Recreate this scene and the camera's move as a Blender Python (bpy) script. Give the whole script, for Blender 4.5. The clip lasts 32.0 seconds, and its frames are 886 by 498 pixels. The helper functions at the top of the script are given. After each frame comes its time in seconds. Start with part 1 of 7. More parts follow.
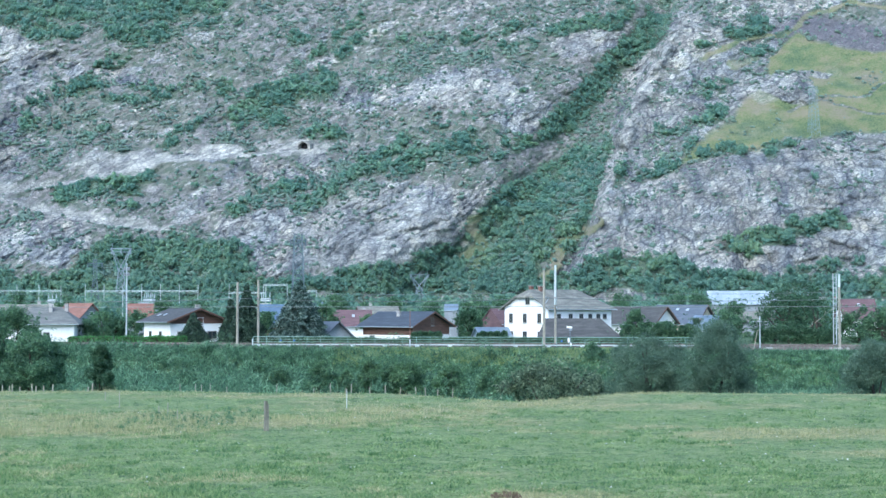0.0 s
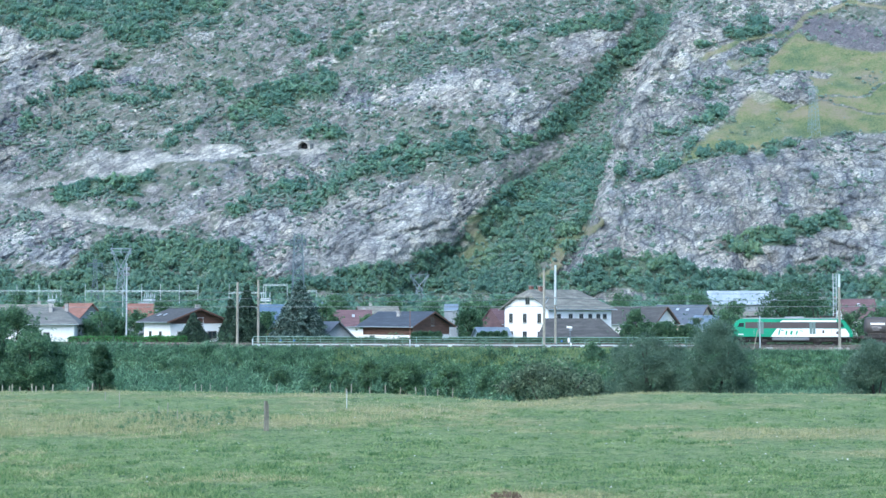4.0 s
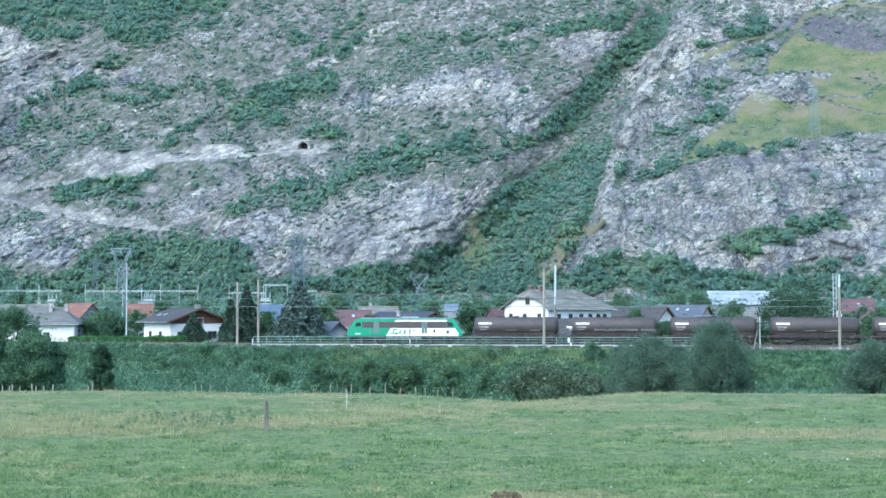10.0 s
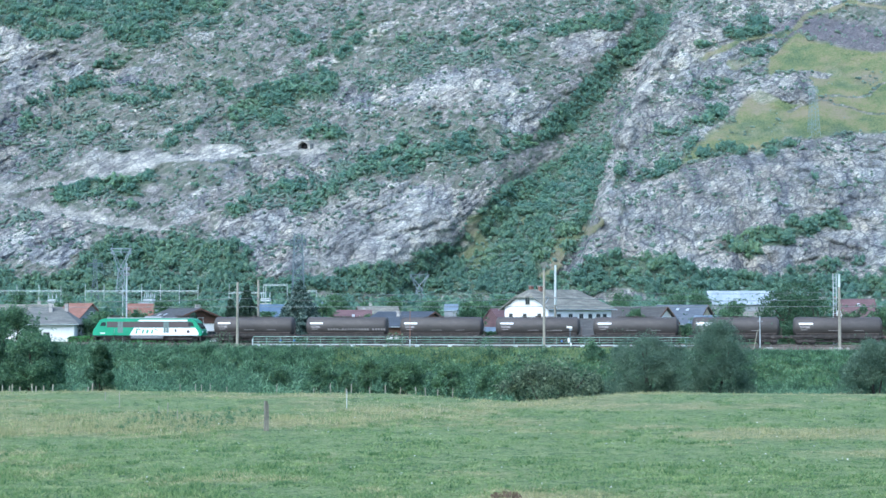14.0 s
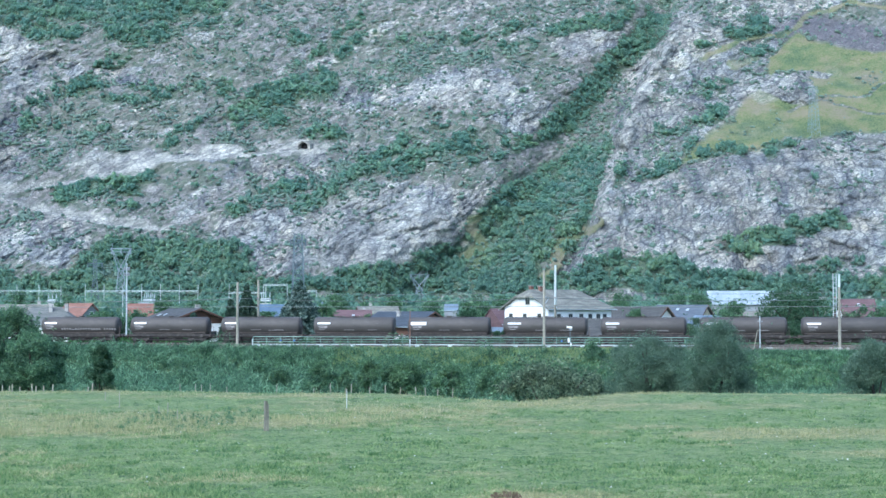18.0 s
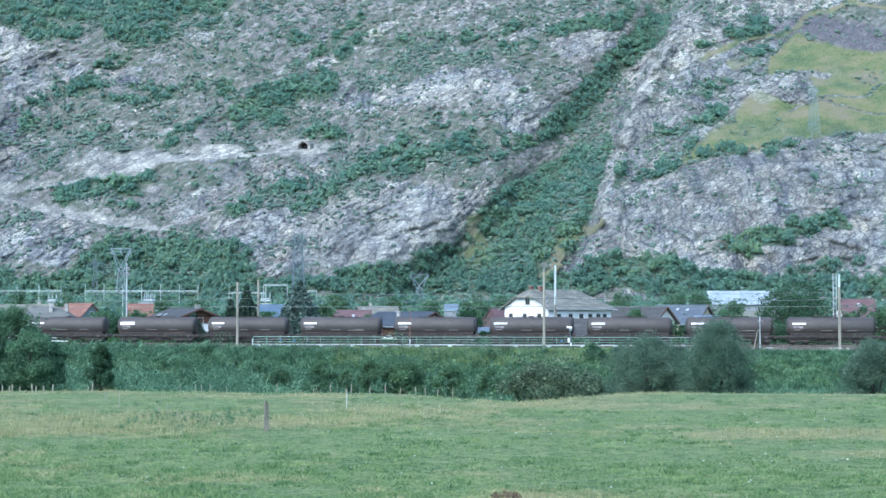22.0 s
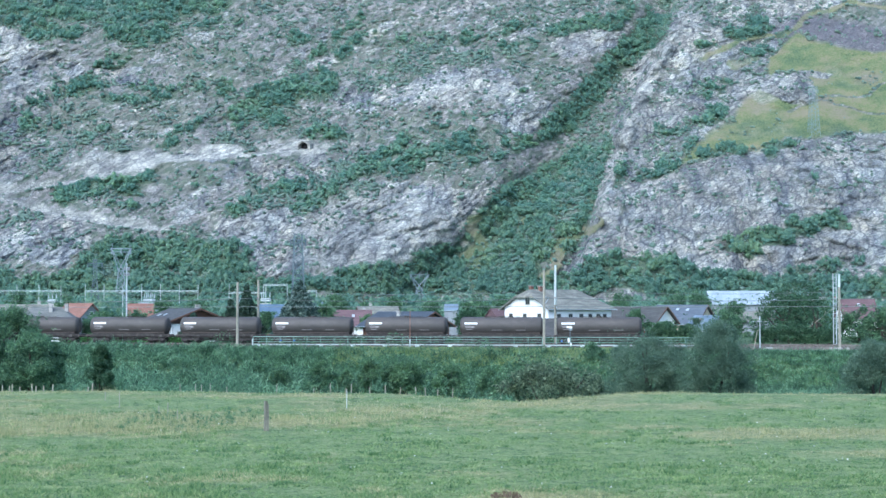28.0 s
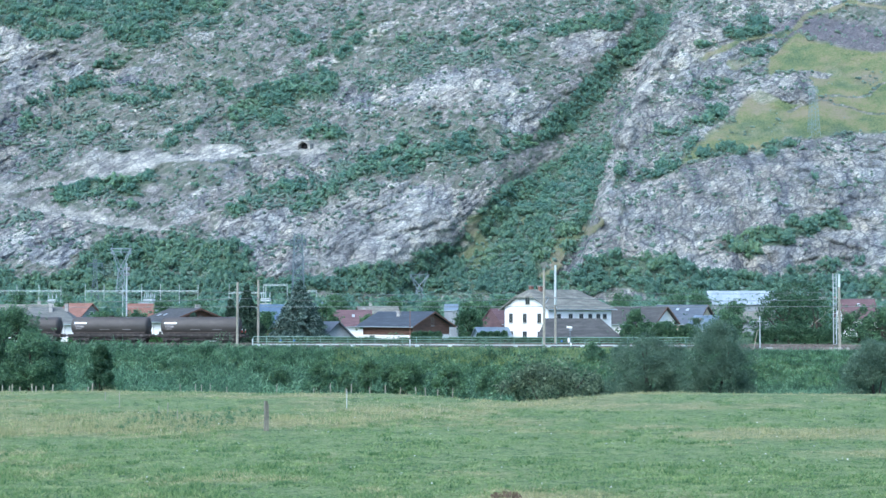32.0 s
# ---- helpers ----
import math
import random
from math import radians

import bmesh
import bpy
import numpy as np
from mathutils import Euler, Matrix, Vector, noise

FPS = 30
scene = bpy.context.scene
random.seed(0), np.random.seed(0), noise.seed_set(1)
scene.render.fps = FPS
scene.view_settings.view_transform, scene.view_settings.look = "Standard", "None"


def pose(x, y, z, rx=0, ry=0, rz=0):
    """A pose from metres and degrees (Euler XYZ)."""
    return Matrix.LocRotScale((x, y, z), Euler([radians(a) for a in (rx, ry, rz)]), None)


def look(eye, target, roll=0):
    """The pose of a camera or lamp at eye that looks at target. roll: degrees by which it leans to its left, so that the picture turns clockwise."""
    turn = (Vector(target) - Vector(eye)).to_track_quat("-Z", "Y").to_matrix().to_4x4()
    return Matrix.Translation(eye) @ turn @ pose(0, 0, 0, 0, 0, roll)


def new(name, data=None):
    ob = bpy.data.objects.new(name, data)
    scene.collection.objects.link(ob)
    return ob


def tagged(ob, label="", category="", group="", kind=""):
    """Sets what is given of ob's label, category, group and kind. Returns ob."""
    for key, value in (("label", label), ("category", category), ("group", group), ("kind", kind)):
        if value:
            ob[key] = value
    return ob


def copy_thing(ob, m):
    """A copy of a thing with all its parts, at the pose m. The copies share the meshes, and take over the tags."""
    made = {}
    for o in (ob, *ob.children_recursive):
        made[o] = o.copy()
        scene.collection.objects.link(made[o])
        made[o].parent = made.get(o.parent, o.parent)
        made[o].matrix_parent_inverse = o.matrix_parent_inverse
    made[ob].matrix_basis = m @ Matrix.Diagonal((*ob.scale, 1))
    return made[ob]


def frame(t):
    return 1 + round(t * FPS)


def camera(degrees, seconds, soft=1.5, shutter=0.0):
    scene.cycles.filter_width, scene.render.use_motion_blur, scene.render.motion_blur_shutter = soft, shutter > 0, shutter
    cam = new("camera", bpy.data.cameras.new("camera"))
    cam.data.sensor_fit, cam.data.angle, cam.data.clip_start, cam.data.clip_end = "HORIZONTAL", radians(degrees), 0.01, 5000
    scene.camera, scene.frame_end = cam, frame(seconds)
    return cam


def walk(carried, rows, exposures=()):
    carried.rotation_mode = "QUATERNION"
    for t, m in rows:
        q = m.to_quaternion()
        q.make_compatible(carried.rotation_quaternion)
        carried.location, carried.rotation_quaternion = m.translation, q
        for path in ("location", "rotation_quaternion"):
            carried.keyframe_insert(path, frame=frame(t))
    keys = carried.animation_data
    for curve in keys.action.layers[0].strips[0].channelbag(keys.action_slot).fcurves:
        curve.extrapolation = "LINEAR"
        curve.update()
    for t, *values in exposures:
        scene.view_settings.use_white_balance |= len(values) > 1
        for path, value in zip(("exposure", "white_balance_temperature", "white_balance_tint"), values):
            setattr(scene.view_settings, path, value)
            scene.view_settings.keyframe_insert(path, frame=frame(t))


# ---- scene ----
import itertools

# ---------------------------------------------------------------- camera
EYE = 4.7
cam = camera(32.0, 32.0, soft=1.5)
VIEW = pose(0, 0, EYE, 92.388, 0, 0)
walk(cam, [(0.0, VIEW), (32.0, VIEW)], exposures=[(0.0, 1.4, 5680, 5), (32.0, 1.4, 5680, 5)])

# ---------------------------------------------------------------- daylight
SUN_ELEVATION, SUN_BEARING = radians(44), radians(210)
world = bpy.data.worlds.new("overcast_sky")
scene.world = world
world.use_nodes = True
sky = world.node_tree.nodes.new("ShaderNodeTexSky")
sky.sky_type, sky.sun_disc = "NISHITA", False
sky.sun_elevation, sky.sun_rotation = SUN_ELEVATION, SUN_BEARING
sky.air_density, sky.dust_density, sky.ozone_density = 1.0, 1.5, 1.5
back = world.node_tree.nodes["Background"]
back.inputs["Strength"].default_value = 0.15
world.node_tree.links.new(sky.outputs[0], back.inputs["Color"])
sun = new("sun", bpy.data.lights.new("sun", "SUN"))
sun.data.energy, sun.data.angle, sun.data.color = 1.15, radians(50), (1.0, 0.97, 0.92)
toward = Vector((math.sin(SUN_BEARING) * math.cos(SUN_ELEVATION), math.cos(SUN_BEARING) * math.cos(SUN_ELEVATION), math.sin(SUN_ELEVATION)))
sun.matrix_world = look(toward * 300, (0, 0, 0))


# ---------------------------------------------------------------- materials
def nodes_of(name, rough, metal=0.0):
    m = bpy.data.materials.new(name)
    m.use_nodes = True
    t = m.node_tree
    b = t.nodes["Principled BSDF"]
    b.inputs["Roughness"].default_value, b.inputs["Metallic"].default_value = rough, metal
    return m, t, b


def noise_node(t, vector, scale, detail=4.0, rough=0.6):
    n = t.nodes.new("ShaderNodeTexNoise")
    n.inputs["Scale"].default_value, n.inputs["Detail"].default_value, n.inputs["Roughness"].default_value = scale, detail, rough
    t.links.new(vector, n.inputs["Vector"])
    return n.outputs["Fac"]


def ramp(t, fac, stops):
    r = t.nodes.new("ShaderNodeValToRGB")
    e = r.color_ramp.elements
    while len(e) < len(stops):
        e.new(0.5)
    for k, (p, c) in enumerate(stops):
        e[k].position, e[k].color = p, (*c, 1)
    t.links.new(fac, r.inputs["Fac"])
    return r.outputs["Color"]


def mixed(t, fac, a, b, mode="MIX"):
    n = t.nodes.new("ShaderNodeMix")
    n.data_type, n.blend_type = "RGBA", mode
    for value, slot in ((fac, 0), (a, 6), (b, 7)):
        if isinstance(value, (int, float)):
            n.inputs[slot].default_value = value
        elif isinstance(value, tuple):
            n.inputs[slot].default_value = (*value, 1)
        else:
            t.links.new(value, n.inputs[slot])
    return n.outputs[2]


def maths(t, op, a, b=0.0, clamp=False):
    n = t.nodes.new("ShaderNodeMath")
    n.operation, n.use_clamp = op, clamp
    for value, slot in ((a, 0), (b, 1)):
        if isinstance(value, (int, float)):
            n.inputs[slot].default_value = value
        else:
            t.links.new(value, n.inputs[slot])
    return n.outputs[0]


def bumped(t, b, height, strength, distance):
    n = t.nodes.new("ShaderNodeBump")
    n.inputs["Strength"].default_value, n.inputs["Distance"].default_value = strength, distance
    t.links.new(height, n.inputs["Height"])
    t.links.new(n.outputs["Normal"], b.inputs["Normal"])


def object_space(t, scale=(1, 1, 1), turn=(0, 0, 0)):
    c, m = t.nodes.new("ShaderNodeTexCoord"), t.nodes.new("ShaderNodeMapping")
    m.inputs["Scale"].default_value, m.inputs["Rotation"].default_value = scale, turn
    t.links.new(c.outputs["Object"], m.inputs["Vector"])
    return m.outputs["Vector"]


def beds(t, turn, long, short):
    """Space stretched along beds that rise to the right by that turn."""
    c, m = t.nodes.new("ShaderNodeTexCoord"), t.nodes.new("ShaderNodeMapping")
    m.vector_type = "TEXTURE"
    m.inputs["Scale"].default_value, m.inputs["Rotation"].default_value = (long, long, short), (0, -turn, 0)
    t.links.new(c.outputs["Object"], m.inputs["Vector"])
    return m.outputs["Vector"]


def surface(name, dark, mid, light, big=0.4, fine=6.0, rough=0.8, metal=0.0, bump=0.3, stretch=(1, 1, 1)):
    """A weathered surface: stains at one scale, grain at another, fine relief."""
    m, t, b = nodes_of(name, rough, metal)
    v = object_space(t, stretch)
    stains, grain = noise_node(t, v, big, 3), noise_node(t, v, fine, 5)
    mix = maths(t, "ADD", maths(t, "MULTIPLY", stains, 0.6), maths(t, "MULTIPLY", grain, 0.4))
    t.links.new(ramp(t, mix, [(0.34, dark), (0.5, mid), (0.66, light)]), b.inputs["Base Color"])
    bumped(t, b, grain, bump, 0.03)
    return m


def foliage(name, dark, mid, light, patch=0.15, each=0.35):
    """Leaves: each one a little different, with lighter and darker patches."""
    m, t, b = nodes_of(name, 0.65)
    g = t.nodes.new("ShaderNodeNewGeometry")
    v = object_space(t)
    mix = maths(t, "ADD", maths(t, "MULTIPLY", noise_node(t, v, patch, 3), 1 - each), maths(t, "MULTIPLY", g.outputs["Random Per Island"], each))
    t.links.new(ramp(t, mix, [(0.34, dark), (0.5, mid), (0.67, light)]), b.inputs["Base Color"])
    b.inputs["Specular IOR Level"].default_value = 0.25
    through_light, both = t.nodes.new("ShaderNodeBsdfTranslucent"), t.nodes.new("ShaderNodeAddShader")
    t.links.new(b.inputs["Base Color"].links[0].from_socket, through_light.inputs["Color"])
    t.links.new(b.outputs[0], both.inputs[0])
    t.links.new(through_light.outputs[0], both.inputs[1])
    t.links.new(both.outputs[0], t.nodes["Material Output"].inputs["Surface"])
    return m


def canopy(name, dark, mid, light, patch=0.05):
    """Leaf masses seen from far off: stands, crowns and sprays differ, with a leafy relief."""
    m, t, b = nodes_of(name, 0.8)
    g = t.nodes.new("ShaderNodeNewGeometry")
    v = object_space(t)
    spray = noise_node(t, v, 1.6, 4, 0.7)
    mix = maths(t, "ADD", maths(t, "MULTIPLY", noise_node(t, v, patch, 3), 0.45), maths(t, "ADD", maths(t, "MULTIPLY", g.outputs["Random Per Island"], 0.14), maths(t, "MULTIPLY", spray, 0.37)))
    t.links.new(ramp(t, mix, [(0.34, dark), (0.48, mid), (0.64, light)]), b.inputs["Base Color"])
    b.inputs["Specular IOR Level"].default_value = 0.2
    through_light, both = t.nodes.new("ShaderNodeBsdfTranslucent"), t.nodes.new("ShaderNodeAddShader")
    t.links.new(b.inputs["Base Color"].links[0].from_socket, through_light.inputs["Color"])
    t.links.new(b.outputs[0], both.inputs[0])
    t.links.new(through_light.outputs[0], both.inputs[1])
    t.links.new(both.outputs[0], t.nodes["Material Output"].inputs["Surface"])
    bumped(t, b, maths(t, "ADD", spray, maths(t, "MULTIPLY", noise_node(t, v, 0.6, 2), 1.5)), 0.3, 0.5)
    return m


def plain(name, colour, rough=0.5, metal=0.0):
    return surface(name, tuple(c * 0.85 for c in colour), colour, tuple(min(1, c * 1.1) for c in colour), 0.7, 9.0, rough, metal, 0.1)


M_RENDER = surface("white_render", (0.72, 0.71, 0.68), (0.82, 0.81, 0.79), (0.86, 0.86, 0.84), 0.3, 5.0, 0.9, 0, 0.15)
M_SLATE = surface("grey_slate", (0.034, 0.035, 0.034), (0.056, 0.057, 0.055), (0.1, 0.1, 0.094), 0.5, 3.0, 0.7, 0, 0.5, (1, 3, 3))
M_SLEEPER = surface("stained_sleeper", (0.07, 0.06, 0.05), (0.12, 0.1, 0.085), (0.18, 0.155, 0.13), 0.8, 6.0, 0.9)
M_WORN_SLATE = surface("worn_grey_slate", (0.082, 0.088, 0.082), (0.125, 0.133, 0.124), (0.21, 0.216, 0.195), 0.4, 3.0, 0.75, 0, 0.5, (1, 3, 3))
M_OLD_TILE = surface("weathered_grey_tiles", (0.082, 0.085, 0.074), (0.16, 0.162, 0.138), (0.3, 0.296, 0.25), 0.45, 3.0, 0.85, 0, 0.6, (1, 3, 3))
M_BLUE_SLATE = surface("blue_grey_slate", (0.028, 0.036, 0.045), (0.045, 0.055, 0.068), (0.075, 0.09, 0.105), 0.5, 3.0, 0.6, 0, 0.4, (1, 3, 3))
M_BLUE_ROOF = surface("blue_sheet_roof", (0.055, 0.095, 0.145), (0.085, 0.135, 0.195), (0.12, 0.18, 0.25), 0.3, 3.0, 0.4, 0.1, 0.2, (1, 4, 1))
M_LIGHT_SLATE = surface("light_blue_grey_slate", (0.055, 0.07, 0.09), (0.085, 0.105, 0.13), (0.125, 0.15, 0.175), 0.5, 3.0, 0.6, 0, 0.4, (1, 3, 3))
M_PALE_BLUE = surface("pale_blue_sheet", (0.1, 0.14, 0.18), (0.15, 0.2, 0.25), (0.22, 0.28, 0.33), 0.3, 3.0, 0.35, 0.2, 0.2, (1, 4, 1))
M_RED_TILE = surface("red_clay_tiles", (0.14, 0.07, 0.052), (0.2, 0.1, 0.075), (0.28, 0.15, 0.12), 0.5, 4.0, 0.8, 0, 0.5, (1, 3, 3))
M_BROWN_TILE = surface("brown_red_tiles", (0.08, 0.048, 0.054), (0.12, 0.073, 0.078), (0.165, 0.103, 0.108), 0.5, 4.0, 0.8, 0, 0.5, (1, 3, 3))
M_WHITE_SHEET = surface("white_blue_metal_sheet", (0.24, 0.3, 0.33), (0.33, 0.39, 0.42), (0.42, 0.48, 0.51), 0.15, 2.0, 0.4, 0.1, 0.2, (4, 1, 1))
M_TIMBER = surface("brown_stained_boards", (0.072, 0.036, 0.026), (0.122, 0.065, 0.046), (0.172, 0.096, 0.07), 0.6, 5.0, 0.75, 0, 0.4, (1, 1, 8))
M_OCHRE = surface("ochre_render", (0.58, 0.47, 0.34), (0.68, 0.56, 0.42), (0.74, 0.63, 0.5), 0.4, 5.0, 0.9)
M_GREY_WALL = surface("grey_render", (0.16, 0.17, 0.19), (0.23, 0.25, 0.27), (0.32, 0.34, 0.36), 0.4, 5.0, 0.9)
M_GLASS = plain("dark_window_glass", (0.03, 0.04, 0.045), 0.12)
M_FRAME = plain("painted_window_frame", (0.22, 0.21, 0.18), 0.6)
M_WHITE = plain("white_paint", (0.8, 0.8, 0.78), 0.5)
M_CONCRETE = surface("concrete", (0.28, 0.27, 0.25), (0.36, 0.35, 0.33), (0.45, 0.44, 0.42), 0.5, 6.0, 0.9)
M_POLE = surface("weathered_pole", (0.19, 0.18, 0.145), (0.29, 0.275, 0.225), (0.39, 0.372, 0.31), 0.5, 4.0, 0.85, 0, 0.3, (4, 4, 0.5))
M_RUST = surface("rusty_steel", (0.13, 0.06, 0.04), (0.22, 0.11, 0.075), (0.3, 0.17, 0.12), 0.8, 8.0, 0.85)
M_STEEL = surface("galvanised_steel", (0.3, 0.34, 0.36), (0.42, 0.47, 0.49), (0.54, 0.58, 0.6), 0.4, 6.0, 0.5, 0.3)
M_PYLON = surface("grey_lattice_steel", (0.085, 0.125, 0.15), (0.125, 0.17, 0.195), (0.18, 0.225, 0.25), 0.1, 1.0, 0.6, 0.2)
M_PYLON_LIGHT = surface("pale_blue_grey_lattice_steel", (0.17, 0.23, 0.26), (0.24, 0.3, 0.33), (0.31, 0.37, 0.4), 0.1, 1.0, 0.6, 0.2)
M_PYLON_GREEN = surface("green_lattice_steel", (0.19, 0.28, 0.28), (0.25, 0.35, 0.34), (0.31, 0.41, 0.4), 0.1, 1.0, 0.6, 0.1)
M_RAILING = surface("pale_green_painted_rail", (0.16, 0.3, 0.245), (0.24, 0.38, 0.32), (0.34, 0.47, 0.41), 0.4, 5.0, 0.55)
M_BEAM = surface("pale_concrete_edge_beam", (0.36, 0.42, 0.42), (0.46, 0.52, 0.52), (0.54, 0.6, 0.6), 0.4, 5.0, 0.8)
M_BALLAST = surface("ballast_stones", (0.06, 0.053, 0.045), (0.11, 0.097, 0.08), (0.18, 0.158, 0.13), 0.8, 9.0, 0.95, 0, 0.8)
M_RAIL = surface("worn_rail_steel", (0.1, 0.09, 0.078), (0.17, 0.15, 0.13), (0.28, 0.26, 0.24), 0.8, 6.0, 0.5, 0.6)
M_WIRE = plain("copper_wire", (0.16, 0.19, 0.18), 0.5, 0.3)
M_BARK = surface("tree_bark", (0.03, 0.027, 0.022), (0.06, 0.053, 0.043), (0.1, 0.09, 0.072), 1.0, 8.0, 0.95)
M_LEAF = foliage("broad_leaves", (0.02, 0.048, 0.028), (0.045, 0.094, 0.05), (0.09, 0.155, 0.08), 0.5)
M_LEAF_PALE = foliage("pale_leaves", (0.03, 0.065, 0.036), (0.056, 0.11, 0.056), (0.1, 0.165, 0.082), 0.5)
M_LEAF_DARK = foliage("dark_leaves", (0.016, 0.04, 0.022), (0.032, 0.072, 0.038), (0.06, 0.11, 0.055))
M_WILLOW = foliage("grey_green_willow_leaves", (0.031, 0.058, 0.041), (0.055, 0.094, 0.063), (0.098, 0.14, 0.095), 0.55, 0.15)
M_SALLOW = foliage("olive_grey_sallow_leaves", (0.016, 0.03, 0.018), (0.052, 0.08, 0.046), (0.13, 0.165, 0.1), 1.2)
M_NEEDLE = foliage("blue_green_needles", (0.018, 0.038, 0.032), (0.05, 0.085, 0.072), (0.125, 0.172, 0.148), 1.4, 0.45)
M_NEEDLE_DARK = foliage("dark_needles", (0.014, 0.028, 0.02), (0.026, 0.05, 0.034), (0.05, 0.085, 0.055), 0.6)
# Leaf colours are lifted and blued for distance haze, less so in M_FOOT_WOOD.
M_HAZED_SCRUB = canopy("mountain_scrub", (0.06, 0.124, 0.11), (0.086, 0.16, 0.126), (0.142, 0.218, 0.132), 0.035)
M_FOOT_WOOD = canopy("less_hazed_foot_woods", (0.058, 0.116, 0.1), (0.084, 0.15, 0.112), (0.135, 0.2, 0.112), 0.03)
M_HAZED_BUSH = canopy("hazed_bush_leaves", (0.08, 0.125, 0.115), (0.106, 0.157, 0.132), (0.152, 0.2, 0.148), 0.04)
M_REED = foliage("reed_leaves", (0.016, 0.038, 0.022), (0.05, 0.104, 0.058), (0.13, 0.212, 0.125), 0.5, 0.22)
M_GRASS = foliage("meadow_grass_blades", (0.065, 0.115, 0.04), (0.115, 0.175, 0.065), (0.19, 0.23, 0.1), 0.5)
M_TUSSOCK = foliage("dark_tussock_blades", (0.04, 0.085, 0.032), (0.075, 0.13, 0.05), (0.13, 0.18, 0.075), 0.6)
M_DRY = foliage("dry_grass_blades", (0.13, 0.15, 0.07), (0.2, 0.2, 0.1), (0.28, 0.258, 0.15), 0.4)
M_PALE_GRASS = foliage("pale_bank_grass", (0.07, 0.115, 0.046), (0.12, 0.17, 0.07), (0.19, 0.215, 0.1), 0.25, 0.25)
M_BANK = foliage("embankment_grass_blades", (0.035, 0.08, 0.038), (0.055, 0.12, 0.054), (0.085, 0.155, 0.07), 0.25, 0.15)
M_HEDGE = foliage("clipped_hedge_leaves", (0.03, 0.09, 0.03), (0.05, 0.14, 0.045), (0.08, 0.19, 0.06), 0.5)


def field_material():
    m, t, b = nodes_of("meadow_ground", 0.95)
    v = object_space(t)
    a, p, c, d = noise_node(t, v, 0.07, 4), noise_node(t, v, 0.35, 4), noise_node(t, v, 2.0, 6, 0.75), noise_node(t, v, 8.0, 4, 0.7)
    clump = maths(t, "ADD", maths(t, "MULTIPLY", c, 0.52), maths(t, "ADD", maths(t, "MULTIPLY", p, 0.2), maths(t, "MULTIPLY", d, 0.28)))
    green = ramp(t, clump, [(0.41, (0.044, 0.09, 0.029)), (0.47, (0.122, 0.194, 0.066)), (0.53, (0.192, 0.258, 0.096)), (0.59, (0.255, 0.3, 0.138))])
    dry = ramp(t, clump, [(0.38, (0.085, 0.12, 0.04)), (0.47, (0.19, 0.21, 0.083)), (0.58, (0.39, 0.335, 0.18))])
    share = t.nodes.new("ShaderNodeAttribute")
    share.attribute_name = "dry"
    fac = ramp(t, maths(t, "ADD", share.outputs["Fac"], maths(t, "MULTIPLY", maths(t, "SUBTRACT", maths(t, "ADD", a, p), 1.0), 0.5)), [(0.46, (0, 0, 0)), (0.72, (0.95, 0.95, 0.95))])
    lush = ramp(t, clump, [(0.4, (0.034, 0.075, 0.032)), (0.5, (0.07, 0.13, 0.055)), (0.6, (0.115, 0.175, 0.075))])
    col = mixed(t, maths(t, "MULTIPLY", share.outputs["Fac"], -1.0, True), mixed(t, fac, green, dry), lush)
    t.links.new(col, b.inputs["Base Color"])
    bumped(t, b, maths(t, "ADD", c, d), 0.8, 0.15)
    return m


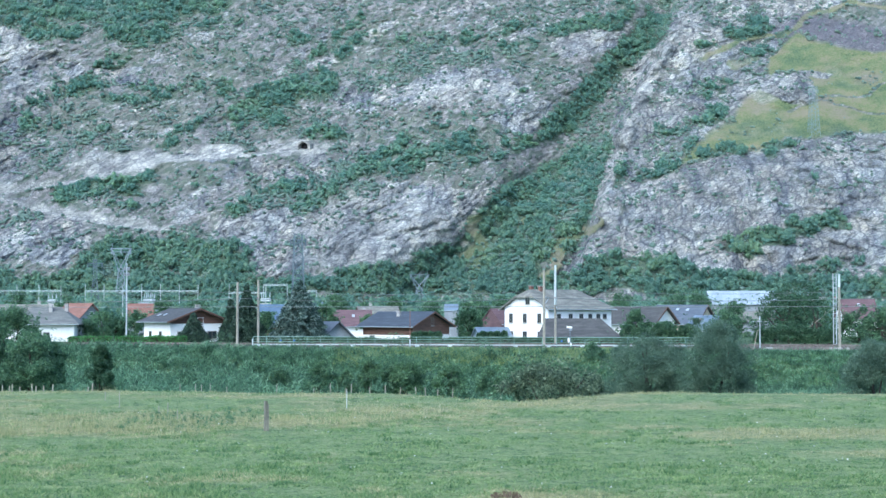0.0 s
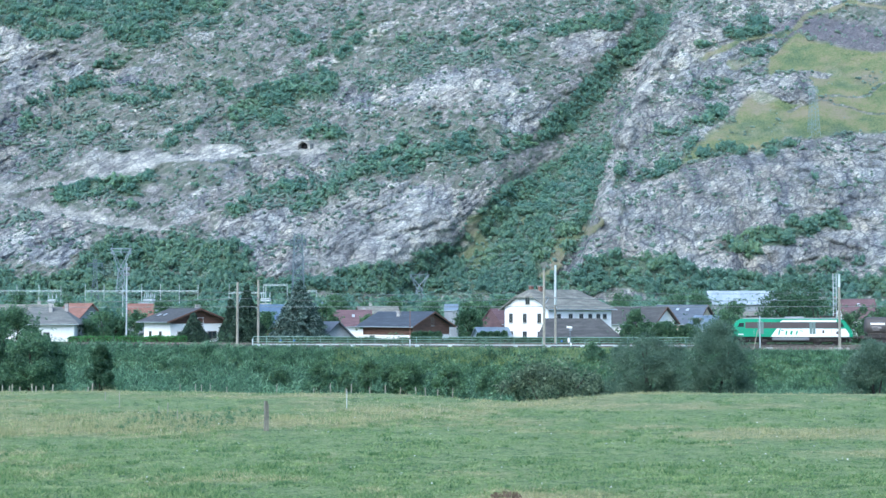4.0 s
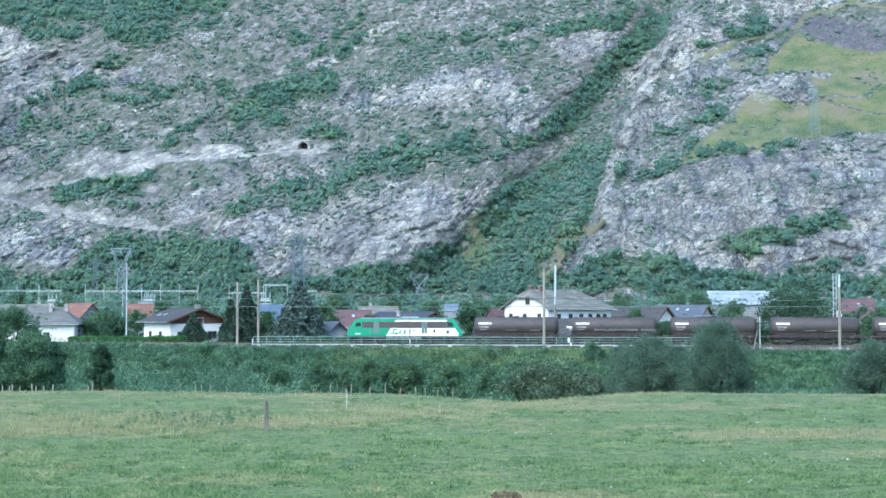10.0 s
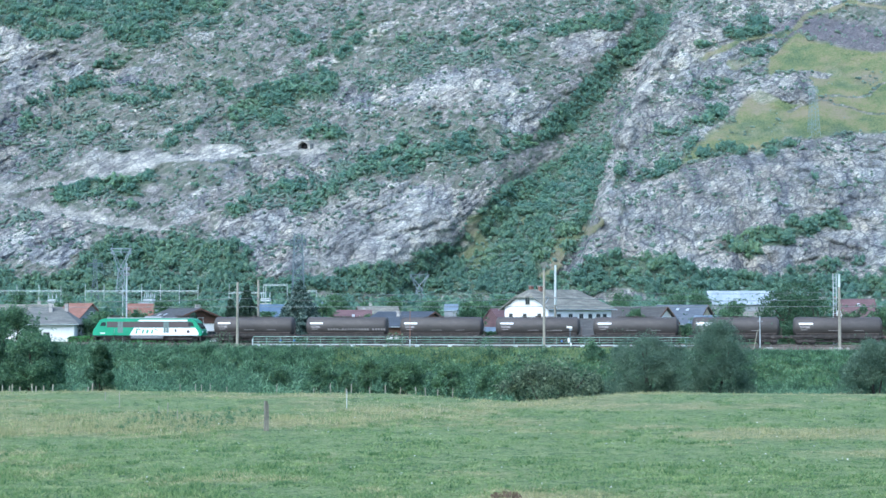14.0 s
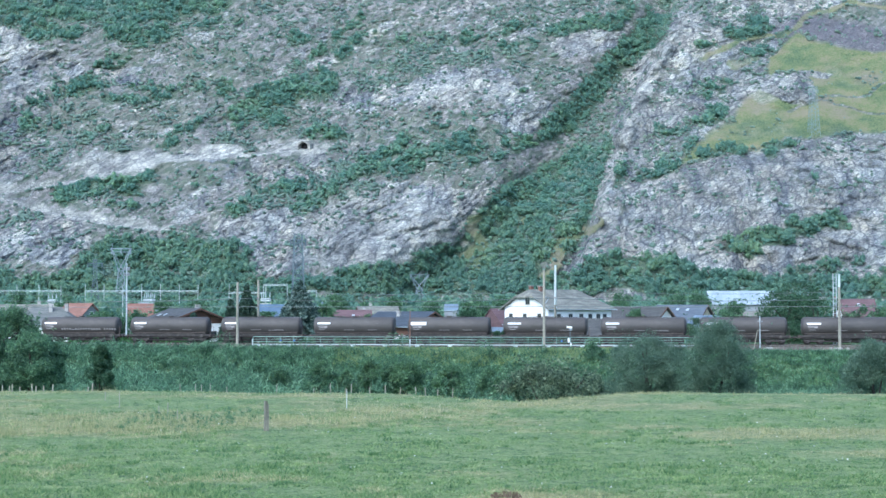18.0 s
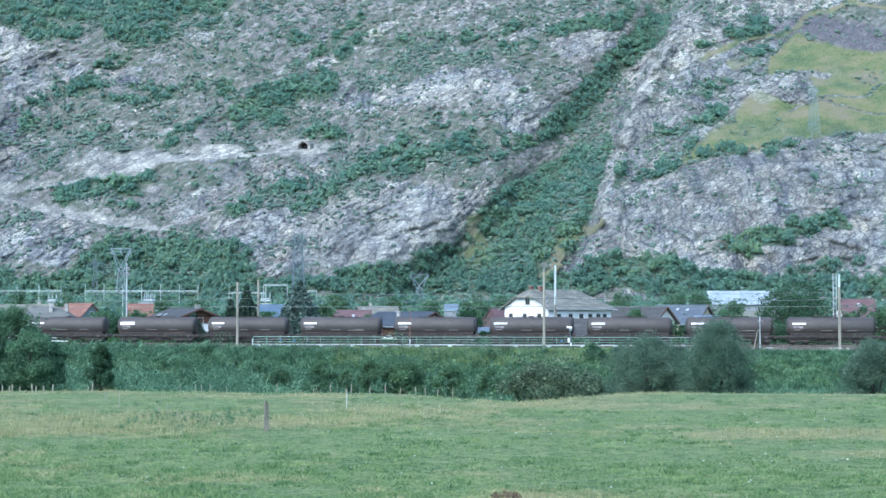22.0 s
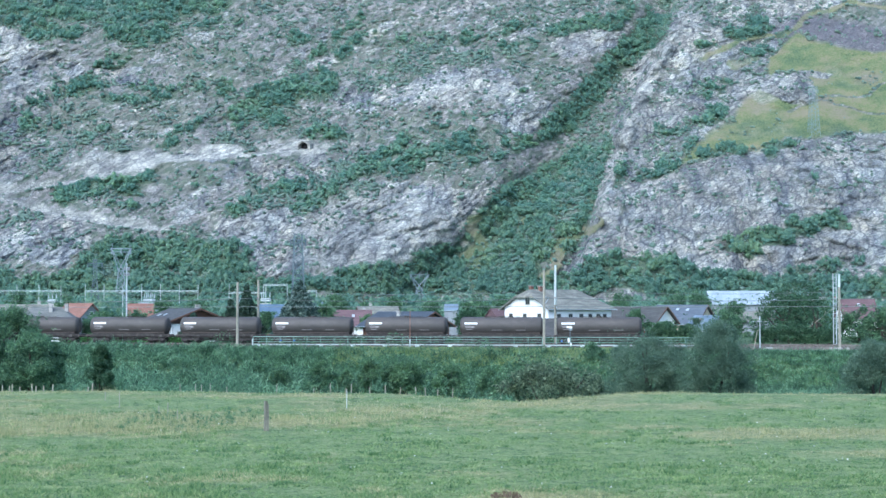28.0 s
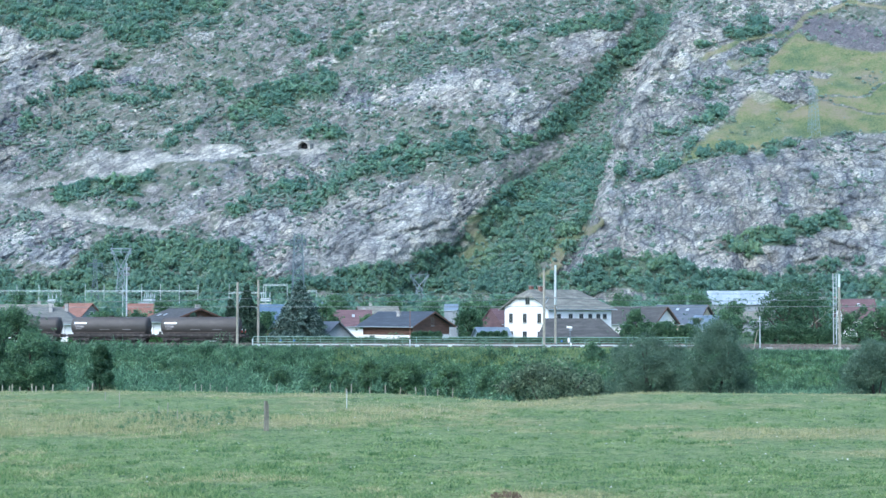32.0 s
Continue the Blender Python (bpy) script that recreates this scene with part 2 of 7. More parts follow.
def mountain_material():
    """Grey fissured rock, dry grass on the ledges, meadow, pale road cuts and the arete's lit edge, mixed by the
    terrain's cover.
    """
    m, t, b = nodes_of("mountain_ground", 0.95)
    cover = t.nodes.new("ShaderNodeAttribute")
    cover.attribute_name = "cover"
    s = t.nodes.new("ShaderNodeSeparateColor")
    t.links.new(cover.outputs["Color"], s.inputs[0])
    rocky, meadow, cut, grown = s.outputs[0], s.outputs[1], s.outputs[2], cover.outputs["Alpha"]
    v = object_space(t)
    strata = beds(t, 0.6, 1.7, 0.75)
    big, mid, fine = noise_node(t, strata, 0.022, 4, 0.6), noise_node(t, strata, 0.13, 6, 0.68), noise_node(t, v, 0.75, 5, 0.7)
    # water stains run down the faces
    stain = ramp(t, noise_node(t, beds(t, 1.5, 5.0, 1.0), 0.11, 6, 0.65), [(0.36, (0.46, 0.5, 0.58)), (0.46, (0.9, 0.92, 0.93)), (0.62, (1.15, 1.13, 1.06))])
    bent = t.nodes.new("ShaderNodeVectorMath")
    bent.operation = "MULTIPLY_ADD"
    wander = t.nodes.new("ShaderNodeTexNoise")
    wander.inputs["Scale"].default_value, wander.inputs["Detail"].default_value = 0.3, 3
    t.links.new(v, wander.inputs["Vector"])
    t.links.new(wander.outputs["Color"], bent.inputs[0])
    bent.inputs[1].default_value = (2, 2, 2)
    t.links.new(beds(t, 0.6, 1.6, 0.8), bent.inputs[2])
    seams, tone = None, None
    for scale, weight in ((0.06, 0.3), (0.17, 0.35), (0.45, 0.35)):
        cell, edge = t.nodes.new("ShaderNodeTexVoronoi"), t.nodes.new("ShaderNodeTexVoronoi")
        edge.feature = "DISTANCE_TO_EDGE"
        for one in (cell, edge):
            one.inputs["Scale"].default_value = scale
            t.links.new(bent.outputs[0], one.inputs["Vector"])
        grey = t.nodes.new("ShaderNodeSeparateColor")
        t.links.new(cell.outputs["Color"], grey.inputs[0])
        one = maths(t, "MULTIPLY", grey.outputs[0], weight)
        tone = one if tone is None else maths(t, "ADD", tone, one)
        line = ramp(t, edge.outputs["Distance"], [(0.0, (0.52, 0.54, 0.6)), (0.05 + 0.045 * (scale > 0.1), (1, 1, 1))])
        seams = line if seams is None else mixed(t, 1.0, seams, line, "MULTIPLY")
    block = ramp(t, tone, [(0.25, (0.76, 0.77, 0.79)), (0.5, (0.98, 0.98, 0.98)), (0.75, (1.27, 1.26, 1.22))])
    fac = maths(t, "ADD", maths(t, "MULTIPLY", big, 0.25), maths(t, "ADD", maths(t, "MULTIPLY", mid, 0.4), maths(t, "MULTIPLY", fine, 0.35)))
    rock = ramp(t, fac, [(0.4, (0.215, 0.224, 0.232)), (0.46, (0.345, 0.352, 0.355)), (0.53, (0.475, 0.478, 0.47)), (0.6, (0.72, 0.72, 0.695))])
    warm = ramp(t, noise_node(t, v, 0.03, 4, 0.6), [(0.4, (0.97, 1.0, 1.0)), (0.6, (1.04, 0.995, 0.91))])
    rock = mixed(t, 1.0, mixed(t, 1.0, rock, warm, "MULTIPLY"), mixed(t, 1.0, seams, block, "MULTIPLY"), "MULTIPLY")
    rock = mixed(t, 1.0, rock, stain, "MULTIPLY")
    # Earth's grey leans to blue, a little distance haze put into its colour.
    earth = ramp(t, maths(t, "ADD", maths(t, "MULTIPLY", fine, 0.5), maths(t, "MULTIPLY", mid, 0.5)),
                 [(0.4, (0.14, 0.16, 0.148)), (0.46, (0.245, 0.24, 0.238)), (0.53, (0.358, 0.338, 0.332)), (0.6, (0.61, 0.6, 0.58))])
    scrubby = ramp(t, maths(t, "ADD", maths(t, "MULTIPLY", big, 0.5), maths(t, "MULTIPLY", fine, 0.5)), [(0.47, (0, 0, 0)), (0.6, (0.6, 0.6, 0.6))])
    earth = mixed(t, scrubby, earth, (0.105, 0.14, 0.07))
    pebble, stone = t.nodes.new("ShaderNodeTexVoronoi"), t.nodes.new("ShaderNodeSeparateColor")
    pebble.inputs["Scale"].default_value = 0.36
    t.links.new(bent.outputs[0], pebble.inputs["Vector"])
    t.links.new(pebble.outputs["Color"], stone.inputs[0])
    loose = maths(t, "ADD", maths(t, "MULTIPLY", stone.outputs[1], 0.6), maths(t, "MULTIPLY", mid, 0.8))
    earth = mixed(t, ramp(t, loose, [(0.9, (0, 0, 0)), (0.95, (0.8, 0.8, 0.8))]), earth, rock)
    tuft = maths(t, "ADD", maths(t, "MULTIPLY", stone.outputs[2], 0.5), maths(t, "MULTIPLY", fine, 0.7))
    earth = mixed(t, ramp(t, tuft, [(0.6, (0, 0, 0)), (0.72, (0.75, 0.75, 0.75))]), earth, (0.1, 0.15, 0.105))
    bare = ramp(t, maths(t, "ADD", rocky, maths(t, "MULTIPLY", maths(t, "SUBTRACT", mid, 0.5), 1.3)), [(0.4, (0, 0, 0)), (0.55, (1, 1, 1))])
    heath = t.nodes.new("ShaderNodeAttribute")
    heath.attribute_name = "heath"
    shrubs = ramp(t, fine, [(0.38, (0.105, 0.105, 0.13)), (0.52, (0.165, 0.155, 0.19)), (0.64, (0.26, 0.245, 0.26))])
    col = mixed(t, maths(t, "MULTIPLY", heath.outputs["Fac"], 0.8), mixed(t, bare, earth, rock), shrubs)
    grass = ramp(t, maths(t, "ADD", maths(t, "MULTIPLY", noise_node(t, beds(t, 0.3, 2.0, 1.0), 0.05, 4, 0.6), 0.65), maths(t, "MULTIPLY", fine, 0.35)),
                 [(0.42, (0.11, 0.175, 0.085)), (0.47, (0.195, 0.25, 0.108)), (0.52, (0.27, 0.275, 0.14)), (0.58, (0.315, 0.285, 0.195))])
    col = mixed(t, meadow, col, grass)
    pale = ramp(t, fac, [(0.42, (0.3, 0.305, 0.285)), (0.49, (0.5, 0.5, 0.455)), (0.58, (0.72, 0.71, 0.64))])
    col = mixed(t, maths(t, "MULTIPLY", cut, maths(t, "ADD", 0.45, mid), True), col, mixed(t, 1.0, pale, mixed(t, 0.6, block, seams, "MULTIPLY"), "MULTIPLY"))
    under = ramp(t, fine, [(0.38, (0.055, 0.112, 0.085)), (0.62, (0.125, 0.19, 0.105))])
    col = mixed(t, ramp(t, maths(t, "ADD", grown, maths(t, "MULTIPLY", maths(t, "SUBTRACT", fine, 0.5), 0.8)), [(0.25, (0, 0, 0)), (0.7, (0.9, 0.9, 0.9))]), col, under)
    t.links.new(col, b.inputs["Base Color"])
    bumped(t, b, maths(t, "ADD", maths(t, "MULTIPLY", tone, 2.0), maths(t, "ADD", maths(t, "MULTIPLY", mid, 2.0), maths(t, "MULTIPLY", fine, 1.6))), 1.0, 2.0)
    return m


M_FIELD, M_MOUNTAIN = field_material(), mountain_material()


# ---------------------------------------------------------------- mesh helpers
def part(name, bm, material, parent=None, label=""):
    me = bpy.data.meshes.new(name)
    bm.to_mesh(me)
    bm.free()
    me.materials.append(material)
    ob = new(name, me)
    ob.parent = parent
    return tagged(ob, label)


def empty(name, m, label, category, group="", kind=""):
    ob = new(name)
    ob.matrix_basis = m
    return tagged(ob, label, category, group, kind)


def box(bm, c, size, turn=(0, 0, 0), bevel=0.0):
    r = bmesh.ops.create_cube(bm, size=1, matrix=Matrix.LocRotScale(c, Euler([radians(a) for a in turn]), size))
    if bevel:
        bmesh.ops.bevel(bm, geom=list({e for v in r["verts"] for e in v.link_edges}), offset=bevel, segments=1, affect="EDGES")
    return bm


def one_box(c, size, turn=(0, 0, 0), bevel=0.0):
    return box(bmesh.new(), c, size, turn, bevel)


def bar(bm, a, b, r1, r2=None, n=8):
    """A round bar from a to b."""
    a, b = Vector(a), Vector(b)
    m = Matrix.Translation((a + b) / 2) @ (b - a).to_track_quat("Z", "Y").to_matrix().to_4x4()
    bmesh.ops.create_cone(bm, cap_ends=True, segments=n, radius1=r1, radius2=r1 if r2 is None else r2, depth=(b - a).length, matrix=m)
    return bm


def slab(bm, outline, y0, y1):
    """An outline in x and z, extruded from y0 to y1."""
    a = [bm.verts.new((x, y0, z)) for x, z in outline]
    b = [bm.verts.new((x, y1, z)) for x, z in outline]
    bm.faces.new(a), bm.faces.new(b[::-1])
    for i in range(len(a)):
        j = (i + 1) % len(a)
        bm.faces.new((a[j], a[i], b[i], b[j]))
    bmesh.ops.recalc_face_normals(bm, faces=bm.faces[:])
    return bm


def smooth(ob):
    ob.data.polygons.foreach_set("use_smooth", [True] * len(ob.data.polygons))
    return ob


def triangles(name, tris, material, parent=None):
    """One mesh of loose leaves, from an array of n x 3 x 3."""
    n = len(tris)
    me = bpy.data.meshes.new(name)
    me.vertices.add(3 * n), me.loops.add(3 * n), me.polygons.add(n)
    me.vertices.foreach_set("co", np.ascontiguousarray(tris, dtype=np.float32).ravel())
    me.loops.foreach_set("vertex_index", np.arange(3 * n, dtype=np.int32))
    me.polygons.foreach_set("loop_start", np.arange(0, 3 * n, 3, dtype=np.int32))
    me.update(calc_edges=True)
    me.materials.append(material)
    ob = new(name, me)
    ob.parent = parent
    return ob


def leaf_cloud(rng, centres, radii, per, size, flat=1.0, shell=0.5):
    """Leaves round each centre, more of them near the outside."""
    n = len(centres)
    d = rng.normal(size=(n, per, 3))
    d /= np.linalg.norm(d, axis=2, keepdims=True)
    d *= (shell + (1 - shell) * rng.random((n, per, 1)))
    at = centres[:, None, :] + d * np.asarray(radii).reshape(n, 1, -1) * np.array((1, 1, flat))
    leaf = rng.normal(size=(n, per, 3, 3)) * np.asarray(size).reshape(-1, 1, 1, 1)
    return (at[:, :, None, :] + leaf).reshape(-1, 3, 3)


GOLD = (1 + 5 ** 0.5) / 2
BALL = np.array([(-1, GOLD, 0), (1, GOLD, 0), (-1, -GOLD, 0), (1, -GOLD, 0), (0, -1, GOLD), (0, 1, GOLD), (0, -1, -GOLD), (0, 1, -GOLD), (GOLD, 0, -1), (GOLD, 0, 1), (-GOLD, 0, -1), (-GOLD, 0, 1)]) / math.sqrt(1 + GOLD * GOLD)
BALL_SIDES = np.array([t for t in itertools.combinations(range(12), 3) if max(np.linalg.norm(BALL[p] - BALL[q]) for p, q in itertools.combinations(t, 2)) < 1.1])
BALL_SIDES = np.array([t if np.dot(np.cross(BALL[t[1]] - BALL[t[0]], BALL[t[2]] - BALL[t[0]]), BALL[t[0]]) > 0 else t[::-1] for t in BALL_SIDES])
BALL_SIDES = BALL_SIDES[BALL[BALL_SIDES].mean(axis=1)[:, 2] > -0.7]


def lumps(rng, name, centres, radii, material, flat=0.85, rough=0.22, leaves=0, leaf=0.3):
    """Far foliage: one mesh of uneven rounded leaf masses, open below, and of the leafy sprays round them, each an island of its own."""
    n = len(centres)
    a = rng.uniform(0, 2 * math.pi, (n, 1))
    v = np.stack([BALL[:, 0] * np.cos(a) - BALL[:, 1] * np.sin(a), BALL[:, 0] * np.sin(a) + BALL[:, 1] * np.cos(a), np.broadcast_to(BALL[:, 2], (n, 12)) * flat], axis=-1)
    v = v * (1 + rough * rng.normal(size=(n, 12, 1))) * np.asarray(radii).reshape(n, 1, 1)
    co = (v + centres[:, None, :]).reshape(-1, 3).astype(np.float32)
    idx = (BALL_SIDES[None] + 12 * np.arange(n)[:, None, None]).reshape(-1, 3).astype(np.int32)
    if leaves:
        co = (0.82 * v + centres[:, None, :]).reshape(-1, 3).astype(np.float32)
        sprays = leaf_cloud(rng, centres, 1.22 * np.asarray(radii), leaves, leaf * np.asarray(radii), flat, 0.8).reshape(-1, 3)
        idx = np.concatenate([idx, (len(co) + np.arange(len(sprays))).reshape(-1, 3)]).astype(np.int32)
        co = np.concatenate([co, sprays]).astype(np.float32)
    me = bpy.data.meshes.new(name)
    me.vertices.add(len(co)), me.loops.add(idx.size), me.polygons.add(len(idx))
    me.vertices.foreach_set("co", co.ravel())
    me.loops.foreach_set("vertex_index", idx.ravel())
    me.polygons.foreach_set("loop_start", np.arange(0, idx.size, 3, dtype=np.int32))
    me.update(calc_edges=True)
    me.materials.append(material)
    return smooth(new(name, me))


def crowns(rng, at, r, count, spread=0.75, size=0.6, flat=1.0):
    """Centres and radii of the leaf masses of many crowns."""
    n = len(at)
    d = rng.normal(size=(n, count, 3))
    d /= np.linalg.norm(d, axis=2, keepdims=True)
    d[:, :, 2] = np.abs(d[:, :, 2]) * 0.9 - 0.15
    d[:, 0] *= 0.2
    c = at[:, None, :] + d * spread * r[:, None, None] * np.array((1, 1, flat))
    q = r[:, None] * size * rng.uniform(0.65, 1.15, (n, count))
    return c.reshape(-1, 3), q.ravel()


def lattice(x, y, seed):
    h = np.sin(x * 127.1 + y * 311.7 + seed * 74.7) * 43758.5453
    return h - np.floor(h)


def vnoise(x, y, seed=0):
    x0, y0 = np.floor(x), np.floor(y)
    fx, fy = x - x0, y - y0
    fx, fy = fx * fx * (3 - 2 * fx), fy * fy * (3 - 2 * fy)
    a = lattice(x0, y0, seed) * (1 - fx) + lattice(x0 + 1, y0, seed) * fx
    b = lattice(x0, y0 + 1, seed) * (1 - fx) + lattice(x0 + 1, y0 + 1, seed) * fx
    return a * (1 - fy) + b * fy


def fbm(x, y, seed=0, octaves=4, gain=0.5):
    total, amp, norm = 0, 1.0, 0.0
    for k in range(octaves):
        total = total + amp * vnoise(x * 2 ** k, y * 2 ** k, seed + k * 7)
        norm += amp
        amp *= gain
    return total / norm


def blocks(x, y, seed=0, bulge=0.55):
    """Jointed rock: bulging blocks, each with a tilt of its own, that meet in creases."""
    x0, y0 = np.floor(x), np.floor(y)
    out = np.full(x.shape, 1e9)
    for i in (-1, 0, 1):
        for j in (-1, 0, 1):
            cx, cy = x0 + i, y0 + j
            dx, dy = x - cx - lattice(cx, cy, seed), y - cy - lattice(cx, cy, seed + 1)
            tilt = (lattice(cx, cy, seed + 2) - 0.5) * dx + (lattice(cx, cy, seed + 3) - 0.5) * dy + 0.3 * (lattice(cx, cy, seed + 4) - 0.5)
            out = np.minimum(out, bulge * (dx * dx + dy * dy) + tilt)
    return out


def soft_step(x):
    x = np.clip(x, 0, 1)
    return x * x * (3 - 2 * x)


def grid_mesh(name, px, py, pz, material):
    rows, cols = px.shape
    co = np.stack([px, py, pz], axis=-1).reshape(-1, 3).astype(np.float32)
    k = np.arange(rows * cols).reshape(rows, cols)
    quads = np.stack([k[:-1, :-1], k[:-1, 1:], k[1:, 1:], k[1:, :-1]], axis=-1).reshape(-1, 4)
    me = bpy.data.meshes.new(name)
    me.vertices.add(len(co)), me.loops.add(quads.size), me.polygons.add(len(quads))
    me.vertices.foreach_set("co", co.ravel())
    me.loops.foreach_set("vertex_index", quads.ravel().astype(np.int32))
    me.polygons.foreach_set("loop_start", np.arange(0, quads.size, 4, dtype=np.int32))
    me.update(calc_edges=True)
    me.materials.append(material)
    return new(name, me)

# ---------------------------------------------------------------- the line of the railway
TRACK_Y, TRACK_LEAN = 230.0, 0.15
TRACK_TURN = -math.degrees(math.atan(TRACK_LEAN))
TRACK_LONG = math.hypot(1, TRACK_LEAN)


def on_track(s, across=0.0, z=0.2):
    """A pose on the railway: s metres along it, so many metres beyond the running track's axis."""
    return pose(s / TRACK_LONG + across * TRACK_LEAN / TRACK_LONG, TRACK_Y - TRACK_LEAN * s / TRACK_LONG + across / TRACK_LONG, z, 0, 0, TRACK_TURN)


# ---------------------------------------------------------------- ground: meadow, river hollow, embankment, valley floor
def field_edge(x):
    return 93.4 - 2.4 * soft_step((x - 6) / 10) - 12 * np.exp(-((x - 4.5) / 5.5) ** 2) + 1.5 * np.sin(x * 0.21)


def dryness(x, y):
    """Where the meadow's grass has dried: broad patches, most of them on one side."""
    d = fbm(x * 0.07, y * 0.09, 77, 3) + 0.3 * (fbm(x * 0.5, y * 0.5, 78, 2) - 0.5)
    d = d + 0.32 * np.exp(-((x + 14) / 13) ** 2 - ((y - 67) / 10) ** 2)
    return np.where(y > field_edge(x) + 1, -1.0, d - 0.11 * soft_step((x - 1) / 12))


def ground_height(x, y):
    lie = y + TRACK_LEAN * x
    down = soft_step((y - field_edge(x)) / 16)
    up = soft_step((lie - 203) / 18)
    z = 0.16 * (fbm(x * 0.06, y * 0.06, 3, 3) - 0.5) * (1 - down)
    z = z - 5.6 * down + (4.95 + 0.3 * soft_step((lie - 225.6) / 1.2) + 0.35 * soft_step((lie - 243) / 12)) * up
    return z + 2.0 * (fbm(x * 0.2, y * 0.2, 9, 3) - 0.5) * down * (1 - soft_step((lie - 213) / 7))


gx = np.concatenate([[-3000, -1500, -800, -400, -200], np.linspace(-130, 130, 220), [200, 400, 800, 1500, 3000]])
gy = np.concatenate([[-3000, -800, -200, -60, 0], np.linspace(20, 130, 190), np.linspace(132, 260, 90), np.linspace(275, 960, 40), [1500, 3000]])
GX, GY = np.meshgrid(gx, gy)
ground = grid_mesh("ground", GX, GY, ground_height(GX, GY), M_FIELD)
smooth(ground)
patches = ground.data.attributes.new("dry", "FLOAT", "POINT")
patches.data.foreach_set("value", dryness(GX, GY).astype(np.float32).ravel())
tagged(ground, "green mown meadow with dry patches, flat valley floor beyond", "ground", kind="structure")


# ---------------------------------------------------------------- mountain side
FOOT, LEAN = 940.0, 1.2


def along(px, pz, line):
    """Distance of points from a broken line, given as x, z, x, z, ..."""
    best = np.full(px.shape, 1e9)
    for i in range(0, len(line) - 2, 2):
        ax, az, bx, bz = line[i:i + 4]
        dx, dz = bx - ax, bz - az
        k = np.clip(((px - ax) * dx + (pz - az) * dz) / (dx * dx + dz * dz), 0, 1)
        best = np.minimum(best, np.hypot(px - ax - k * dx, pz - az - k * dz))
    return best


def dome(px, pz, cx, cz, rx, rz):
    return np.sqrt(np.clip(1 - ((px - cx) / rx) ** 2 - ((pz - cz) / rz) ** 2, 0, 1))


def swell(px, pz, cx, cz, rx, rz):
    return np.clip(1 - ((px - cx) / rx) ** 2 - ((pz - cz) / rz) ** 2, 0, 1)


def band(px, pz, width, *line):
    return np.clip(2.2 * (1 - along(px, pz, line) / width), 0, 1)


BUTTRESS = (71, 24, 86, 47, 108, 87, 121, 127, 134, 166, 169, 219, 192, 261, 216, 313)
MEADOW_LIP = (114, 91, 142, 98, 169, 110, 205, 119, 256, 130, 290, 135, 348, 139)
CREST = (120, 79, 148, 98, 185, 127, 212, 148, 230, 168, 250, 194, 266, 218, 296, 237, 328, 252, 395, 261)
UPPER_ROAD = (-322, 85, -296, 87, -278, 90, -258, 93, -228, 102, -195, 111, -152, 114, -113, 118, -91, 121)
LOWER_ROAD = (-324, 89, -296, 81, -273, 74, -249, 70, -217, 63, -183, 59)
ARETE = (104, 71, 114, 100, 129, 129, 144, 161, 165, 197, 191, 243)
GULLY = (187, 261, 162, 219, 134, 182, 101, 146, 79, 109, 45, 68, 19, 44, -15, 17)


def side_of(px, pz, line):
    """Metres to the right of a line that climbs."""
    xs, zs = np.array(line[0::2]), np.array(line[1::2])
    return px - np.interp(pz, zs, xs)


def height_over(px, pz, line):
    xs, zs = np.array(line[0::2]), np.array(line[1::2])
    return pz - np.interp(px, xs, zs)


OUTCROPS = []


def outcrop(bare, width, *line):
    OUTCROPS.append((bare, width, line))


outcrop(0.9, 11.2, -351, 217, -322, 197, -311, 166)
outcrop(0.9, 4.8, -318, 213, -292, 198, -280, 186)
outcrop(1, 5.1, -258, 191, -232, 184)
outcrop(0.85, 3.1, -102, 184, -80, 205, -64, 218, -42, 234)
outcrop(0.95, 13.5, -14, 166, 15, 179, 49, 171)
outcrop(0.65, 9.2, -77, 168, -39, 163)
outcrop(0.85, 8.8, 95, 213, 118, 218, 138, 224)
outcrop(0.7, 8.2, 43, 143, 72, 151)
outcrop(0.9, 6.4, 108, 82, 120, 111, 135, 141, 153, 151)
outcrop(0.9, 9.6, 139, 168, 160, 194, 185, 222, 201, 246)
outcrop(0.6, 12.5, 159, 151, 200, 171)
outcrop(1, 5.5, 234, 163, 257, 176, 293, 185)
outcrop(1, 22.3, -61, 58, -31, 66, 0, 66)
outcrop(0.95, 18.3, -130, 50, -104, 50)
outcrop(0.85, 14.0, -281, 54, -248, 54)
outcrop(1, 4.3, -97, 115, -78, 104)
outcrop(0.9, 6.3, -248, 106, -206, 111)
outcrop(0.8, 7.2, -296, 120, -283, 123)
outcrop(0.8, 9.5, 6, 76, 29, 81)
outcrop(1, 9.1, 187, 41, 223, 41, 261, 47)
outcrop(0.6, 10.0, -315, 151, -300, 104)
outcrop(0.7, 4.0, -187, 111, -145, 119)
outcrop(0.6, 8.1, -189, 225, -164, 237)
outcrop(0.7, 4.6, -2, 249, 30, 255)
outcrop(0.75, 4.7, -138, 104, -103, 104)
outcrop(0.5, 8.4, -171, 74, -149, 96)


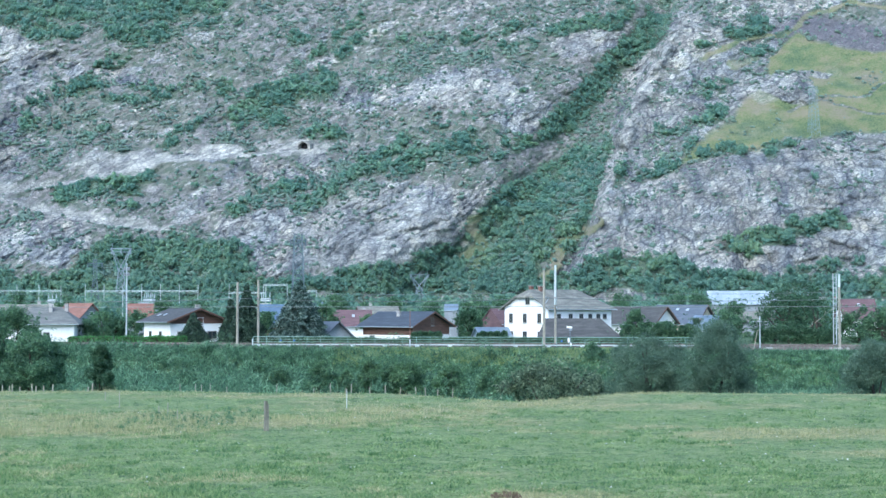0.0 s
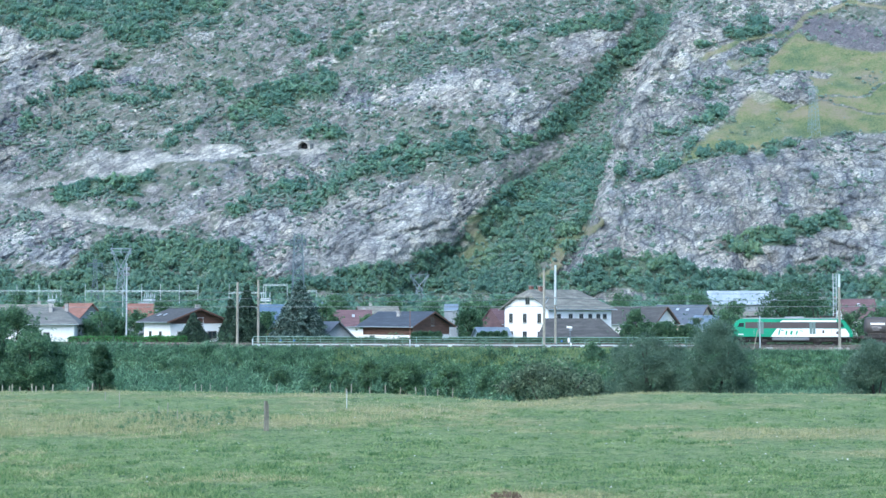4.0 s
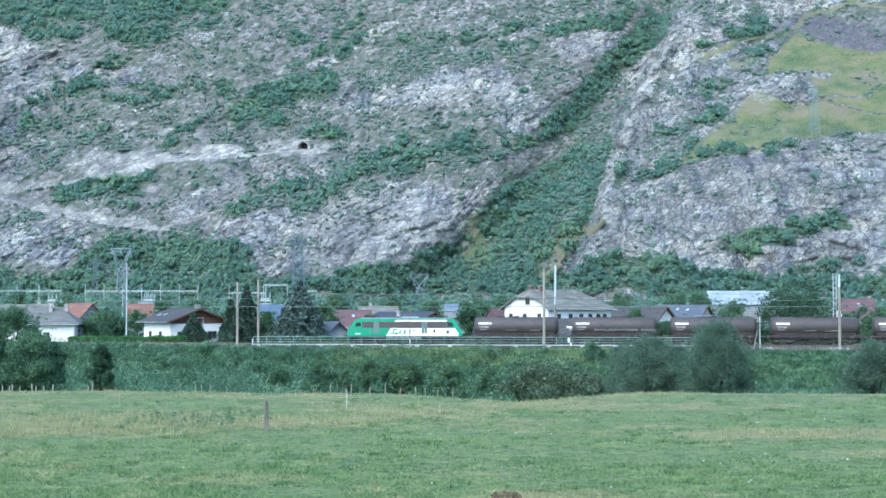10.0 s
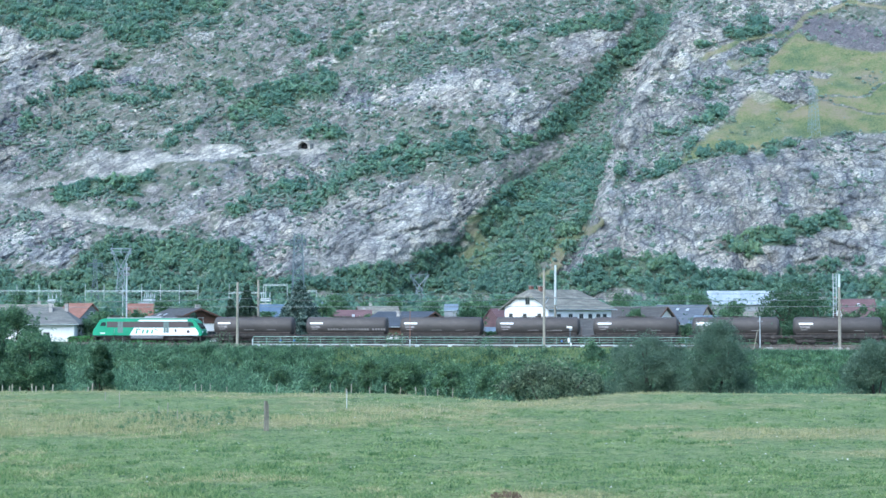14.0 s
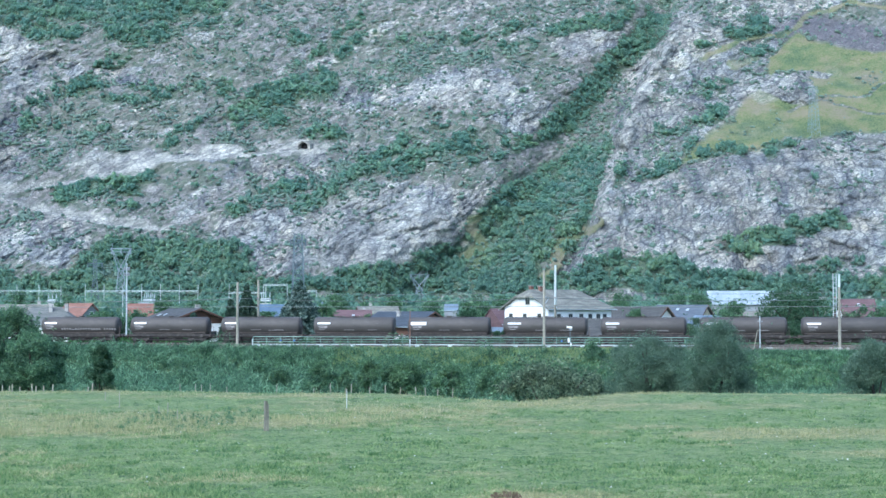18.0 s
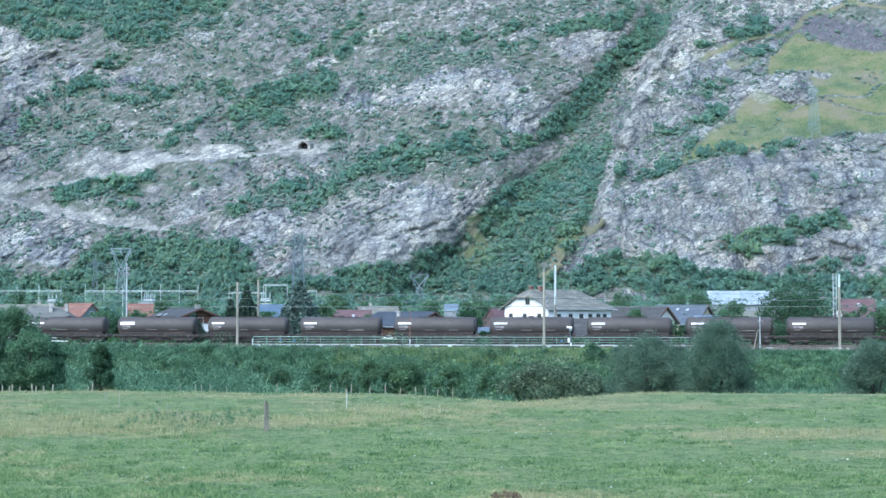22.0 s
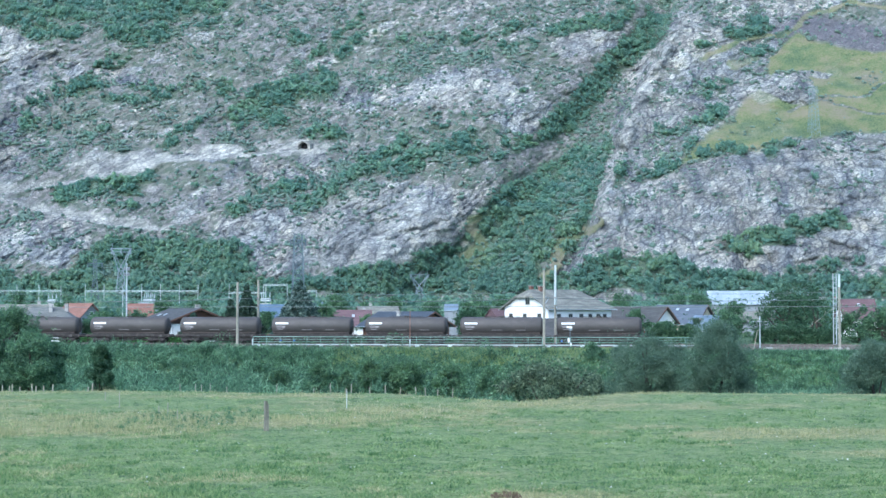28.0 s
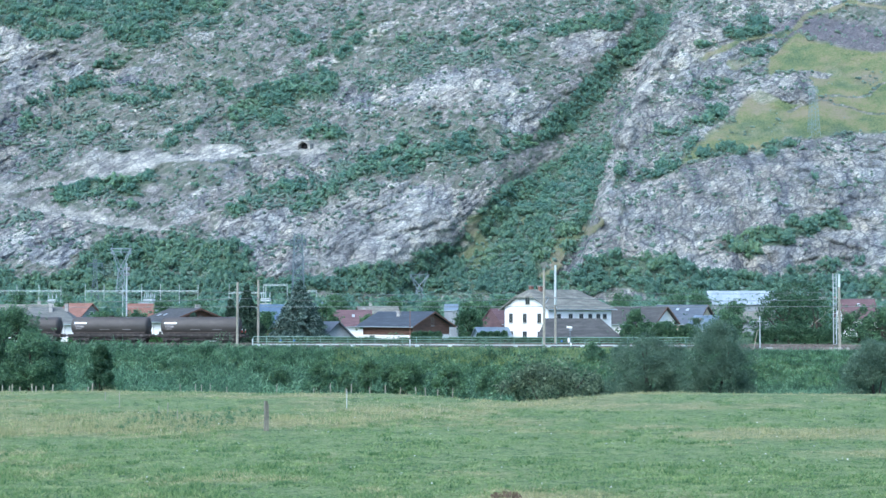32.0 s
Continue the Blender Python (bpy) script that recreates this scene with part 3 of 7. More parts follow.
def bare_rock(px, pz):
    """How far the rock lies bare: 0 earth and scrub, 1 cliff."""
    r = 0.15 + 1.1 * (fbm(px * 0.012 + pz * 0.01, pz * 0.03 - px * 0.012, 21, 5, 0.6) - 0.5)
    wx, wz = px + 24 * (fbm(px * 0.05, pz * 0.06, 25, 4, 0.6) - 0.5), pz + 20 * (fbm(px * 0.05, pz * 0.06, 35, 4, 0.6) - 0.5)
    for bare, width, line in OUTCROPS:
        r = np.maximum(r, bare * band(wx, wz, 1.55 * width, *line))
    right = soft_step((side_of(px, pz, BUTTRESS) + 8) / 6)
    low = right * soft_step(-height_over(px, pz, MEADOW_LIP) / 4)
    west = right * soft_step(height_over(px, pz, CREST) / 5)
    r = np.maximum(r, np.maximum(low * 0.6, west * 0.55))
    r = np.maximum(r, 0.95 * soft_step(2 * dome(px, pz, 257, 173, 24, 15)))
    r = np.maximum(r, 0.85 * soft_step(2 * dome(px, pz, 285, 185, 17, 5)))
    r = np.maximum(r, band(px + 8 * (fbm(px * 0.08, pz * 0.08, 351, 3) - 0.5), pz, 7, *ARETE))
    r = r * (1 - 0.85 * soft_step(2 * dome(px, pz, 326, 226, 44, 16)))
    return np.clip(r, 0, 1)


def meadow_share(px, pz):
    ox, oz = px, pz
    px, pz = px + 22 * (fbm(ox * 0.045, oz * 0.06, 331, 4) - 0.5), pz + 13 * (fbm(ox * 0.045, oz * 0.06, 341, 4) - 0.5)
    right = soft_step((side_of(px, pz, BUTTRESS) - 8) / 10)
    m = right * soft_step(height_over(px, pz, MEADOW_LIP) / 4 + 0.5) * soft_step(-height_over(px, pz, CREST) / 6 + 0.3)
    for cx, cz, rx, rz in ((257, 173, 25, 16), (285, 185, 18, 5), (339, 231, 62, 24), (297, 243, 22, 7)):
        m = m * (1 - soft_step(2 * dome(px, pz, cx, cz, rx, rz)))
    wx, wz = px + 16 * (fbm(px * 0.06, pz * 0.08, 311, 3) - 0.5), pz + 14 * (fbm(px * 0.06, pz * 0.08, 321, 3) - 0.5)
    for width, line in ((7, (11, 41, 22, 50, 34, 68)), (5, (19, 32, 29, 41)), (4, (64, 28, 82, 47, 103, 66)), (3, (54, 62, 63, 74)), (3, (223, 196, 241, 198))):
        m = np.maximum(m, 0.85 * band(wx, wz, width, *line))
    m = np.maximum(m, 0.9 * band(px, pz, 3.0, 197, 204, 228, 216, 268, 225, 294, 246, 329, 257, 364, 251))
    for line in ((248, 151, 273, 161, 300, 167, 337, 177), (284, 161, 304, 154, 327, 148)):
        m = m * (1 - 0.9 * band(px, pz, 1.3, *line))
    return m * np.clip(0.55 + 1.1 * fbm(px * 0.03, pz * 0.06, 33, 3), 0, 1)


def cut_and_lit_rock(px, pz):
    up, lo = along(px, pz, UPPER_ROAD), along(px, pz, LOWER_ROAD)
    above = height_over(px, pz, UPPER_ROAD)
    r = np.maximum(soft_step((1.7 - up) / 0.8), 0.9 * soft_step((1.9 - lo) / 0.8) * (px < LOWER_ROAD[-2] + 3))
    wall = (above > 0) * (px < UPPER_ROAD[-2] + 2) * soft_step((13 * fbm(px * 0.06, px * 0, 41, 3) - 2.5 - above) / 3)
    r = np.maximum(r, 0.75 * wall)
    r = np.maximum(r, 0.7 * soft_step(1.4 * dome(px + 14 * (fbm(px * 0.08, pz * 0.08, 51, 3) - 0.5), pz + 12 * (fbm(px * 0.08, pz * 0.08, 53, 3) - 0.5), -229, 108, 32, 12)))
    r = np.maximum(r, 0.5 * soft_step(2.0 * dome(px, pz, -300, 87, 16, 6)))
    r = np.maximum(r, 0.4 * soft_step(1.5 * dome(px + 20 * (fbm(px * 0.06, pz * 0.06, 57, 3) - 0.5), pz, -45, 58, 56, 36)))
    # Along ARETE the pale rock also holds the brightness of its lit edge.
    for share, width, line in ((0.5, 6, ARETE), (0.5, 7, (237, 165, 259, 176)), (0.45, 8, (95, 214, 118, 218, 136, 223)),
                               (0.45, 5, (-101, 185, -80, 205, -64, 218, -42, 233)), (0.4, 9, (-10, 168, 15, 179, 45, 172)), (0.4, 6, (-347, 219, -325, 211, -307, 203))):
        r = np.maximum(r, share * band(px + 14 * (fbm(px * 0.08, pz * 0.08, 47, 3) - 0.5), pz + 10 * (fbm(px * 0.08, pz * 0.08, 49, 3) - 0.5), width, *line))
    bank = height_over(px, pz, LOWER_ROAD)
    r = np.maximum(r, 0.85 * (bank > 0) * (px > LOWER_ROAD[2]) * (px < LOWER_ROAD[-2] + 4) * soft_step((13 * fbm(px * 0.07, px * 0, 45, 3) - 1.5 - bank) / 2))
    r = np.maximum(r, 0.8 * soft_step(2.0 * dome(px, pz, -156, 119, 17, 6)))
    r = np.maximum(r, 0.65 * soft_step(1.6 * dome(px + 10 * (fbm(px * 0.1, pz * 0.1, 59, 3) - 0.5), pz + 6 * (fbm(px * 0.1, pz * 0.1, 61, 3) - 0.5), -104, 122, 26, 7)))
    r = np.maximum(r, 0.5 * soft_step(2.0 * dome(px, pz, 15, 171, 44, 14)) * fbm(px * 0.1, pz * 0.2, 55, 3) * 1.6)
    return np.clip(r, 0, 1)


def heath_share(px, pz):
    wx, wz = px + 26 * (fbm(px * 0.05, pz * 0.06, 401, 4) - 0.5), pz + 16 * (fbm(px * 0.05, pz * 0.06, 411, 4) - 0.5)
    return band(wx, wz, 17, 272, 225, 295, 234, 319, 226, 348, 219)


def relief(px, pz):
    """How far the surface stands back (+) from the mountain's mean slope or out of it (-), in metres."""
    rock = bare_rock(px, pz)
    right = soft_step((side_of(px, pz, BUTTRESS) + 16 * (fbm(px * 0.04, pz * 0.06, 151, 3) - 0.5)) / 9)
    d = -30 * right - 12 * soft_step((side_of(px, pz, BUTTRESS) - 6) / 60) - 10 * right * soft_step(-height_over(px, pz, MEADOW_LIP) / 12)
    d = d - 9 * np.exp(-(along(px, pz, ARETE) / 7) ** 2)
    d = d + 38 * np.exp(-(along(px, pz, GULLY) / 21) ** 2) * (1 - right)
    d = d - 12 * swell(px, pz, -49, 43, 66, 70) - 9 * swell(px, pz, -109, 35, 50, 50) - 10 * swell(px, pz, -264, 47, 60, 28)
    d = d - 12 * swell(px, pz, 19, 168, 66, 34) - 8 * swell(px, pz, 253, 171, 30, 18) - 6 * swell(px, pz, -229, 109, 34, 16)
    d = d + 34 * (fbm(px * 0.011, pz * 0.013, 61, 3) - 0.5)
    wall = soft_step(side_of(px, pz, BUTTRESS) / 8) * soft_step(-height_over(px, pz, MEADOW_LIP) / 8)
    bedded = wall * soft_step((px - 205) / 30)
    open_rock = (0.22 + 0.78 * rock) * (1 - 0.85 * meadow_share(px, pz)) * (1 - 0.75 * np.exp(-(along(px, pz, UPPER_ROAD) / 11) ** 2)) * (1 - 0.8 * np.exp(-(along(px, pz, LOWER_ROAD) / 6) ** 2))
    wx, wz = px + 22 * (fbm(px * 0.02, pz * 0.02, 161, 2) - 0.5), pz + 22 * (fbm(px * 0.02, pz * 0.02, 171, 2) - 0.5)
    # the rock is jointed along slanting beds, upright on the wall's open face, nearly level further along it
    for share, turn, seed in ((1 - wall, 0.72, 181), (wall - bedded, 1.5, 281), (bedded, -0.12, 381)):
        u, w = wx * math.cos(turn) + wz * math.sin(turn), wz * math.cos(turn) - wx * math.sin(turn)
        joints = 18 * blocks(u / 62, w / 27, seed) + 11 * blocks(u / 25, w / 11, seed + 20) + 9 * blocks(u / 10.5, w / 5, seed + 40) + 4.5 * blocks(u / 4.6, w / 2.6, seed + 60)
        for wave, deep in ((19.0, 6.5), (7.5, 3.2)):
            step = w / wave + 1.1 * fbm(u * 0.012, w * 0.03, seed + 80, 3)
            step = step - np.floor(step)
            patch = soft_step(3.2 * (fbm(u * 0.014, w * 0.05, seed + 90, 2) - 0.42))
            joints = joints - deep * patch * (np.minimum(step / 0.8, (1 - step) / 0.2) - 0.5)
        d = d + (0.72 + 0.28 * wall) * share * open_rock * joints
    rubble = (1 - 0.55 * wall) * (1 - 0.72 * meadow_share(px, pz)) * (1 - 0.7 * np.exp(-(np.minimum(along(px, pz, UPPER_ROAD), along(px, pz, LOWER_ROAD)) / 6) ** 2))
    d = d + rubble * (5 * blocks(wx / 13, wz / 9, 91) + 3.6 * blocks(wx / 5.6, wz / 4.2, 101) + 2 * blocks(px / 2.9, pz / 2.4, 111))
    for line in (UPPER_ROAD, LOWER_ROAD):
        h, near = height_over(px, pz, line), along(px, pz, line)
        d = d + np.where(h > 0, 3.0, -1.5) * np.exp(-(near / 6) ** 2)
    return d


def on_mountain(px, pz):
    """The point of the surface over x, z of the mean slope; relief is taken outwards from the valley floor."""
    py = FOOT + LEAN * pz
    far = np.sqrt(px * px + py * py)
    k = 1 + relief(px, pz) / far
    return px * k, py * k, EYE + (pz - EYE) * k


mb, mz = np.meshgrid(np.linspace(-0.335, 0.335, 840), np.concatenate([np.linspace(-4, 308, 420), np.linspace(312, 520, 24)]))
mx = mb * (FOOT + LEAN * mz)
mountain = grid_mesh("mountain_side", *on_mountain(mx, mz), M_MOUNTAIN)
tagged(mountain, "steep grey rocky mountain side with cliffs, ledges and a meadow", "mountain", kind="structure")

# the valley's other sides, beyond the view, close the horizon
side_bm = bmesh.new()
for x0, y0, x1, y1, h in ((-900, 1000, -1500, -600, 420), (1500, -600, 900, 1000, 420), (-1500, -600, 1500, -600, 160)):
    steps = 12
    low = [side_bm.verts.new((x0 + (x1 - x0) * i / steps, y0 + (y1 - y0) * i / steps, -2)) for i in range(steps + 1)]
    top = [side_bm.verts.new((v.co.x * 1.35, v.co.y * 1.35, h * (0.7 + 0.3 * math.sin(i * 2.3)))) for i, v in enumerate(low)]
    for i in range(steps):
        side_bm.faces.new((low[i], low[i + 1], top[i + 1], top[i]))
tagged(part("backdrop", side_bm, M_HAZED_SCRUB), "wooded sides of the valley", "backdrop", kind="structure")

# scrub and woods on the mountain
GROWTH = []


def growth(dens, width, *line):
    GROWTH.append((dens, width, line))


growth(1, 13.8, -359, 253, -304, 252, -244, 252, -186, 258)
growth(1, 7.1, -324, 230, -292, 226)
growth(1, 8.0, -265, 228, -220, 224)
growth(0.75, 8.1, -341, 240, -316, 234)
growth(0.6, 6.2, -256, 208, -203, 231, -164, 237)
growth(0.9, 3.9, -266, 196, -236, 198)
growth(0.95, 6.3, -304, 155, -286, 165, -268, 176, -252, 180)
growth(0.85, 6.3, -244, 163, -203, 168, -175, 176, -148, 165)
growth(1, 11.3, -142, 153, -127, 165, -107, 172, -90, 173)
growth(0.95, 5.7, -134, 142, -116, 146)
growth(0.9, 5.8, -127, 214, -106, 222)
growth(0.95, 3.5, -114, 194, -94, 208, -74, 231, -66, 249)
growth(0.95, 4.8, -91, 185, -72, 211, -42, 228)
growth(0.5, 11.1, -37, 225, 0, 214)
growth(0.9, 4.0, -260, 133, -243, 136)
growth(0.85, 5.7, -300, 139, -285, 136)
growth(0.9, 4.4, -199, 124, -184, 134, -171, 141)
growth(0.5, 4.9, -174, 146, -108, 148)
growth(1, 6.6, -257, 85, -240, 90, -218, 96, -204, 101)
growth(0.85, 5.3, -222, 82, -206, 85)
growth(0.95, 5.7, -139, 76, -120, 83, -105, 91, -92, 93)
growth(1, 5.5, -92, 76, -75, 91, -56, 104, -41, 113, -26, 127)
growth(0.95, 5.2, -89, 134, -74, 132)
growth(1, 5.6, -19, 117, 0, 123, 19, 132)
growth(0.8, 4.3, -41, 104, 0, 114)
growth(1, 7.3, -216, 45, -190, 43, -165, 45, -145, 44)
growth(0.85, 4.4, 0, 224, 20, 219)
growth(0.9, 5.4, 52, 231, 73, 238)
growth(0.9, 4.8, 31, 204, 46, 207)
growth(0.9, 4.8, 53, 211, 69, 214)
growth(1, 5.9, 88, 230, 115, 234, 138, 236, 151, 255)
growth(1, 10.7, 167, 234, 148, 211, 128, 193, 111, 171, 94, 151, 79, 136)
growth(0.9, 4.6, 171, 247, 187, 261)
growth(0.9, 6.0, 71, 133, 54, 125, 38, 118, 14, 115)
growth(0.6, 7.3, 0, 127, 15, 145)
growth(1, 19.0, 102, 104, 83, 93, 63, 81, 49, 66, 35, 54)
growth(1, 8.2, 106, 85, 93, 62, 81, 49)
growth(0.9, 5.1, 28, 58, 13, 50, 2, 43)
growth(0.9, 4.6, 197, 167, 214, 176)
growth(0.9, 2.8, 155, 134, 163, 131)
growth(0.95, 5.3, 172, 135, 190, 143, 201, 153)
growth(0.8, 2.8, 183, 126, 171, 119)
growth(1, 6.7, 230, 224, 255, 233)
growth(0.9, 3.5, 201, 213, 211, 217)
growth(0.85, 3.5, 237, 202, 252, 208)
growth(0.7, 2.7, 263, 219, 274, 225)
growth(0.95, 2.7, 134, 95, 155, 103, 170, 110)
growth(1, 3.6, 180, 115, 207, 120)
growth(1, 3.2, 225, 119, 248, 127)
growth(1, 4.8, 180, 49, 208, 54, 235, 58, 262, 66)
growth(0.6, 1.9, 251, 100, 250, 83)
growth(0.6, 2.0, 111, 115, 117, 129)
growth(1, 7.5, 96, 34, 114, 36, 142, 31, 160, 27)
growth(1, 7.1, 91, 27, 164, 20)
growth(0.75, 3.2, 213, 31, 247, 35, 279, 34)
growth(1, 7.1, 165, 23, 218, 22, 276, 20)
growth(1, 15.1, 4, 31, 35, 35, 64, 47)
growth(1, 5.0, -279, 26, -239, 24)
growth(1, 9.0, -222, 35, -193, 38, -164, 41, -139, 38, -128, 31)
growth(1, 5.4, -70, 25, -34, 29, 0, 45)
growth(1, 7.8, -277, 21, -206, 21, -129, 22)
growth(1, 4.9, -125, 20, -65, 21)
growth(1, 6.4, -65, 20, 0, 22)
growth(1, 6.3, 0, 20, 94, 21)
growth(0.8, 4.4, 195, 45, 201, 47)
growth(0.45, 9.3, -186, 91, -142, 104)
growth(0.42, 12.2, -66, 136, -10, 143)
growth(0.4, 11.3, -198, 203, -136, 197)
growth(0.45, 9.1, 39, 141, 74, 176)
growth(0.4, 8.7, -36, 192, 3, 203)
growth(0.4, 9.3, 152, 161, 194, 181)
growth(0.4, 8.0, -283, 104, -249, 151)
growth(0.4, 9.4, -62, 186, -27, 181)
growth(0.35, 9.4, 22, 96, 46, 109)


def bush_room(px, pz):
    cliff = soft_step(side_of(px, pz, BUTTRESS) / 6) * soft_step(-height_over(px, pz, MEADOW_LIP) / 6)
    return (1 - 0.75 * soft_step(2 * dome(px, pz, 334, 231, 50, 22))) * (1 - 0.7 * cliff)


def scrub_density(px, pz):
    rock = bare_rock(px, pz)
    d = 0.2 * soft_step((pz - 210) / 60) * (1 - rock) * (px < 160)
    wobble_x, wobble_z = px + 20 * (fbm(px * 0.06, pz * 0.08, 111, 4, 0.6) - 0.5), pz + 16 * (fbm(px * 0.06, pz * 0.08, 121, 4, 0.6) - 0.5)
    gaps = 0.3 + 0.7 * soft_step((fbm(px * 0.11, pz * 0.16, 221, 3) - 0.36) / 0.2)
    for dens, width, line in GROWTH:
        d = np.maximum(d, dens * band(wobble_x, wobble_z, width * 1.42, *line) * (gaps if dens < 0.97 else np.maximum(gaps, 0.8)))
    foot = np.array((161, 38), dtype=float)
    spur = soft_step((side_of(px, pz, BUTTRESS) + 2) / 5) * (px < foot[0]) * soft_step((pz - foot[1]) / 5) * soft_step(-height_over(px, pz, MEADOW_LIP) / 6)
    d = d * (1 - 0.85 * np.maximum(spur, band(px, pz, 5.5, *ARETE)))
    low = (pz < 70) * (side_of(px, pz, BUTTRESS) < 0)
    return d * (1 - 0.9 * soft_step(2 * cut_and_lit_rock(px, pz) - 0.6)) * (1 - 0.6 * low * soft_step(1.6 * meadow_share(px, pz) - 0.2))


def mountain_spots(rng, n):
    pz = rng.uniform(2, 325, n)
    return rng.uniform(-0.31, 0.31, n) * (FOOT + LEAN * pz), pz


def ledge(px, pz):
    """1 on ledges and in creases, where the ground lies back; 0 on steep faces."""
    return soft_step((relief(px, pz + 2.5) - relief(px, pz - 2.5)) / 5 + 0.35)


def plant_mountain():
    rng = np.random.default_rng(5)
    # single dark bushes, strewn over the slopes and on the ledges
    px, pz = mountain_spots(rng, 200000)
    rock, clump = bare_rock(px, pz), fbm(px * 0.07, pz * 0.1, 231, 3)
    keep = rng.random(len(px)) < np.clip(2.4 * (clump - 0.34), 0.08, 0.7) * (1.15 - 0.9 * rock) * (1 - meadow_share(px, pz)) * (1 - soft_step(2 * cut_and_lit_rock(px, pz) - 0.4)) * bush_room(px, pz) * 1.5 * ledge(px, pz)
    px, pz = px[keep], pz[keep]
    x, y, z = on_mountain(px, pz)
    r = 0.45 + 1.6 * rng.random(len(px)) ** 2.6
    at = np.stack([x, y - 0.2 * r, z + 0.45 * r], axis=1)
    large = r > 1.1
    c, q = crowns(rng, at[large], r[large], 3, 0.65, 0.7, 0.7)
    tagged(lumps(rng, "slope_bushes", np.concatenate([at[~large], c]), np.concatenate([r[~large], q]), M_HAZED_BUSH, 0.8, 0.34), "dark green single bushes strewn over the mountain side", "bushes", kind="stuff")
    # thickets
    px, pz = mountain_spots(rng, 70000)
    d = scrub_density(px, pz)
    keep = rng.random(len(px)) < 0.26 * d
    px, pz, d = px[keep], pz[keep], d[keep]
    x, y, z = on_mountain(px, pz)
    r = rng.uniform(0.7, 1.8, len(px)) * (0.8 + 0.5 * d)
    c, q = crowns(rng, np.stack([x, y - 0.3 * r, z + 0.5 * r], axis=1), r, 2, 0.6, 0.75, 0.8)
    tagged(lumps(rng, "mountain_scrub", c, q, M_HAZED_SCRUB, 0.85, 0.34, 8, 0.35), "dark green scrub on the mountain", "scrub", kind="stuff")
    # woods
    px, pz = mountain_spots(rng, 25000)
    keep = 0.55 * rng.random(len(px)) + 0.4 < scrub_density(px, pz)
    px, pz = px[keep], pz[keep]
    x, y, z = on_mountain(px, pz)
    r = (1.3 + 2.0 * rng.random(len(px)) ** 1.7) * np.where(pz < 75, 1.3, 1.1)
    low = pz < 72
    # Both stands are built alike; the upper colour holds more distance haze.
    for some, name, material, label in ((low, "foot_woods", M_FOOT_WOOD, "woods at the foot of the mountain, greener with less haze in the colour"), (~low, "mountain_woods", M_HAZED_SCRUB, "woods of small trees on the mountain, bluer with haze in the colour")):
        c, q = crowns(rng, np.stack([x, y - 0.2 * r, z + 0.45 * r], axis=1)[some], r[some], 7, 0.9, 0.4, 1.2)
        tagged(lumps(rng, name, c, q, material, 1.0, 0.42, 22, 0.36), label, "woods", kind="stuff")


paint = mountain.data.attributes.new("cover", "FLOAT_COLOR", "POINT")
cover = np.stack([bare_rock(mx, mz), meadow_share(mx, mz), cut_and_lit_rock(mx, mz), scrub_density(mx, mz)], axis=-1)
paint.data.foreach_set("color", cover.astype(np.float32).ravel())
heath = mountain.data.attributes.new("heath", "FLOAT", "POINT")
heath.data.foreach_set("value", heath_share(mx, mz).astype(np.float32).ravel())

plant_mountain()

# ---------------------------------------------------------------- trees and bushes
def broadleaf(name, label, x, y, height, radius, leaf, seed, base=None, low=0.15, lobes=26, per=150, size=0.16, category="tree", flat=1.0):
    """A tapered trunk with limbs and an uneven crown of many leaves, in clumps with gaps."""
    rng = np.random.default_rng(seed)
    z = float(ground_height(np.array(x), np.array(y))) if base is None else base
    root = empty(name, pose(x, y, z), label, category)
    trunk = bmesh.new()
    bar(trunk, (0, 0, -0.3), (0.05 * radius, 0, height * (0.2 if category == "bush" else 0.55)), 0.05 * radius + 0.06, 0.04 * radius, 8)
    part("trunk", trunk, M_BARK, root)
    h0, centres, radii = height * low, [], []
    for k in range(lobes):
        a, u = rng.uniform(0, 2 * math.pi), rng.random() ** 0.8
        zz = h0 + (height - h0) * u
        wide = radius * math.sqrt(max(0.05, 1 - (2 * (0.12 + 0.88 * u) - 1) ** 2)) * (0.8 + 0.35 * rng.random())
        d = wide * rng.uniform(0.4, 0.95)
        c = np.array((d * math.cos(a), d * math.sin(a), zz - 0.12 * radius))
        centres.append(c)
        radii.append(radius * rng.uniform(0.18, 0.42))
        if k < 7:
            limb = bmesh.new()
            bar(limb, (0, 0, height * ((0.02 if category == "bush" else 0.15) + (0.015 if category == "bush" else 0.05) * k)), tuple(c), 0.03 * radius + 0.02, 0.012 * radius, 5)
            part("limb", limb, M_BARK, root)
    centres, radii = np.array(centres), np.array(radii)
    tris = leaf_cloud(rng, centres, radii, per, np.full(lobes, size), 0.85 * flat, 0.55)
    spray = centres[rng.integers(0, lobes, 200)] + rng.normal(size=(200, 3)) * radius * 0.33
    spray[:, 2] = np.clip(spray[:, 2], 0.1, height * 1.06)
    tris = np.concatenate([tris, leaf_cloud(rng, spray, np.full(200, radius * 0.09), 7, np.full(200, size), 1, 0.3)])
    tris[:, :, 2] = np.maximum(tris[:, :, 2], 0.03)
    triangles("crown", tris, leaf, root)
    return root


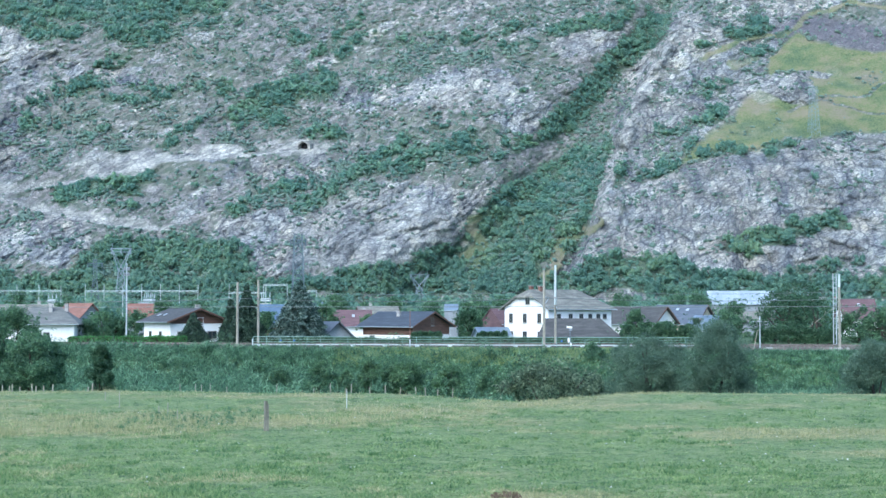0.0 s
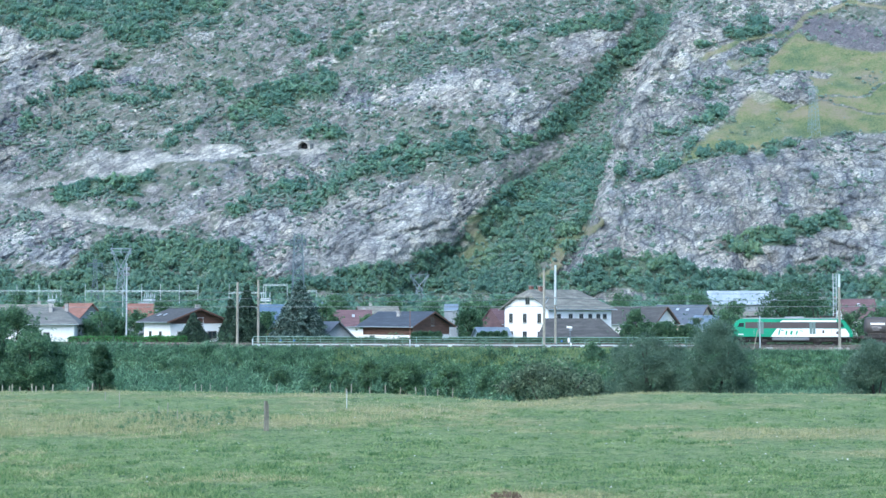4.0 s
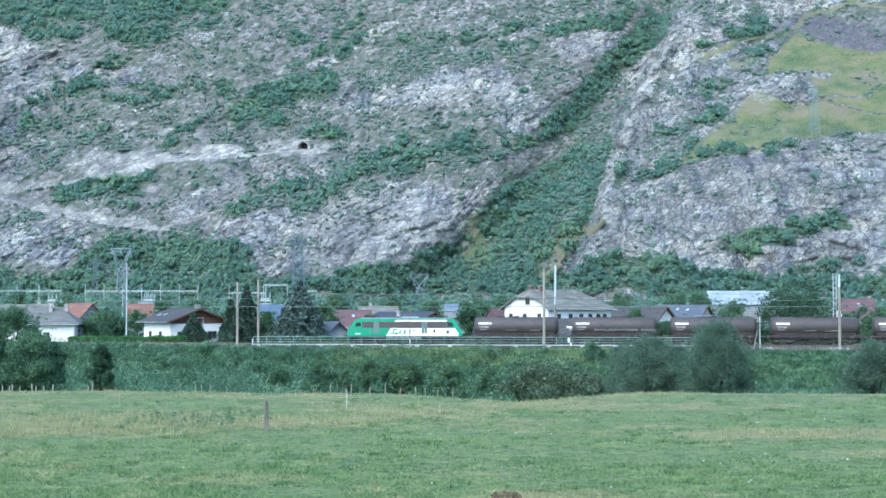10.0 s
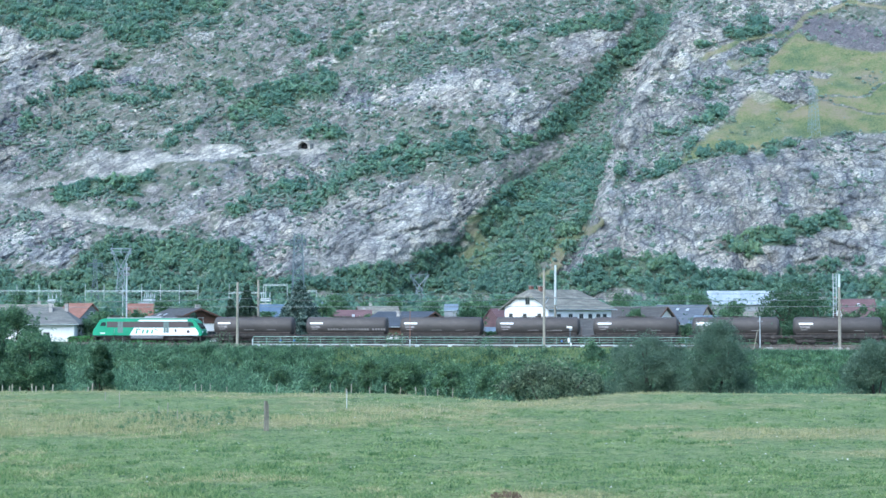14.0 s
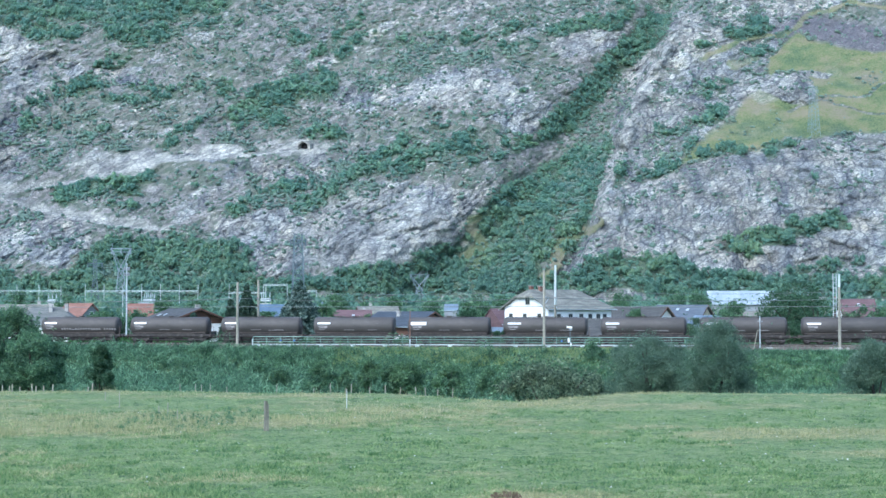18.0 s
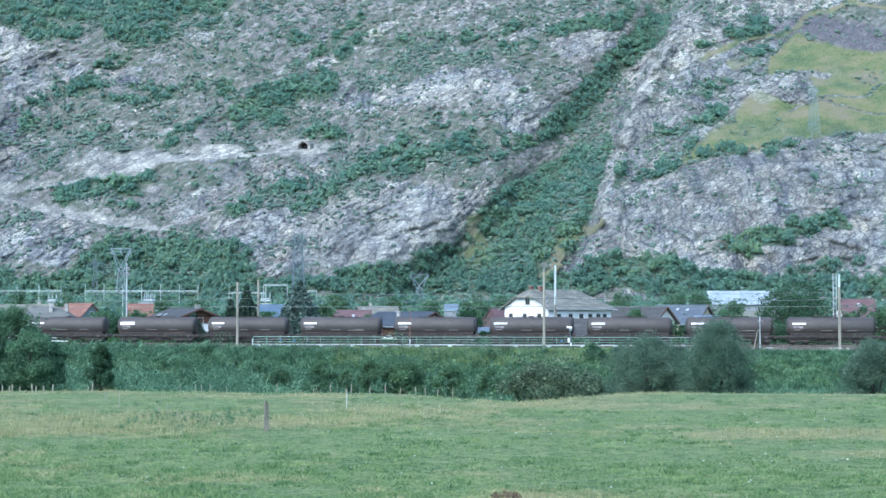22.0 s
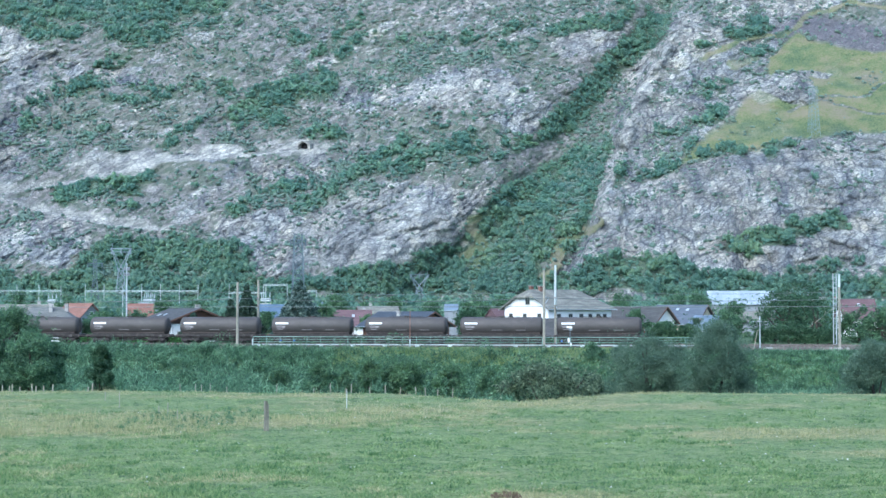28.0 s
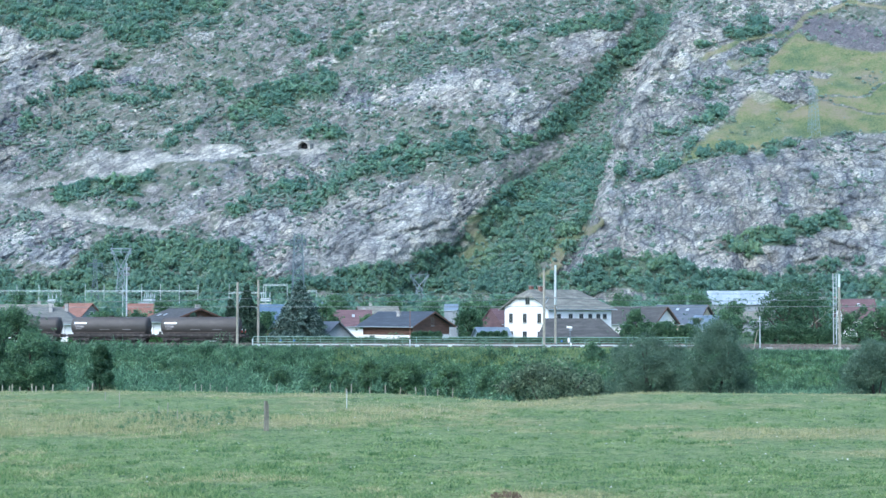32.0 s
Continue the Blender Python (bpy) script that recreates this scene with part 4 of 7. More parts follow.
def conifer(name, label, x, y, height, radius, leaf, seed, tiers=26, base=0.0, taper=0.7):
    rng = np.random.default_rng(seed)
    root = empty(name, pose(x, y, base), label, "tree")
    part("trunk", bar(bmesh.new(), (0, 0, -0.3), (0, 0, height * 0.97), 0.05 * radius + 0.1, 0.02, 8), M_BARK, root)
    centres, sizes = [], []
    for k in range(tiers):
        u = (k + 0.5) / tiers
        z, reach = height * (0.04 + 0.95 * u), radius * (1 - u) ** taper * rng.uniform(0.85, 1.12)
        arms = max(5, int(24 * (1 - u)) + 4)
        for j in range(arms):
            a = 2 * math.pi * (j + rng.random() * 0.7) / arms
            long = reach * rng.uniform(0.75, 1.1)
            for s in np.linspace(0.25, 1, max(3, int(long * 4))):
                centres.append((long * s * math.cos(a), long * s * math.sin(a), z - 0.28 * long * s * s + rng.normal() * 0.05))
                sizes.append(0.2 + 0.08 * (1 - s))
    centres, sizes = np.array(centres), np.array(sizes)
    triangles("crown", leaf_cloud(rng, centres, sizes * 1.5, 12, sizes * 0.75, 0.7, 0.2), leaf, root)
    return root


# bushes and trees in the hollow before the railway
broadleaf("willow_bush", "large round grey-green willow bush in the hollow", 26.51, 150, 8.6, 4.1, M_WILLOW, 11, -4.6, 0.0, 76, 760, 0.06, "bush", 0.95)
broadleaf("willow_bush", "grey-green willow bush beside the larger one", 20.49, 155, 7.3, 4.2, M_WILLOW, 12, -4.8, 0.0, 90, 680, 0.06, "bush")
broadleaf("willow_bush", "round grey-green willow bush at the field's edge", 39.06, 140, 6.9, 3.2, M_WILLOW, 13, -4.6, 0.0, 64, 700, 0.06, "bush")
broadleaf("low_bush", "low spreading grey-green bush on the hollow's edge", 7.81, 112, 4.9, 3.5, M_SALLOW, 14, -3.6, 0.05, 44, 330, 0.075, "bush", 0.8)
broadleaf("low_bush", "low bush beside the spreading one", 11.46, 118, 3.7, 1.6, M_SALLOW, 15, -3.9, 0.05, 18, 160, 0.1, "bush", 0.8)
broadleaf("ash_tree", "broad dark green tree at the hollow's edge", -35.81, 128, 7.0, 2.8, M_LEAF, 16, -2.0, 0.0, 52, 480, 0.07)
broadleaf("ash_tree", "low branching green tree by a wooden fence", -31.46, 118, 4.6, 2.4, M_LEAF, 17, -1.4, 0.0, 46, 460, 0.065)
broadleaf("ash_tree", "dense dark green tree in the hollow", -36.86, 124, 7.3, 2.6, M_LEAF, 18, -2.0, 0.0, 46, 400, 0.07)
broadleaf("ash_tree", "small green tree at the hollow's edge", -30.41, 120, 4.0, 1.3, M_LEAF, 22, -1.6, 0.0, 26, 330, 0.06)
broadleaf("elder_bush", "dark upright elder bush among the reeds", -23.0, 104, 3.7, 0.95, M_LEAF_DARK, 19, -1.2, 0.0, 54, 420, 0.05, "bush")
for k, (x, y, h, r, leaf) in enumerate((
        (-16.89, 196, 2.6, 1.9, M_REED), (-9.74, 199, 2.8, 1.7, M_REED), (-22.2, 200, 2.4, 1.5, M_LEAF),
        (-1.75, 200, 2.5, 1.6, M_REED), (-32.83, 198, 2.6, 1.8, M_REED),
        (20.59, 212, 2.0, 1.2, M_REED))):
    broadleaf("shrub", "dark green shrub on the railway embankment", x, y, h, r, leaf, 30 + k, None, 0.02, 16, 130, 0.13, "bush")


for k, (x, y, h, r) in enumerate(((-13.6, 170, 4.6, 1.65), (-8.0, 171, 5.2, 1.3), (-3.7, 172, 5.3, 2.2), (-5.6, 174, 4.4, 1.4), (0.9, 170, 4.1, 2.1), (5.4, 172, 4.4, 1.9), (-18.5, 176, 4.4, 1.5), (-11.0, 178, 4.2, 1.4), (13.0, 176, 4.6, 1.6))):
    broadleaf("sallow_shrub", "rounded dark blue-green shrub in the hollow", x, y, h, r, M_LEAF_PALE if k % 3 else M_LEAF, 230 + k, None, 0.25, 30, 260, 0.085, "bush", 0.9)


def plant_reeds():
    """Reeds and tall herbs that fill the hollow and climb the embankment."""
    rng = np.random.default_rng(8)
    n = 40000
    x, lie = rng.uniform(-75, 75, n), 150 + 72 * rng.random(n) ** 0.6
    y = lie - TRACK_LEAN * x
    tall = np.clip(2.6 * fbm(x * 0.16, y * 0.16, 5, 3) - 0.35, 0.3, 1.7) * np.where(x > 12, np.clip(1 - (x - 12) / 12, 0.22, 1), 1)
    tall = tall * np.where(lie > 214, 0.45, 1.0) * np.where((x > -28 + 6 * np.sin(lie)) & (lie > 209), 0.4, 1.0) * np.where(x < -25, 1.3, 1.0) * rng.uniform(0.7, 1.2, n)
    base = np.stack([x, y, ground_height(x, y)], axis=1)
    leaves = 5
    stem = rng.uniform(0.1, 1.0, (n, leaves, 1)) * tall[:, None, None] * 1.6
    at = base[:, None, :] + rng.normal(size=(n, leaves, 3)) * np.array((0.25, 0.25, 0.0)) + stem * np.array((0, 0, 1.0))
    reach = (rng.normal(size=(n, leaves, 3)) * np.array((0.18, 0.18, 0.13)) + np.array((0, 0, 0.16))) * np.where(x < -15, 1.5, 1.2)[:, None, None]
    wide = rng.normal(size=(n, leaves, 3)) * np.array((0.05, 0.05, 0.05))
    tris = np.stack([at - wide, at + wide, at + 1.6 * reach], axis=2).reshape(-1, 3, 3)
    m = 330
    cx, lie = rng.uniform(-75, 24, m), 170 + 47 * rng.random(m)
    cy = lie - TRACK_LEAN * cx
    cr = rng.uniform(0.6, 1.8, m)
    mounds = leaf_cloud(rng, np.stack([cx, cy, ground_height(cx, cy) + 1.1 * cr], axis=1), cr, 260, np.full(m, 0.08), 0.9, 0.75)
    tagged(triangles("herb_clumps", mounds, M_LEAF), "rounded clumps of dark green herbs among the reeds", "herbs", kind="stuff")
    tagged(triangles("reeds", tris, M_REED), "dense green reeds and herbs on the embankment", "reeds", kind="stuff")


def plant_meadow():
    rng = np.random.default_rng(9)
    for name, n, blades, leaf, dry, label in (("grass", 13000, 15, M_GRASS, False, "short green meadow grass in tufts"), ("dry_grass", 17000, 15, M_DRY, True, "patches of dry straw-coloured grass"), ("grass_tussocks", 2200, 40, M_TUSSOCK, False, "darker green tussocks in the meadow")):
        y = 34 / (1 - rng.random(n) * 0.66)
        x = rng.uniform(-0.32, 0.32, n) * y
        lush = fbm(x * 0.07, y * 0.09, 77, 3) + 0.3 * (fbm(x * 0.5, y * 0.5, 78, 2) - 0.5)
        straw = dryness(x, y)
        keep = (y < field_edge(x) + 3) & (straw > 0.53 if dry else lush < 0.6)
        x, y = x[keep], y[keep]
        n = len(x)
        base = np.stack([x, y, ground_height(x, y) - 0.02], axis=1)
        long = rng.uniform(0.04, 0.13, n) * (1.5 if dry or blades > 20 else 1.0) * (1 + 1.6 * dry * soft_step((straw[keep] - 0.62) / 0.15)) * np.clip(0.4 + 1.1 * fbm(x * 0.3, y * 0.3, 79, 2), 0.4, 1.5)
        spread = rng.uniform(0.08, 0.22, (n, 1, 1))
        foot = base[:, None, :] + rng.normal(size=(n, blades, 3)) * spread * np.array((1, 1, 0))
        tip = foot + np.concatenate([rng.normal(size=(n, blades, 2)) * 0.08, rng.uniform(0.3, 1, (n, blades, 1)) * long[:, None, None]], axis=2)
        wide = np.concatenate([rng.normal(size=(n, blades, 2)) * (0.011 if dry else 0.016), np.zeros((n, blades, 1))], axis=2)
        tris = np.stack([foot - wide, foot + wide, tip], axis=2).reshape(-1, 3, 3)
        tagged(triangles(name, tris, leaf), label, "grass", kind="stuff")


def plant_fringe():
    """Uncut dry grass along the meadow's far edge."""
    rng = np.random.default_rng(15)
    n = 5200
    x = rng.uniform(-31, 31, n)
    y = field_edge(x) - 2.0 + 4.5 * rng.random(n)
    keep = rng.random(n) < np.clip(3 * fbm(x * 0.25, y * 0.1, 83, 3) - 0.9, 0.12, 1) * np.where(x < -3, 0.1, 0.35)
    x, y = x[keep], y[keep]
    n = len(x)
    foot = np.stack([x, y, ground_height(x, y) - 0.03], axis=1)[:, None, :] + rng.normal(size=(n, 7, 3)) * np.array((0.12, 0.12, 0))
    tip = foot + np.concatenate([rng.normal(size=(n, 7, 2)) * 0.1, rng.uniform(0.06, 0.22, (n, 7, 1))], axis=2)
    wide = rng.normal(size=(n, 7, 3)) * np.array((0.014, 0.014, 0.0))
    tris = np.stack([foot - wide, foot + wide, tip], axis=2).reshape(-1, 3, 3)
    tagged(triangles("edge_grass", tris, M_DRY), "uncut dry grass along the meadow's edge", "grass", kind="stuff")


def plant_embankment():
    """Short grass on the upper embankment and on its open stretch."""
    rng = np.random.default_rng(14)
    n = 70000
    x, lie = rng.uniform(-75, 75, n), rng.uniform(200, 225.2, n)
    keep = (lie > 214.5) | (x > 22) | ((x > -28) & (lie > 208))
    x, lie = x[keep], lie[keep]
    n, y = len(x), lie - TRACK_LEAN * x
    foot = np.stack([x, y, ground_height(x, y)], axis=1)[:, None, :] + rng.normal(size=(n, 4, 3)) * np.array((0.2, 0.2, 0))
    tip = foot + np.concatenate([rng.normal(size=(n, 4, 2)) * 0.12, rng.uniform(0.08, 0.34, (n, 4, 1))], axis=2)
    wide = rng.normal(size=(n, 4, 3)) * np.array((0.035, 0.035, 0.0))
    tris = np.stack([foot - wide, foot + wide, tip], axis=2).reshape(-1, 3, 3)
    tagged(triangles("embankment_grass", tris, M_BANK), "green rough grass on the railway embankment", "grass", kind="stuff")


def plant_bank_top():
    """Drier, paler grass along the top of the embankment."""
    rng = np.random.default_rng(16)
    n = 14000
    x, lie = rng.uniform(-15, 25, n), 225.5 - 12 * rng.random(n) ** 1.3
    keep = rng.random(n) < np.clip(5 * fbm(x * 0.13, lie * 0.2, 87, 3) - 1.6, 0.05, 1)
    x, lie = x[keep], lie[keep]
    n, y = len(x), lie - TRACK_LEAN * x
    foot = np.stack([x, y, ground_height(x, y)], axis=1)[:, None, :] + rng.normal(size=(n, 5, 3)) * np.array((0.22, 0.22, 0))
    tip = foot + np.concatenate([rng.normal(size=(n, 5, 2)) * 0.15, rng.uniform(0.2, 0.6, (n, 5, 1))], axis=2)
    wide = rng.normal(size=(n, 5, 3)) * np.array((0.05, 0.05, 0.0))
    tris = np.stack([foot - wide, foot + wide, tip], axis=2).reshape(-1, 3, 3)
    tagged(triangles("bank_top_grass", tris, M_PALE_GRASS), "paler yellow-green grass along the embankment's top", "grass", kind="stuff")


plant_reeds()
plant_bank_top()
plant_embankment()
plant_meadow()
plant_fringe()


def plant_valley():
    """The belt of far trees that hides the mountain's foot."""
    rng = np.random.default_rng(12)
    n = 1050
    y = rng.uniform(360, 935, n)
    x = rng.uniform(-0.33, 0.33, n) * y
    clear = ~((y < 640) & (np.abs(x - (-121.39)) < 52) & (y > 470))
    clear &= ~((y < 445) & (x > 0.165 * y) & (x < 0.245 * y))
    x, y = x[clear], y[clear]
    n = len(x)
    tall = rng.uniform(5, 9.5, n) + 7 * (y > 600) * rng.random(n)
    lobes = 9
    u = rng.random((n, lobes))
    c = np.stack([x[:, None] + rng.normal(size=(n, lobes)) * tall[:, None] * 0.17, y[:, None] + rng.normal(size=(n, lobes)) * tall[:, None] * 0.17, tall[:, None] * (0.15 + 0.75 * u)], axis=-1).reshape(-1, 3)
    r = (tall[:, None] * rng.uniform(0.1, 0.19, (n, lobes)) * (1.25 - 0.6 * u)).ravel()
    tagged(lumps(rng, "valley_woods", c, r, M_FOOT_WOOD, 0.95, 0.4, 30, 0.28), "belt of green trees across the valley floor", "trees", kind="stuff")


plant_valley()

# ---------------------------------------------------------------- posts and small things on the meadow
def post(name, label, x, y, h, r, material, lean=0.0, group=""):
    z = float(ground_height(np.array(x), np.array(y)))
    bm = bmesh.new()
    bar(bm, (0, 0, -0.2), (lean * h, 0, h), r, r * 0.85, 7)
    ob = part(name, bm, material)
    ob.matrix_basis = pose(x, y, z)
    return tagged(ob, label, "fence post", group)


M_OLD_WOOD = surface("grey_split_wood", (0.085, 0.083, 0.066), (0.18, 0.174, 0.14), (0.32, 0.31, 0.25), 2.0, 14.0, 0.95, 0, 0.7, (4, 4, 0.6))
M_PALE_POST = plain("pale_fence_stake", (0.34, 0.32, 0.26), 0.8)
old = empty("wooden_post", pose(-7.09, 62, 0, 0, 1.5, 12), "weathered grey split wooden post leaning in the meadow", "fence post")
bm = bmesh.new()
bar(bm, (0, 0, -0.2), (-0.03, 0, 1.2), 0.075, 0.078, 6)
part("stake", bm, M_OLD_WOOD, old)
bm = bmesh.new()
bar(bm, (0.1, -0.02, -0.2), (0.075, 0.0, 1.1), 0.04, 0.03, 5)
part("splinter", bm, M_OLD_WOOD, old)
M_MILKY = plain("milky_white_plastic", (0.6, 0.62, 0.6), 0.6)
post("fence_stake", "thin white electric fence stake in the meadow", -4.78, 77, 0.95, 0.017, M_MILKY)
for x, y, h in ((-16.29, 78, 0.75), (-12.78, 72, 0.6), (-18.31, 84, 0.5), (-11.82, 69, 0.45), (-13.38, 73, 0.4)):
    post("fence_stake", "thin pale electric fence stake in the dry grass", x, y, h, 0.022, M_PALE_POST, 0, "electric fence stakes")
LEFT_POSTS = (-27.59, -27.24, -26.92, -26.5, -25.79, -25.4, -25.01, -24.51, -22.17, -21.96)
REED_POSTS = (-16.01, -15.05, -14.63, -14.06, -13.04, -9.96, -7.7, -6.7, -5.79, -5.46, -4.33, -3.4, -2.51, -1.58, -1, -0.3, 0.52)
for k, x in enumerate(LEFT_POSTS):
    post("hollow_post", "pale wooden fence post at the hollow's edge", 0.975 * x, 94.6 + 0.3 * math.sin(k * 2.1), 0.38 + 0.1 * math.sin(k * 3.7), 0.04, M_PALE_POST, 0.06 * math.sin(k), "posts along the hollow")
for k, x in enumerate(REED_POSTS):
    y = float(field_edge(x)) + 0.6
    post("hollow_post", "pale wooden fence post before the reeds", x, y, 0.45 + 0.13 * math.sin(k * 2.9), 0.025, M_PALE_POST, 0.07 * math.sin(k * 1.7), "posts before the reeds")
weed_rng = np.random.default_rng(15)
wx = np.concatenate([weed_rng.normal(-9.62, 1.0, 40), weed_rng.normal(-11.11, 1.3, 30), weed_rng.normal(-12.51, 0.8, 14)])
wy = 66 + weed_rng.normal(size=84) * 3.0
wz = ground_height(wx, wy) + 0.12 + 0.2 * weed_rng.random(84)
weeds = leaf_cloud(weed_rng, np.stack([wx, wy, wz], axis=1), np.full(84, 0.13), 22, np.full(84, 0.03), 1.3, 0.2)
tagged(triangles("tall_weeds", weeds, M_LEAF_PALE), "tall green weeds standing in the dry grass", "weeds", kind="stuff")
tussock_rng = np.random.default_rng(3)
tuft = leaf_cloud(tussock_rng, np.array([[0, 0, 0.08], [0.25, 0, 0.05], [-0.25, 0.1, 0.05]]), np.array([0.2, 0.15, 0.15]), 120, np.full(3, 0.03), 0.6, 0.3)
tussock = triangles("dead_tussock", tuft, surface("dead_grass", (0.1, 0.07, 0.045), (0.17, 0.12, 0.08), (0.25, 0.19, 0.13)))
tussock.matrix_basis = pose(1.6, 39.5, 0)
tagged(tussock, "brown dead grass tussock in the meadow", "tussock")
flower_rng = np.random.default_rng(4)
fy = flower_rng.uniform(39, 80, 110)
fx = flower_rng.uniform(-0.2, 0.29, 110) * fy
flowers = leaf_cloud(flower_rng, np.stack([fx, fy, ground_height(fx, fy) + 0.16], axis=1), np.full(110, 0.03), 5, np.full(110, 0.014), 0.5, 0.2)
tagged(triangles("white_flowers", flowers, M_WHITE), "scattered small white flower heads in the meadow", "flowers", kind="stuff")

# ---------------------------------------------------------------- railway
track_bed = empty("track_bed", on_track(0, 2.0, 0), "double railway track bed of grey-brown ballast", "railway", kind="structure")
bm = bmesh.new()
slab(bm, [(-7.4, -0.75), (7.4, -0.75), (6.0, -0.08), (-6.0, -0.08)], -260, 260)
bed = part("ballast", bm, M_BALLAST, track_bed)
bed.matrix_basis = pose(0, 0, 0, 0, 0, 90)
for across in (-2.0, 2.0):
    for rail in (-0.75, 0.75):
        bm = bmesh.new()
        for w, z, h in ((0.14, 0.02, 0.03), (0.03, 0.08, 0.1), (0.07, 0.165, 0.05)):
            box(bm, (0, across + rail, z), (520, w, h))
        part("rail", bm, M_RAIL, track_bed)
sleeper = one_box((0, 0, 0), (0.26, 2.5, 0.16), (0, 0, 0), 0.02)
first = part("sleeper", sleeper, M_SLEEPER, track_bed)
first.location = (-66, -2.0, -0.06)
for k in range(1, 220):
    ob = new("sleeper", first.data)
    ob.parent, ob.location = track_bed, (-66 + 0.6 * k, -2.0, -0.06)


def wire(name, label, points, r, material=M_WIRE, category="cable", parent=None):
    cu = bpy.data.curves.new(name, "CURVE")
    cu.dimensions, cu.bevel_depth, cu.bevel_resolution = "3D", r, 0
    sp = cu.splines.new("POLY")
    sp.points.add(len(points) - 1)
    for p, q in zip(sp.points, points):
        p.co = (*q, 1)
    cu.materials.append(material)
    ob = new(name, cu)
    ob.parent = parent
    return tagged(ob, label, category if parent is None else "")


def mast(across, x, y, h, label, white_top=0.0, lattice_mast=False, arm=1):
    """A catenary mast with its cantilever; it stands beside the track."""
    root = empty("catenary_mast", pose(x, y, -0.6, 0, 0, TRACK_TURN), label, "mast", "masts along the railway")
    h = h + 0.6
    if lattice_mast:
        for dx in (-0.22, 0.22):
            part("upright", one_box((dx, 0, h / 2), (0.12, 0.16, h), (0, 0, 0), 0.01), M_STEEL, root)
        for k in range(int(h / 0.75)):
            part("rung", one_box((0, 0, 0.8 + 0.75 * k), (0.5, 0.06, 0.09)), M_STEEL, root)
    else:
        pole = bmesh.new()
        bar(pole, (0, 0, 0), (0, 0, h - white_top), 0.2, 0.17, 10)
        part("pole", pole, M_POLE, root)
        if white_top:
            part("pole_top", bar(bmesh.new(), (0, 0, h - white_top), (0, 0, h), 0.18, 0.17, 10), M_BEAM, root, "pale painted top")
    part("foot", one_box((0, 0, 0.25), (0.7, 0.7, 0.5), (0, 0, 0), 0.04), M_CONCRETE, root)
    for z0, z1 in ((6.4, 7.6), (7.7, 7.6), (6.4, 6.1)):
        part("bracket", bar(bmesh.new(), (0, 0, z0), (0.5 * arm, 3.2 if across < 0 else -3.2, z1), 0.035, 0.035, 6), M_STEEL, root)
    for z in (6.4, 7.7):
        part("insulator", bar(bmesh.new(), (0, 0.25 if across < 0 else -0.25, z), (0, 0.65 if across < 0 else -0.65, z), 0.09, 0.09, 8), M_RUST, root)
    return root


mast(-1, -30.64, 230.5, 9.35, "tall weathered brown catenary mast beside the track", 0, False, -1)
mast(1, -28.72, 240.5, 9.9, "tall weathered brown catenary mast across the tracks")
mast(-1, 14.53, 222.3, 10.9, "tall rusty brown catenary mast beside the track")
mast(1, 16.97, 233.5, 12.0, "catenary mast with a pale painted top", 6.0)
mast(-1, 55.58, 216.8, 10.2, "catenary mast with a pale painted top", 1.8)
mast(1, 57.53, 227.0, 10.6, "pale steel ladder-like catenary mast across the tracks", 0, True)
mast(-1, -104, 242, 9.4, "tall weathered brown catenary mast beside the track")
mast(1, 108, 221, 9.8, "tall weathered brown catenary mast across the tracks")
thin = empty("marker_pole", pose(-4.77, 223.5, -0.6), "thin rust-red pole with a white foot beside the railing", "pole")
part("shaft", bar(bmesh.new(), (0, 0, 1.6), (0, 0, 5.75), 0.07, 0.05, 7), M_RUST, thin)
part("base", bar(bmesh.new(), (0, 0, -0.3), (0, 0, 1.6), 0.09, 0.09, 7), M_BEAM, thin, "pale painted lower part")
for name, label, across, z, sag, r in (
        ("contact_wire", "taut contact wire over the running track", 0.0, 5.7, 0.05, 0.026), ("carrier_wire", "sagging carrier wire over the running track", 0.0, 7.0, 0.5, 0.028),
        ("contact_wire", "taut contact wire over the second track", 4.0, 5.75, 0.05, 0.026), ("carrier_wire", "sagging carrier wire over the second track", 4.0, 7.0, 0.5, 0.028),
        ("feeder_wire", "feeder wire along the far masts", 7.4, 8.2, 0.6, 0.028)):
    pts = []
    for k in range(161):
        s = -160 + 2.0 * k
        m = on_track(s, across, z - sag * (1 - (((s + 31.5) / 24.0) % 2 - 1) ** 2))
        pts.append(tuple(m.translation))
    wire(name, label, pts, r)

# railing and edge beam of the viaduct before the track
RAIL_A, RAIL_B = -27.4, 36.4
railing = empty("viaduct_railing", on_track(0, -4.2, -0.1), "pale green tubular steel railing along the track", "railing")
beam = empty("edge_beam", on_track(0, -4.6, -0.1), "pale concrete edge beam of the viaduct", "viaduct edge", kind="structure")
s0, s1 = RAIL_A * 1.011 - 0.2, RAIL_B * 1.011
for z in (1.35, 0.98, 0.62):
    part("rail", bar(bmesh.new(), (s0, 0, z), (s1, 0, z), 0.04 if z > 1.3 else 0.03, None, 7), M_RAILING, railing)
count = int((s1 - s0) / 2.05)
upright = bar(bmesh.new(), (0, 0, -0.1), (0, 0, 1.37), 0.035, None, 6)
upright = part("post", upright, M_RAILING, railing)
upright.location = (s0, 0, 0)
for k in range(1, count + 1):
    ob = new("post", upright.data)
    ob.parent, ob.location = railing, (s0 + 2.05 * k, 0, 0)
part("beam", one_box(((s0 + s1) / 2, 0, 0.22), (s1 - s0, 0.3, 0.13), (0, 0, 0), 0.02), M_BEAM, beam)
for k in range(14):
    part("corbel", one_box((s0 + 0.8 + 4.8 * k, 0, 0.04), (0.6, 0.26, 0.24), (0, 0, 0), 0.03), M_BEAM, beam)
